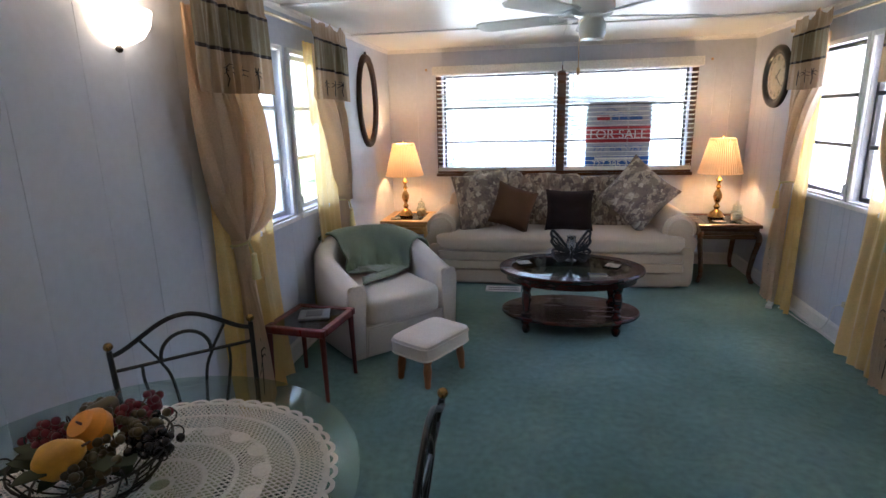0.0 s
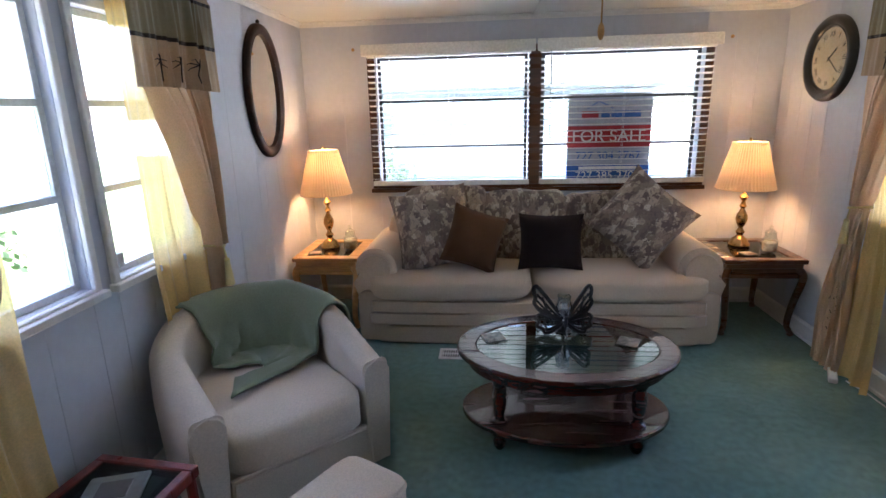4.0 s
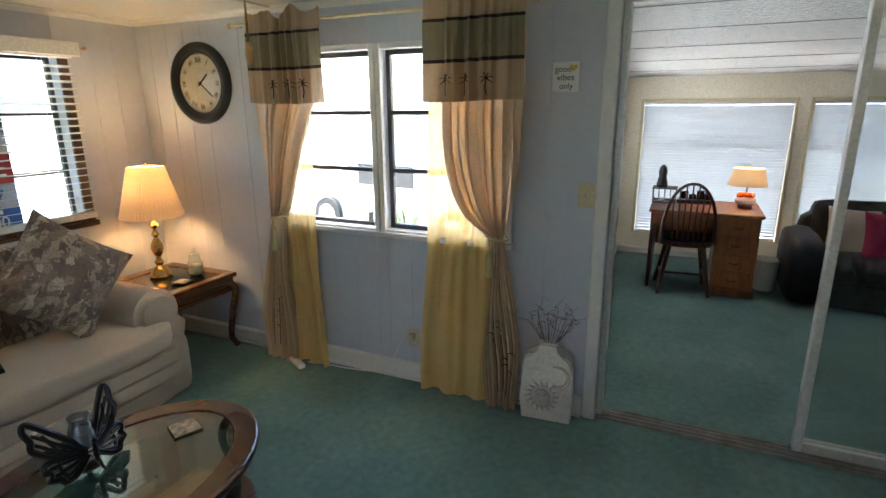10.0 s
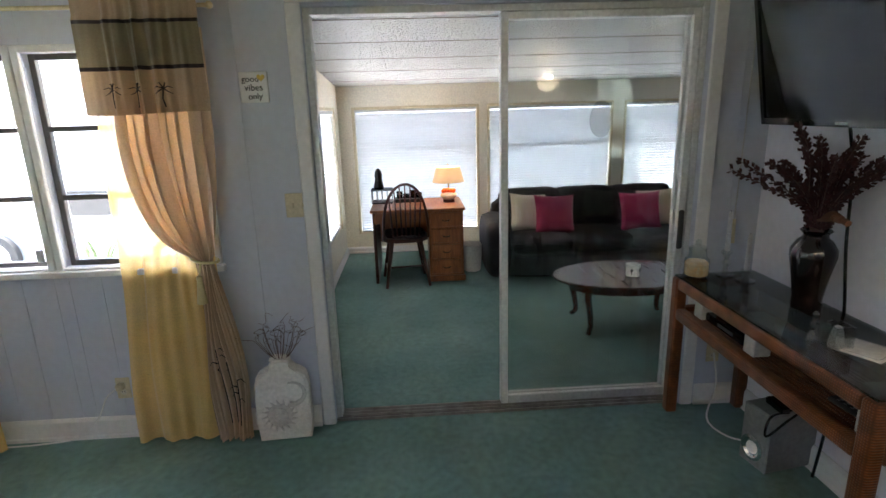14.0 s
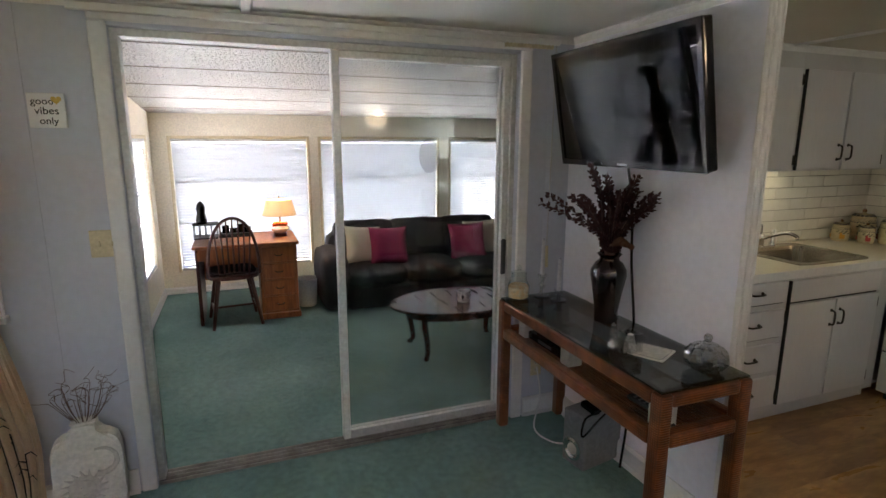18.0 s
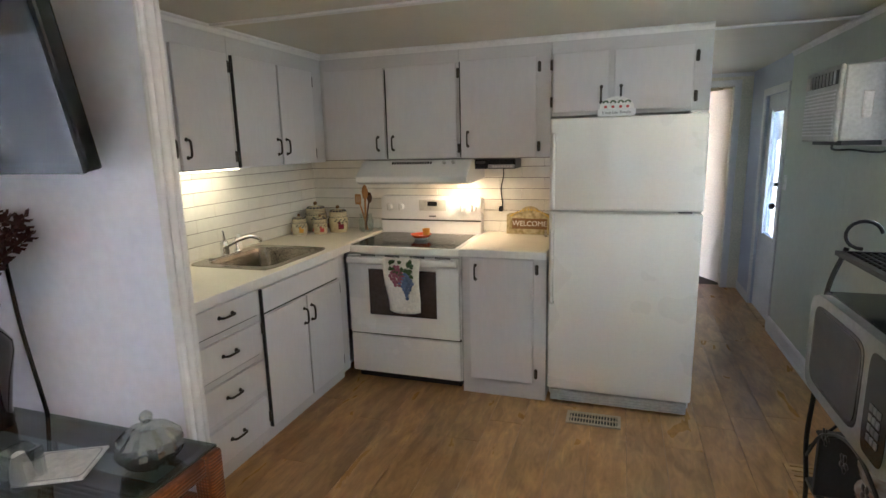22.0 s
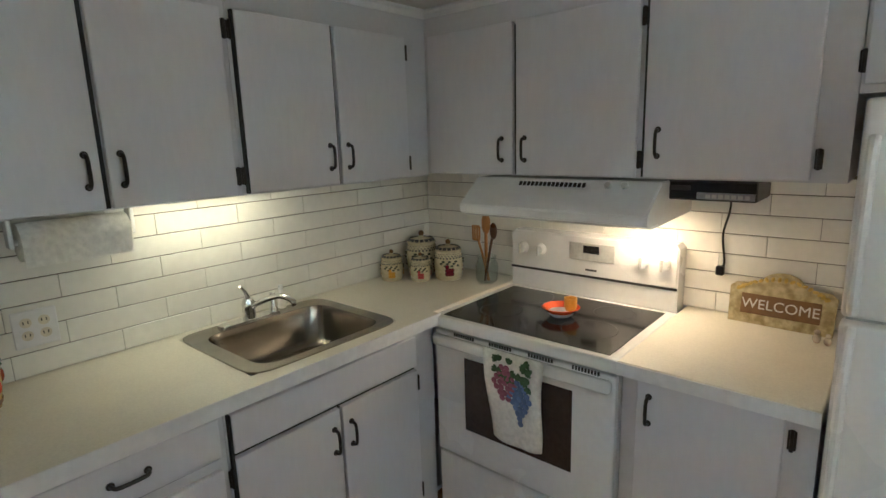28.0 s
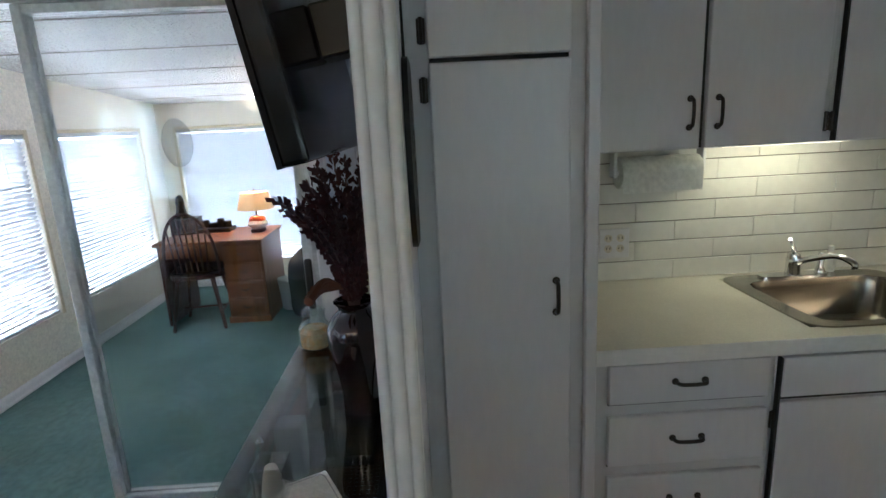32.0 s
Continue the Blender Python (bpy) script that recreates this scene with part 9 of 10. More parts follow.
part("logo", bx(-0.03, 0.0102, -0.258, 0.03, 0.011, -0.250), "silver_ad", tv, smooth=False)
part("mount_arm", bx(-0.05, -0.135, -0.06, 0.05, -0.045, 0.06, bevel=0.006), "blackm", tv, smooth=False)
part("mount_plate", bx(-0.12, -0.165, -0.15, 0.12, -0.135, 0.15, bevel=0.003), "blackm", tv, smooth=False)
tvc = thing("television_cable", "black cable hanging from the television to the floor", "cord")
part("cable", tube(B(), curve_pts([(1.84, 0.40, 1.50), (1.835, 0.36, 1.30), (1.815, 0.355, 1.02), (1.775, 0.352, 0.76), (1.78, 0.342, 0.60), (1.76, 0.36, 0.25), (1.74, 0.40, 0.02)], 6), 0.006, 6), "black", tvc)

# console table
con = thing("console_table", "long reddish-brown rattan console table with glass top", "console table", pose(1.755, 0.552, 0))
CW, CD, CH = 0.615, 0.215, 0.742
LEG = 0.029
for x in (-CW + LEG, CW - LEG):
    for y in (-CD + LEG, CD - LEG):
        part("leg", bx(x - LEG, y - LEG, 0, x + LEG, y + LEG, CH - 0.001, bevel=0.013, seg=3), "rattan", con, sharp=50)
for y in (-CD + LEG, CD - LEG):
    part("top_rail", bx(-CW + 2 * LEG, y - LEG + 0.002, CH - 0.056, CW - 2 * LEG, y + LEG - 0.002, CH - 0.001, bevel=0.012, seg=3), "rattan", con, sharp=50)
    part("shelf_rail", bx(-CW + 2 * LEG, y - LEG + 0.002, 0.530, CW - 2 * LEG, y + LEG - 0.002, 0.586, bevel=0.012, seg=3), "rattan", con, sharp=50)
for x in (-CW + LEG, CW - LEG):
    part("end_rail", bx(x - LEG + 0.002, -CD + 2 * LEG, CH - 0.056, x + LEG - 0.002, CD - 2 * LEG, CH - 0.001, bevel=0.012, seg=3), "rattan", con, sharp=50)
    part("end_rail", bx(x - LEG + 0.002, -CD + 2 * LEG, 0.530, x + LEG - 0.002, CD - 2 * LEG, 0.586, bevel=0.012, seg=3), "rattan", con, sharp=50)
bm = B()
for k in range(64):
    x = -CW + 0.058 + k * (2 * CW - 0.116) / 63
    box(bm, x - 0.0045, -CD + 0.054, 0.560, x + 0.0045, CD - 0.054, 0.565)
for k in range(17):
    y = -CD + 0.062 + k * (2 * CD - 0.124) / 16
    box(bm, -CW + 0.056, y - 0.0045, 0.5655, CW - 0.056, y + 0.0045, 0.5705)
tagged(part("cane_shelf", bm, "rattan", con, "woven cane shelf", smooth=False), kind="stuff")
part("glass_top", bx(-CW + 0.010, -CD + 0.010, CH, CW - 0.010, CD - 0.010, CH + 0.009, bevel=0.002), "glass_smoke", con, "grey-green glass top", smooth=False)
for x in (-0.52, 0.06, 0.46):
    part("glass_support", bx(x - 0.035, 0.075, 0.572, x + 0.035, 0.150, CH - 0.001, bevel=0.004), "plastic", con, smooth=False)
CT = CH + 0.0095
dv = thing("disc_player", "slim black disc player on the console shelf", "player", pose(2.02, 0.56, 0.572))
part("case", bx(-0.19, -0.12, 0, 0.19, 0.12, 0.04, bevel=0.004), "black", dv, smooth=False)
part("display", bx(-0.06, 0.12, 0.012, 0.06, 0.1215, 0.028), "darkgrey", dv, smooth=False)
for x, r in ((1.36, 20), (1.28, -12)):
    rm = thing("remote_control", "black remote control lying on the console shelf", "remote", pose(x, 0.62, 0.572, 0, 0, r + 75), group="remotes")
    part("case", bx(-0.024, -0.09, 0, 0.024, 0.09, 0.018, bevel=0.006), "darkgrey", rm, smooth=False)
    for a in range(5):
        for b in (-0.012, 0, 0.012):
            part("button", bx(b - 0.003, -0.06 + a * 0.026, 0.018, b + 0.003, -0.05 + a * 0.026, 0.020), "silver_ad", rm, smooth=False)

# subwoofer below
sw = thing("subwoofer", "grey floor loudspeaker under the console table", "speaker", pose(1.88, 0.46, 0, 0, 0, 10))
part("cabinet", bx(-0.075, -0.16, 0.008, 0.075, 0.14, 0.29, bevel=0.008), "silver_ad", sw, smooth=False)
cone = part("speaker_ring", lathe(B(), [(0.055, 0), (0.058, 0.008), (0.045, 0.012), (0.035, 0.004)], seg=28), "chrome", sw)
cone.matrix_basis = pose(0, 0.141, 0.10, -90, 0, 0)
part("dust_cap", ball(B(), (0, 0, 0.004), (0.03, 0.03, 0.012)), "plastic", cone)
for x in (-0.05, 0.05):
    for y in (-0.12, 0.11):
        part("foot", cyl(B(), (x, y, 0), (x, y, 0.01), 0.012, seg=8), "black", sw)
wc = thing("cable_tangle", "white and black cables under the console table", "cord")
part("white_cable", tube(B(), curve_pts([(EX - 0.02, 0.50, 0.30), (2.30, 0.52, 0.15), (2.22, 0.60, 0.02), (2.08, 0.58, 0.008), (1.98, 0.50, 0.03)], 6), 0.005, 6), "white", wc)
part("white_cable", tube(B(), curve_pts([(2.02, 0.50, 0.55), (2.02, 0.42, 0.30), (1.98, 0.44, 0.12), (2.05, 0.46, 0.01)], 6), 0.004, 6), "white", wc)
part("black_cable", tube(B(), curve_pts([(1.62, 0.48, 0.50), (1.66, 0.60, 0.36), (1.70, 0.66, 0.26), (1.74, 0.62, 0.32), (1.66, 0.60, 0.40), (1.60, 0.50, 0.50)], 8), 0.005, 6), "black", wc)
part("plug_block", bx(1.66, 0.60, 0.38, 1.76, 0.64, 0.41, bevel=0.005), "black", wc)

# vase with dried branches
vz = thing("oxblood_vase", "tall glossy dark red vase of dried eucalyptus branches", "vase", pose(1.848, 0.458, CT))
part("vase", lathe(B(), [(0.052, 0), (0.056, 0.011), (0.054, 0.05), (0.068, 0.14), (0.083, 0.22), (0.082, 0.25), (0.062, 0.285), (0.046, 0.298), (0.045, 0.31), (0.058, 0.325), (0.054, 0.328), (0.039, 0.31), (0.044, 0.29)], seg=36), "oxblood", vz, sharp=70)
rng = random.Random(77)
for k in range(26):
    a = 2 * math.pi * k / 26 + rng.uniform(-0.2, 0.2)
    lean = rng.uniform(0.07, 0.30) * (1.45 if math.cos(a) > 0.5 else 1)
    tall = rng.uniform(0.30, 0.48) - lean * 0.62
    dx, dy = math.cos(a), math.sin(a) * 0.55
    pts = curve_pts([(0.02 * dx, 0.02 * dy, 0.30), (0.05 * dx, 0.05 * dy, 0.40), (lean * 0.6 * dx, lean * 0.6 * dy, 0.37 + tall * 0.62), (lean * 1.15 * dx, lean * 1.15 * dy, 0.37 + tall)], 7)
    st_ = part("branch", tube(B(), pts, 0.0028, 5, 0.0014), "twig", vz)
    bm = B()
    n = len(pts)
    for i in range(4, n):
        for s in (-1, 1, -0.7, 0.7, -0.3, 0.4):
            d = (pts[i] - pts[i - 1]).normalized()
            side = d.cross(Vector((rng.uniform(-1, 1), rng.uniform(-1, 1), 0.3))).normalized()
            c = pts[i] - (pts[i] - pts[i - 1]) * rng.random() + side * 0.014 * s
            e = (d + side * s * 0.6).normalized()
            f = e.cross(side).normalized()
            r = rng.uniform(0.008, 0.0145)
            q = [c + e * r, c + (side * 0.7 + f * 0.35) * r, c - e * r, c - (side * 0.7 + f * 0.1) * r]
            bm.faces.new([bm.verts.new(w) for w in q])
            bm.faces.new([bm.verts.new(w + f * 0.0015) for w in reversed(q)])
    part("foliage", bm, "leaf_red", st_, smooth=False)
bm = B()
for k in range(5):
    a = radians(170 + 14 * k)
    p0 = Vector((0.03 * math.cos(a), 0.02, 0.37))
    p1 = p0 + Vector((0.10 * math.cos(a), 0.03, 0.05 - 0.008 * k))
    p2 = p1 + Vector((0.10 * math.cos(a), 0.02, -0.02 + 0.01 * k))
    tube(bm, curve_pts([p0, p1, p2], 5), 0.005, 6, 0.012)
part("curled_leaf", bm, "leaf_brown", vz)

# things on the console
shell_jar(pose(2.305, 0.680, CT), "glass jar of potpourri on the console table", "potpourri", 0.140, 0.058)


def candlestick(m, h, ch, label):
    th = thing("candlestick", label, "candlestick", m, group="glass candlesticks")
    part("stem", lathe(B(), [(0.040, 0), (0.042, 0.006), (0.014, 0.016), (0.010, h * 0.35), (0.020, h * 0.5), (0.010, h * 0.65), (0.014, h * 0.8), (0.026, h * 0.92), (0.024, h)], seg=20), "crystal", th)
    part("candle", cyl(B(), (0, 0, h), (0, 0, h + ch), 0.012, 0.009, 14), "candle_grey", th, "tall grey candle")
    part("wick", cyl(B(), (0, 0, h + ch), (0, 0, h + ch + 0.008), 0.0012, seg=5), "darkgrey", th)


candlestick(pose(2.308, 0.532, CT), 0.125, 0.19, "tall crystal candlestick with a pale candle")
candlestick(pose(2.208, 0.488, CT), 0.055, 0.17, "short crystal candlestick with a pale candle")
cg = thing("glass_candle_cup", "clear square glass candle cup on the glass top", "candle holder", pose(1.485, 0.618, CT))
part("cup", ring_slab(B(), [(-0.035, -0.035), (0.035, -0.035), (0.035, 0.035), (-0.035, 0.035)], [(-0.029, -0.029), (0.029, -0.029), (0.029, 0.029), (-0.029, 0.029)], 0, 0.085), "crystal", cg, smooth=False)
part("wax", lathe(B(), [(0.024, 0.001), (0.025, 0.012), (0.021, 0.045), (0.013, 0.074), (0.004, 0.080)], seg=18), "candle", cg, "white tapered candle")
ti = thing("white_tile", "square white ceramic tile lying on the glass", "tile", pose(1.452, 0.545, CT, 0, 0, 28))
part("slab", bx(-0.08, -0.075, 0, 0.08, 0.075, 0.007, bevel=0.003), "plaster", ti, smooth=False)
part("rim_line", ring_slab(B(), oval(0.072, 0.067, 28, power=9), oval(0.069, 0.064, 28, power=9), 0.007, 0.0078), "plaster2", ti, smooth=False)
fgz = thing("crystal_figurine", "small clear crystal figurine beside the tile", "figurine", pose(1.545, 0.655, CT))
part("figure", lathe(B(), [(0.022, 0), (0.020, 0.02), (0.010, 0.04), (0.016, 0.065), (0.008, 0.085), (0.011, 0.10), (0.003, 0.112)], seg=14), "crystal", fgz)
bn = thing("candy_dish", "round cut-crystal candy dish with domed lid", "candy dish", pose(1.245, 0.468, CT))
part("bowl", lathe(B(), [(0.036, 0), (0.048, 0.006), (0.068, 0.026), (0.076, 0.044), (0.074, 0.058), (0.068, 0.058), (0.070, 0.044), (0.045, 0.014)], seg=24, flute=0.06, flutes=12), "cut_glass", bn, smooth=False)
ld = part("lid", lathe(B(), [(0.074, 0.059), (0.072, 0.072), (0.054, 0.092), (0.034, 0.103), (0.016, 0.108), (0.012, 0.114)], seg=24, flute=0.06, flutes=12), "cut_glass", bn, smooth=False)
part("lid_knob", ball(B(), (0, 0, 0.127), 0.016, 10, 6), "cut_glass", ld, smooth=False)

# ---- dining corner ----
DTX, DTY, DTZ = -0.353, 0.862, 0.75
dt = thing("dining_table", "round clear glass dining table on an iron base", "dining table", pose(DTX, DTY, 0))
part("glass_top", slab(B(), oval(0.495, 0.495, 80), DTZ - 0.010, DTZ), "glass_clear_table", dt, sharp=30)
for k in range(4):
    a = radians(45 + 90 * k)
    c, s = math.cos(a), math.sin(a)
    part("leg", tube(B(), curve_pts([(0.30 * c, 0.30 * s, 0.0), (0.22 * c, 0.22 * s, 0.06), (0.06 * c, 0.06 * s, 0.30), (0.08 * c, 0.08 * s, 0.50), (0.26 * c, 0.26 * s, DTZ - 0.02)], 7), 0.011, 8), "blackm", dt)
part("base_ring", tube(B(), [(0.075 * math.cos(radians(a)), 0.075 * math.sin(radians(a)), 0.40) for a in range(0, 361, 15)], 0.008, 8), "blackm", dt)

# crochet doily: rings of open meshes
dl = thing("crochet_doily", "white crocheted lace doily on the glass table", "doily", pose(-0.268, 0.886, DTZ + 0.001) @ Matrix.Diagonal((1.035, 0.98, 1, 1)))
bm = B()


def ringbar(bm, r, h, w, n):
    ring_slab(bm, oval(r + w, r + w, n), oval(r - w, r - w, n), h, h + 0.0022)


def thread(bm, p, q, w=0.0012, h=0.0020):
    t = (q - p).normalized().cross(Vector((0, 0, 1))) * w
    lo = [bm.verts.new(c) for c in (p - t, p + t, q + t, q - t)]
    hi = [bm.verts.new(c.co + Vector((0, 0, h))) for c in lo]
    bm.faces.new(hi)
    for i in range(4):
        bm.faces.new((lo[i], lo[(i + 1) % 4], hi[(i + 1) % 4], hi[i]))


rr = [0.022 + 0.0102 * k for k in range(31)]
for k, r in enumerate(rr):
    if k % 6 == 0:
        ringbar(bm, r, 0.0, 0.0030, 72)
        ringbar(bm, r + 0.0045, 0.0, 0.0014, 72)
rng = random.Random(17)
for k, (r0, r1) in enumerate(zip(rr, rr[1:])):
    n = max(12, int(2 * math.pi * r0 / (0.0125 if (k // 6) % 2 else 0.0105)))
    for j in range(n):
        for d in (-0.5, 0.5):
            a = 2 * math.pi * (j + 0.5 * (k % 2)) / n
            b = a + 2 * math.pi * d / n + rng.uniform(-0.1, 0.1) / n
            thread(bm, Vector((r0 * math.cos(a), r0 * math.sin(a), 0.0004)), Vector((r1 * math.cos(b), r1 * math.sin(b), 0.0004 + rng.uniform(0, 0.0006))))
tagged(part("lace", bm, "lace", dl, smooth=False), kind="stuff")
motif = part("medallion", slab(B(), oval(0.020, 0.026, 14, (0.195, 0)), 0.0006, 0.0034), "lace", dl, smooth=False)
edge = part("scallop", ring_slab(B(), oval(0.017, 0.024, 14, (0.334, 0)), oval(0.009, 0.016, 14, (0.332, 0)), 0.0, 0.0027), "lace", dl, smooth=False)
for k in range(1, 16):
    share(motif, dl, Matrix.Rotation(2 * math.pi * k / 16, 4, "Z"), "medallion")
for k in range(1, 46):
    share(edge, dl, Matrix.Rotation(2 * math.pi * k / 46, 4, "Z"), "scallop")

# fruit basket
fb = thing("fruit_basket", "black wire basket of fruit and grapes on the table", "fruit basket", pose(-0.375, 0.856, DTZ + 0.004) @ Matrix.Scale(0.90, 4))
for k in range(26):
    a = 2 * math.pi * k / 26
    pts = curve_pts([(0.07 * math.cos(a), 0.07 * math.sin(a), 0.004), (0.12 * math.cos(a + 0.1), 0.12 * math.sin(a + 0.1), 0.035), (0.155 * math.cos(a + 0.2), 0.155 * math.sin(a + 0.2), 0.10)], 4)
    part("wire", tube(B(), pts, 0.0022, 5), "blackm", fb)
for r, z in ((0.07, 0.004), (0.125, 0.045), (0.157, 0.10)):
    part("hoop", tube(B(), [(r * math.cos(radians(b)), r * math.sin(radians(b)), z) for b in range(0, 361, 12)], 0.003, 6), "blackm", fb)
for k in range(12):
    a = 2 * math.pi * k / 12
    c = Vector((0.165 * math.cos(a), 0.165 * math.sin(a), 0.105))
    part("scroll", tube(B(), [c + Vector((0.016 * math.cos(radians(b)) * math.cos(a), 0.016 * math.cos(radians(b)) * math.sin(a), 0.016 * math.sin(radians(b)))) for b in range(-90, 181, 27)], 0.002, 5), "blackm", fb)


def fruit(nm, label, mt, m, prof):
    th = thing(nm, label, "fruit", m, group="fruit in the basket")
    part("flesh", lathe(B(), prof, seg=24), mt, th)
    part("stalk", cyl(B(), (0, 0, prof[-1][1] - 0.002), (0.003, 0, prof[-1][1] + 0.016), 0.003, 0.002, 6), "twig", th)


pear = [(0.004, 0), (0.026, 0.006), (0.038, 0.028), (0.036, 0.05), (0.024, 0.075), (0.017, 0.09), (0.006, 0.098)]
apple = [(0.006, 0.003), (0.025, 0.0), (0.040, 0.025), (0.040, 0.045), (0.026, 0.066), (0.008, 0.062)]
fruit("pear", "yellow artificial pear in the basket", "yellow", fb.matrix_basis @ pose(-0.035, -0.095, 0.118, 62, 0, 100) @ Matrix.Scale(1.08, 4), pear)
fruit("mango", "orange artificial mango in the basket", "orange2", fb.matrix_basis @ pose(0.008, 0.018, 0.124, 35, 10, -30) @ Matrix.Scale(1.0, 4), [(a * 1.15, b) for a, b in apple])
fruit("pear", "olive artificial pear in the basket", "grape_green", fb.matrix_basis @ pose(-0.07, 0.05, 0.10, 50, 0, 150), pear)
rng = random.Random(9)
for k, (cx, cy, cz, mt, lab) in enumerate(((0.028, 0.105, 0.135, "grape_red", "dark red artificial grapes"), (-0.125, 0.02, 0.11, "grape_red", "dark red artificial grapes"), (0.02, -0.03, 0.115, "grape_green", "olive-green artificial grapes"), (-0.05, 0.075, 0.125, "grape_green", "olive-green artificial grapes"), (0.055, -0.075, 0.108, "grape_green", "olive-green artificial grapes"), (-0.075, 0.085, 0.118, "grape_green", "olive-green artificial grapes"), (0.075, 0.065, 0.122, "grape_green", "olive-green artificial grapes"), (0.118, 0.025, 0.112, "grape_dark", "blue-black artificial grapes"))):
    g = thing("grape_bunch", lab + " heaped in the basket", "fruit", fb.matrix_basis @ pose(cx, cy, cz), group="fruit in the basket")
    one = None
    for j in range(58):
        v = Vector((rng.gauss(0, 0.024), rng.gauss(0, 0.022), rng.gauss(0, 0.014)))
        if one is None:
            one = part("grape", ball(B(), (0, 0, 0), 0.0105, 10, 7), mt, g)
            one.matrix_basis = Matrix.Translation(v)
        else:
            share(one, g, Matrix.Translation(v), "grape")
    part("stalk", tube(B(), [(0, 0, 0), (0.02, 0.01, 0.03), (0.04, 0.0, 0.04)], 0.002, 5), "twig", g)
lv = thing("silk_leaves", "dark green silk leaves among the fruit", "leaves", fb.matrix_basis, group="fruit in the basket")
for k in range(11):
    a = rng.uniform(2.6, 6.0)
    bm = B()
    c = Vector((rng.uniform(0.05, 0.125) * math.cos(a), rng.uniform(0.05, 0.125) * math.sin(a), rng.uniform(0.10, 0.135)))
    o = Vector((math.cos(a), math.sin(a), rng.uniform(-0.3, 0.2))).normalized()
    s = o.cross(Vector((0, 0, 1))).normalized()
    q = [c, c + o * 0.025 + s * 0.028, c + o * 0.055 + s * 0.016, c + o * 0.075, c + o * 0.055 - s * 0.016, c + o * 0.025 - s * 0.028]
    f = bm.faces.new([bm.verts.new(p) for p in q])
    ex = bmesh.ops.extrude_face_region(bm, geom=[f])
    bmesh.ops.translate(bm, vec=(0, 0, 0.0015), verts=[v for v in ex["geom"] if isinstance(v, bmesh.types.BMVert)])
    part("leaf", bm, "leaf_dark", lv, smooth=False)


def iron_chair(m, label):
    """A wrought-iron dining chair facing local +y; its back stands at y = -0.20."""
    th = thing("dining_chair", label, "chair", m, group="iron dining chairs")
    for s in (-1, 1):
        post = part("back_post", tube(B(), curve_pts([(s * 0.19, -0.17, 0.0), (s * 0.19, -0.19, 0.25), (s * 0.195, -0.19, 0.45), (s * 0.205, -0.225, 0.69), (s * 0.21, -0.25, 0.80)], 5), 0.0085, 8), "blackm", th)
        part("finial", ball(B(), (s * 0.21, -0.252, 0.814), 0.014), "brass", post)
        part("front_leg", tube(B(), [(s * 0.19, 0.20, 0.0), (s * 0.19, 0.19, 0.44)], 0.010, 8), "blackm", th)
        part("side_rail", cyl(B(), (s * 0.19, -0.18, 0.43), (s * 0.19, 0.20, 0.43), 0.009, seg=8), "blackm", th)
    top = lambda x: (x, -0.25 - 0.005 * math.cos(x * 7), 0.782 + 0.090 * math.cos(x / 0.21 * math.pi / 2) ** 1.6)
    part("top_arch", tube(B(), [top(x) for x in [-0.21 + 0.42 * k / 24 for k in range(25)]], 0.0078, 8), "blackm", th)
    part("cross_bar", tube(B(), [(-0.208, -0.240, 0.735), (0, -0.243, 0.735), (0.208, -0.240, 0.735)], 0.006, 8), "blackm", th)
    part("inner_arch", tube(B(), [(0.075 * math.cos(radians(a)), -0.244, 0.742 + 0.075 * math.sin(radians(a))) for a in range(-8, 189, 14)], 0.006, 6), "blackm", th)
    for s in (-1, 1):
        part("brace", tube(B(), [(s * 0.078, -0.244, 0.737), (s * 0.125, -0.247, 0.815)], 0.005, 6), "blackm", th)
        part("spindle", tube(B(), curve_pts([(s * 0.130, -0.240, 0.735), (s * 0.125, -0.232, 0.66), (s * 0.075, -0.20, 0.45)], 6), 0.005, 6), "blackm", th)
        part("spindle", tube(B(), curve_pts([(s * 0.078, -0.242, 0.735), (s * 0.05, -0.232, 0.66), (s * 0.03, -0.20, 0.45)], 6), 0.005, 6), "blackm", th)
    part("seat_back_rail", cyl(B(), (-0.19, -0.19, 0.43), (0.19, -0.19, 0.43), 0.009, seg=8), "blackm", th)
    part("seat_front_rail", cyl(B(), (-0.19, 0.20, 0.43), (0.19, 0.20, 0.43), 0.009, seg=8), "blackm", th)
    bm = B()
    cushion(bm, 0.42, 0.42, 0.06, 5)
    bmesh.ops.translate(bm, vec=(0, 0.005, 0.435), verts=bm.verts)
    part("seat", bm, "creamc", th)
    return th


ch1 = iron_chair(pose(-0.471, 1.322, 0, 0, 0, 222.4), "black wrought-iron dining chair with cream seat by the wall")
ch1["label"] = "black wrought-iron dining chair with brass finials by the wall"
copy_thing(ch1, pose(0.02, 1.002, 0, 0, 0, 92))["label"] = "black wrought-iron dining chair with brass finials beside the room"
copy_thing(ch1, pose(-0.415, 0.565, 0, 0, 0, 2))["label"] = "black wrought-iron dining chair with brass finials near the kitchen"


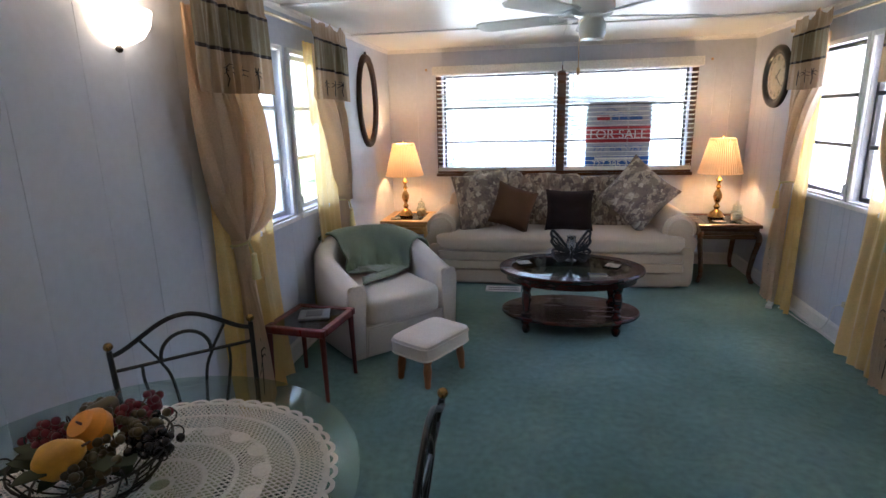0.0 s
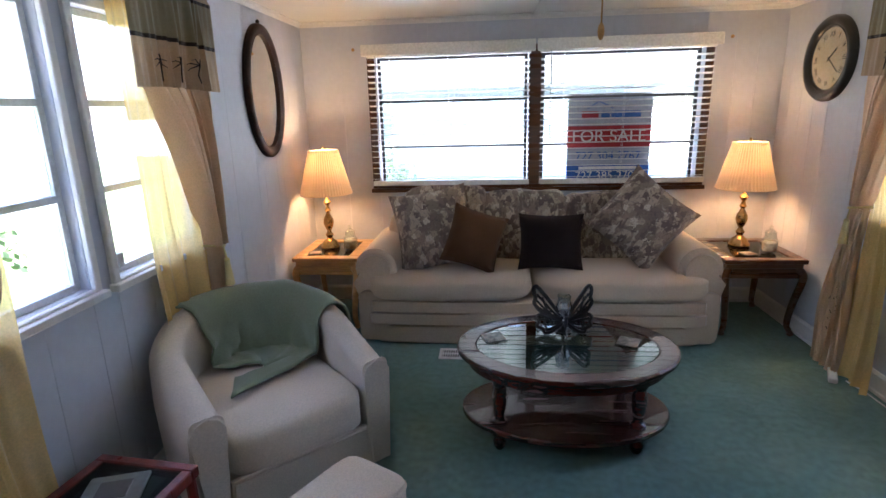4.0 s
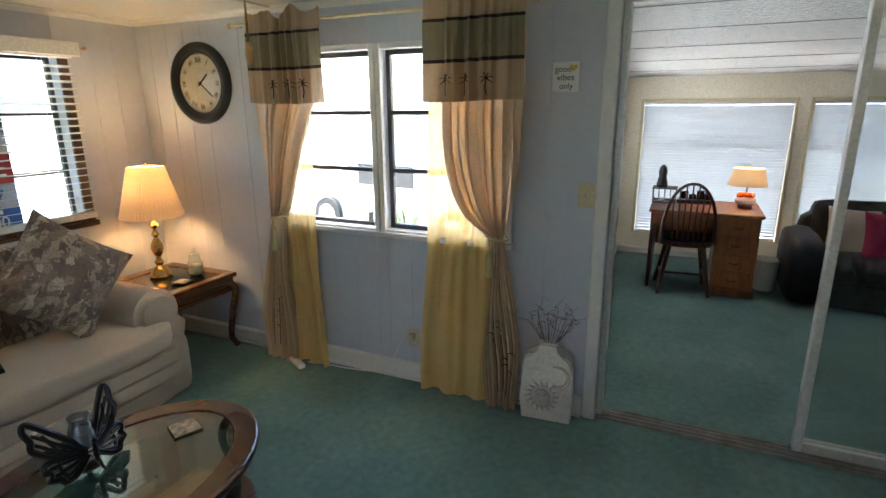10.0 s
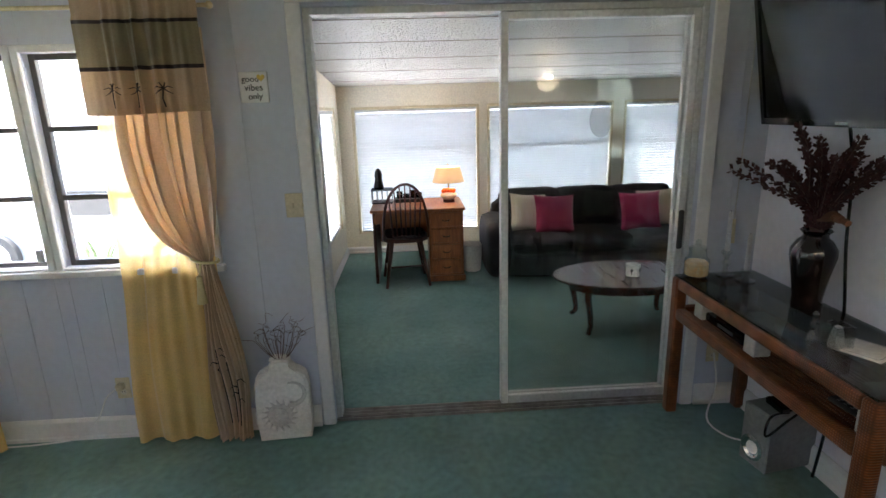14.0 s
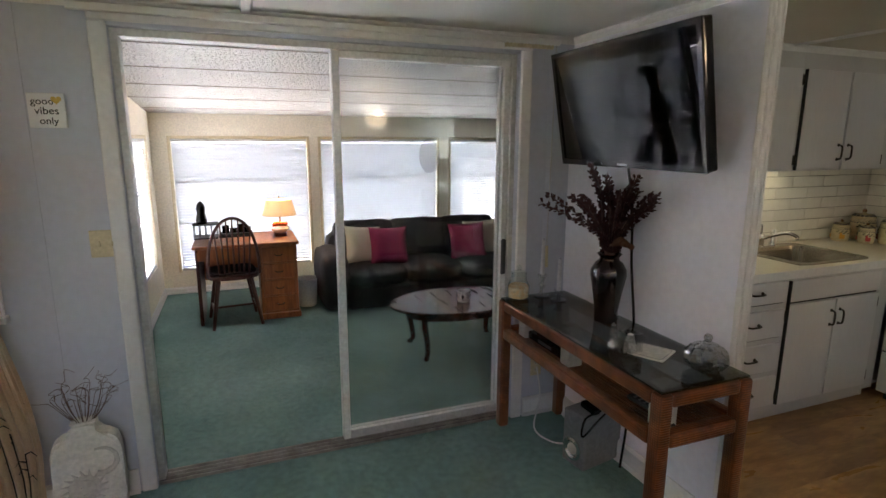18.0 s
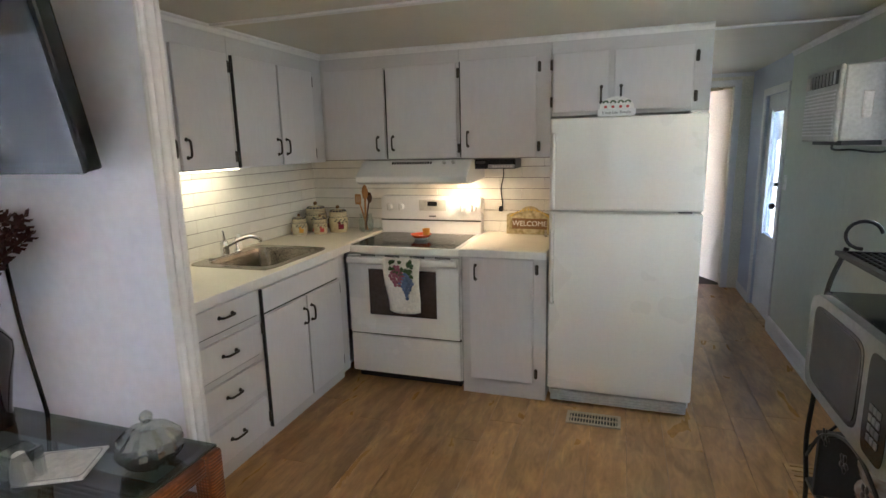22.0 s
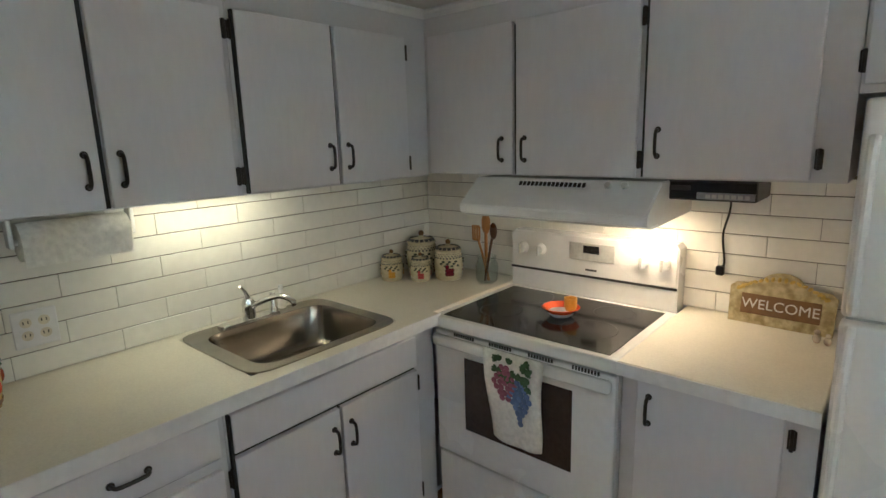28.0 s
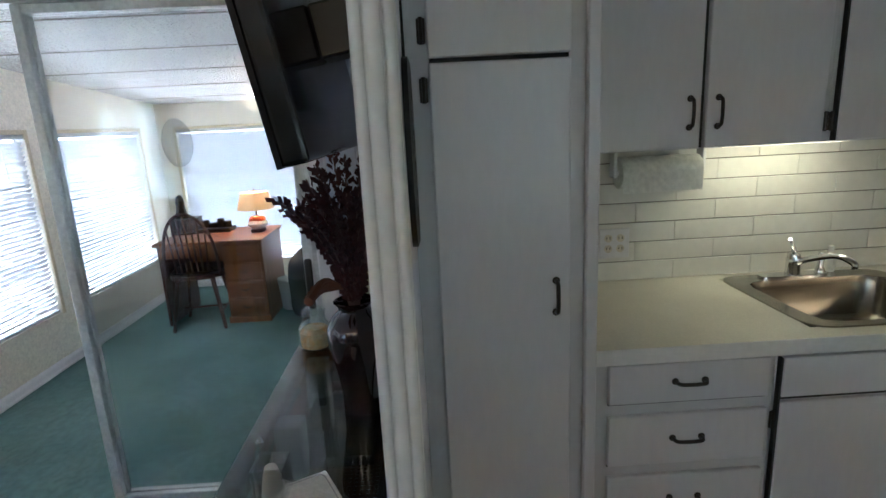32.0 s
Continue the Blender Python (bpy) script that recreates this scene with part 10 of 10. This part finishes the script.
def sconce(y):
    th = thing("wall_sconce", "frosted glass bowl wall sconce, lit warm", "wall lamp", pose(WX + PT, y, 1.82), group="wall sconces")
    bm = B()
    rings = []
    for r, z in ((0.012, -0.075), (0.05, -0.068), (0.092, -0.045), (0.118, -0.005), (0.128, 0.045), (0.124, 0.047), (0.112, -0.003), (0.086, -0.04), (0.05, -0.06)):
        rings.append([bm.verts.new((0.004 + r * math.sin(math.pi * k / 18), r * math.cos(math.pi * k / 18), z)) for k in range(19)])
    for p, q in zip(rings, rings[1:]):
        for k in range(18):
            bm.faces.new((p[k], p[k + 1], q[k + 1], q[k]))
    part("bowl", bm, M["sconce_glow"], th, "glowing frosted glass bowl")
    part("finial", ball(B(), (0.012, 0, -0.085), 0.013), "bronze", th)
    part("back_plate", bx(0, -0.05, -0.06, 0.006, 0.05, 0.04, bevel=0.002), "bronze", th, smooth=False)
    bulb("sconce_light", (WX + 0.085, y, 1.885), 0.35, (1.0, 0.74, 0.42), 0.03)


M["sconce_glow"] = glow("lit_frosted_glass", (1.0, 0.80, 0.52), 0.45)
sconce(1.865)
sconce(0.53)
opic = thing("oval_picture", "dark oval framed picture between the sconces", "picture", pose(WX + PT, 1.20, 1.58))
part("frame", oval_frame(B(), 0.17, 0.23, [(0, 0), (0, 0.018), (0.01, 0.026), (0.03, 0.024), (0.038, 0.010), (0.038, 0.004)]), "blackm", opic, sharp=60)
part("picture", disc(0.135, 0.195, 0.008), "plaster2", opic, smooth=False)

# ---- sunroom furniture ----
dk = thing("desk", "orange-brown maple kneehole desk with four drawers", "desk", pose(4.99, 2.02, 0, 0, 0, 90))
# local x runs along the window wall, local y points away from the room's glass door
part("top", bx(-0.46, -0.40, 0.735, 0.46, 0.24, 0.765, bevel=0.008, seg=2), "pine", dk, smooth=False)
dk.matrix_basis = Matrix(((0, 1, 0, 5.09), (-0.95, 0, 0, 2.02), (0, 0, 0.925, 0), (0, 0, 0, 1)))
ped = part("pedestal", bx(0.10, -0.36, 0.06, 0.44, 0.22, 0.735, bevel=0.004), "pine", dk, smooth=False)
part("plinth", bx(0.085, -0.375, 0.0, 0.455, 0.235, 0.06, bevel=0.006), "pine", dk, smooth=False)
for k in range(4):
    z0 = 0.085 + k * 0.162
    d = part("drawer", bx(0.12, -0.380, z0, 0.42, -0.360, z0 + 0.145, bevel=0.006), "pine", ped, smooth=False)
    part("pull", tube(B(), [(0.235, -0.382, z0 + 0.075), (0.25, -0.395, z0 + 0.065), (0.29, -0.395, z0 + 0.065), (0.305, -0.382, z0 + 0.075)], 0.005, 6), "bronze", d)
part("apron", bx(-0.43, -0.36, 0.62, 0.10, -0.34, 0.735), "pine", dk, smooth=False)
part("side_panel", bx(-0.44, -0.36, 0.0, -0.41, 0.22, 0.735, bevel=0.004), "spindle", dk, smooth=False)
part("back_panel", bx(-0.41, 0.19, 0.30, 0.10, 0.21, 0.735), "pine", dk, smooth=False)

wc2 = thing("windsor_chair", "dark spindle-back Windsor chair drawn up to the desk", "chair", pose(4.79, 2.15, 0, 0, 0, -84))
bm = B()
slab(bm, oval(0.215, 0.20, 36, power=2.6), 0.42, 0.455)
part("seat", bm, "spindle", wc2, sharp=40)
for x in (-1, 1):
    for y in (-1, 1):
        part("leg", cyl(B(), (x * 0.20, y * 0.20, 0), (x * 0.13, y * 0.13, 0.425), 0.014, 0.020, 12), "spindle", wc2)
    part("stretcher", cyl(B(), (x * 0.178, -0.178, 0.14), (x * 0.178, 0.178, 0.14), 0.010, seg=8), "spindle", wc2)
part("stretcher", cyl(B(), (-0.178, 0, 0.14), (0.178, 0, 0.14), 0.010, seg=8), "spindle", wc2)
bowp = lambda a: (0.205 * math.cos(a), -0.16 - 0.06 * math.sin(a) ** 2, 0.455 + 0.50 * math.sin(a) ** 0.8)
part("bow", tube(B(), [bowp(max(0.0, min(math.pi, math.pi * k / 30))) for k in range(31)], 0.013, 8), "spindle", wc2)
for k in range(1, 8):
    x = -0.19 + 0.38 * k / 8
    a = math.acos(max(-1, min(1, x / 0.205)))
    part("spindle", cyl(B(), (x * 0.82, -0.155, 0.45), bowp(a), 0.009, 0.006, 8), "spindle", wc2)
cp_ = thing("chair_pad", "thin dark plaid pad on the Windsor chair", "cushion", pose(4.79, 2.15, 0.456, 0, 0, -84))
bm = B()
cushion(bm, 0.37, 0.34, 0.035, 5)
part("pad", bm, "darkc", cp_)

lp = thing("desk_lamp", "small lit lamp with tan shade and ornate base", "table lamp", pose(5.06, 1.71, 0.708))
part("foot", slab(B(), oval(0.07, 0.055, 28, power=4), 0, 0.025), "spindle", lp)
part("bowl", lathe(B(), [(0.04, 0.025), (0.075, 0.045), (0.085, 0.07), (0.06, 0.095)], seg=24), "plaster", lp)
bm = B()
rng = random.Random(4)
for k in range(14):
    a = 2 * math.pi * k / 14
    ball(bm, (0.05 * math.cos(a), 0.05 * math.sin(a), 0.11 + rng.uniform(-0.01, 0.01)), 0.022, 8, 6)
part("fruit_cluster", bm, "orange", lp)
part("stem", cyl(B(), (0, 0, 0.10), (0, 0, 0.23), 0.008, seg=10), "brass", lp)
part("shade", lathe(B(), [(0.155, 0.195), (0.115, 0.335)], seg=40, close=False), "shade", lp)
part("finial", ball(B(), (0, 0, 0.36), (0.006, 0.006, 0.014)), "brass", lp)
part("shade_ring", tube(B(), [(0.115 * math.cos(radians(a)), 0.115 * math.sin(radians(a)), 0.335) for a in range(0, 361, 20)], 0.003, 5), "shade", lp)
bulb("desk_light", lp.matrix_basis @ Vector((0, 0, 0.27)), 0.5, (1.0, 0.68, 0.36), 0.03)
og = thing("desk_organizer", "black wire desk organizer with a dark figurine", "organizer", pose(5.16, 2.36, 0.708))
bm = bx(-0.10, -0.10, 0, 0.10, 0.10, 0.012)
for k in range(5):
    box(bm, -0.10, -0.10 + k * 0.049, 0.012, 0.10, -0.096 + k * 0.049, 0.13)
part("rack", bm, "blackm", og, smooth=False)
part("rail", bx(-0.105, -0.105, 0.125, 0.105, 0.105, 0.132), "blackm", og, smooth=False)
part("figurine", lathe(B(), [(0.045, 0.132), (0.050, 0.16), (0.034, 0.23), (0.040, 0.27), (0.030, 0.31), (0.010, 0.335)], (0.0, 0.03, 0), 12), "black", og)
for k, (dy, h) in enumerate(((-0.17, 0.10), (-0.235, 0.075), (-0.30, 0.11), (-0.36, 0.085))):
    part("holder", lathe(B(), [(0.028, 0.0), (0.030, 0.01), (0.031, h * 0.9), (0.034, h), (0.029, h), (0.027, 0.014)], (0.0, dy, 0), 12), "black", og)
part("tray", bx(-0.08, -0.40, 0.0, 0.08, -0.11, 0.035, bevel=0.004), "blackm", og, smooth=False)
wb = thing("waste_basket", "small white plastic waste basket beside the desk", "basket", pose(5.05, 1.49, 0))
part("bin", lathe(B(), [(0.075, 0), (0.085, 0.01), (0.105, 0.27), (0.108, 0.275), (0.100, 0.275), (0.080, 0.015)], seg=24), "plaster", wb)
part("rim", tube(B(), [(0.106 * math.cos(radians(a)), 0.106 * math.sin(radians(a)), 0.272) for a in range(0, 361, 15)], 0.005, 6), "plaster", wb)
switch_plate(pose(SUNX - 0.001, 1.26, 0.30, 0, 0, 180), "white wall outlet between sunroom windows", 1, "trim", outlet=True)

ls = thing("leather_sofa", "black leather three-seat sofa under the sunroom windows", "sofa", Matrix(((0, 1, 0, 4.98), (-1, 0, 0, 0.287), (0, 0, 0.86, 0), (0, 0, 0, 1))))
# local x along the windows, local -y faces the glass door
for s in (-1, 1):
    bm = B()
    cushion(bm, 0.26, 0.86, 0.62, 4.5, n=24, lump=0.03, seed=s)
    bmesh.ops.translate(bm, vec=(s * 0.98, -0.02, 0.03), verts=bm.verts)
    part("arm", bm, "leather", ls)
for x in (-0.58, 0.0, 0.58):
    bm = B()
    cushion(bm, 0.60, 0.66, 0.20, 4.5, n=24, lump=0.03, seed=x)
    bmesh.ops.translate(bm, vec=(x, -0.08, 0.28), verts=bm.verts)
    part("seat_cushion", bm, "leather", ls)
    bm = B()
    cushion(bm, 0.62, 0.24, 0.48, 7, n=24, lump=0.03, seed=x + 5)
    bmesh.ops.transform(bm, matrix=pose(x, 0.27, 0.43, -12), verts=bm.verts)
    part("back_cushion", bm, "leather", ls)
bm = B()
cushion(bm, 1.95, 0.80, 0.28, 8)
bmesh.ops.translate(bm, vec=(0, 0.0, 0.03), verts=bm.verts)
part("base", bm, "leather", ls)
bm = B()
cushion(bm, 1.95, 0.22, 0.80, 6)
bmesh.ops.translate(bm, vec=(0, 0.36, 0.04), verts=bm.verts)
part("backrest", bm, "leather", ls)
LM = ls.matrix_basis
for x, mt, lab, rot, yy in ((-0.64, "creamc", "cream square cushion on the leather sofa", 14, 0.02), (-0.41, "magenta", "raspberry-pink square cushion on the leather sofa", 4, -0.12), (0.44, "magenta", "raspberry-pink square cushion on the leather sofa", -4, -0.12), (0.68, "creamc", "cream square cushion on the leather sofa", -12, 0.02)):
    single("scatter_cushion", pillow(B(), 0.40, 0.38, 0.14, x), mt, lab, "cushion", Matrix.Translation(LM.translation) @ pose(0, 0, 0, 0, 0, -90) @ pose(x, yy, 0.385, -16, rot * 0.4, rot), group="leather sofa cushions")

sc = thing("sunroom_coffee_table", "oval dark cherry coffee table with cabriole legs", "coffee table", pose(3.54, 0.51, 0) @ Matrix.Diagonal((1.08, 0.98, 0.857, 1)))
tp = part("top", slab(B(), oval(0.32, 0.56, 56), 0.425, 0.450), "cherry", sc, sharp=30)
bv = tp.modifiers.new("round", "BEVEL")
bv.width, bv.segments, bv.limit_method = 0.008, 3, "ANGLE"
part("apron", ring_slab(B(), oval(0.24, 0.44, 40), oval(0.22, 0.42, 40), 0.345, 0.425), "cherry", sc, sharp=30)
for x in (-0.17, 0.17):
    for y in (-0.33, 0.33):
        cabriole(x, y, 0.40, "cherry", sc, 1.0)
mc = thing("painted_candle_jar", "white candle jar with dark painted trees", "candle", pose(3.47, 0.50, 0.386))
part("jar", lathe(B(), [(0.045, 0), (0.050, 0.006), (0.052, 0.085), (0.047, 0.085), (0.046, 0.06)], seg=28), "plaster", mc)
bm = B()
for k in range(5):
    a = 2 * math.pi * k / 5 + 2.6
    c = Vector((0.052 * math.cos(a), 0.052 * math.sin(a), 0.048))
    ball(bm, c, (0.010, 0.010, 0.013), 8, 6)
    ball(bm, c - Vector((0, 0, 0.022)), (0.003, 0.003, 0.012), 6, 5)
part("painted_trees", bm, "darkgrey", mc)
dc = thing("glass_decal", "frosted oval flower decal stuck on the sliding glass", "decal", pose(EX + 0.0545, 1.135, 1.515))
part("decal", disc(0.055, 0.085, 0.0, 40, 0.0006), M["decal"], dc, smooth=False)
part("decal_rim", oval_frame(B(), 0.058, 0.088, [(0, -0.0012), (0.004, -0.0012)], 40), M["decal"], dc, smooth=False)
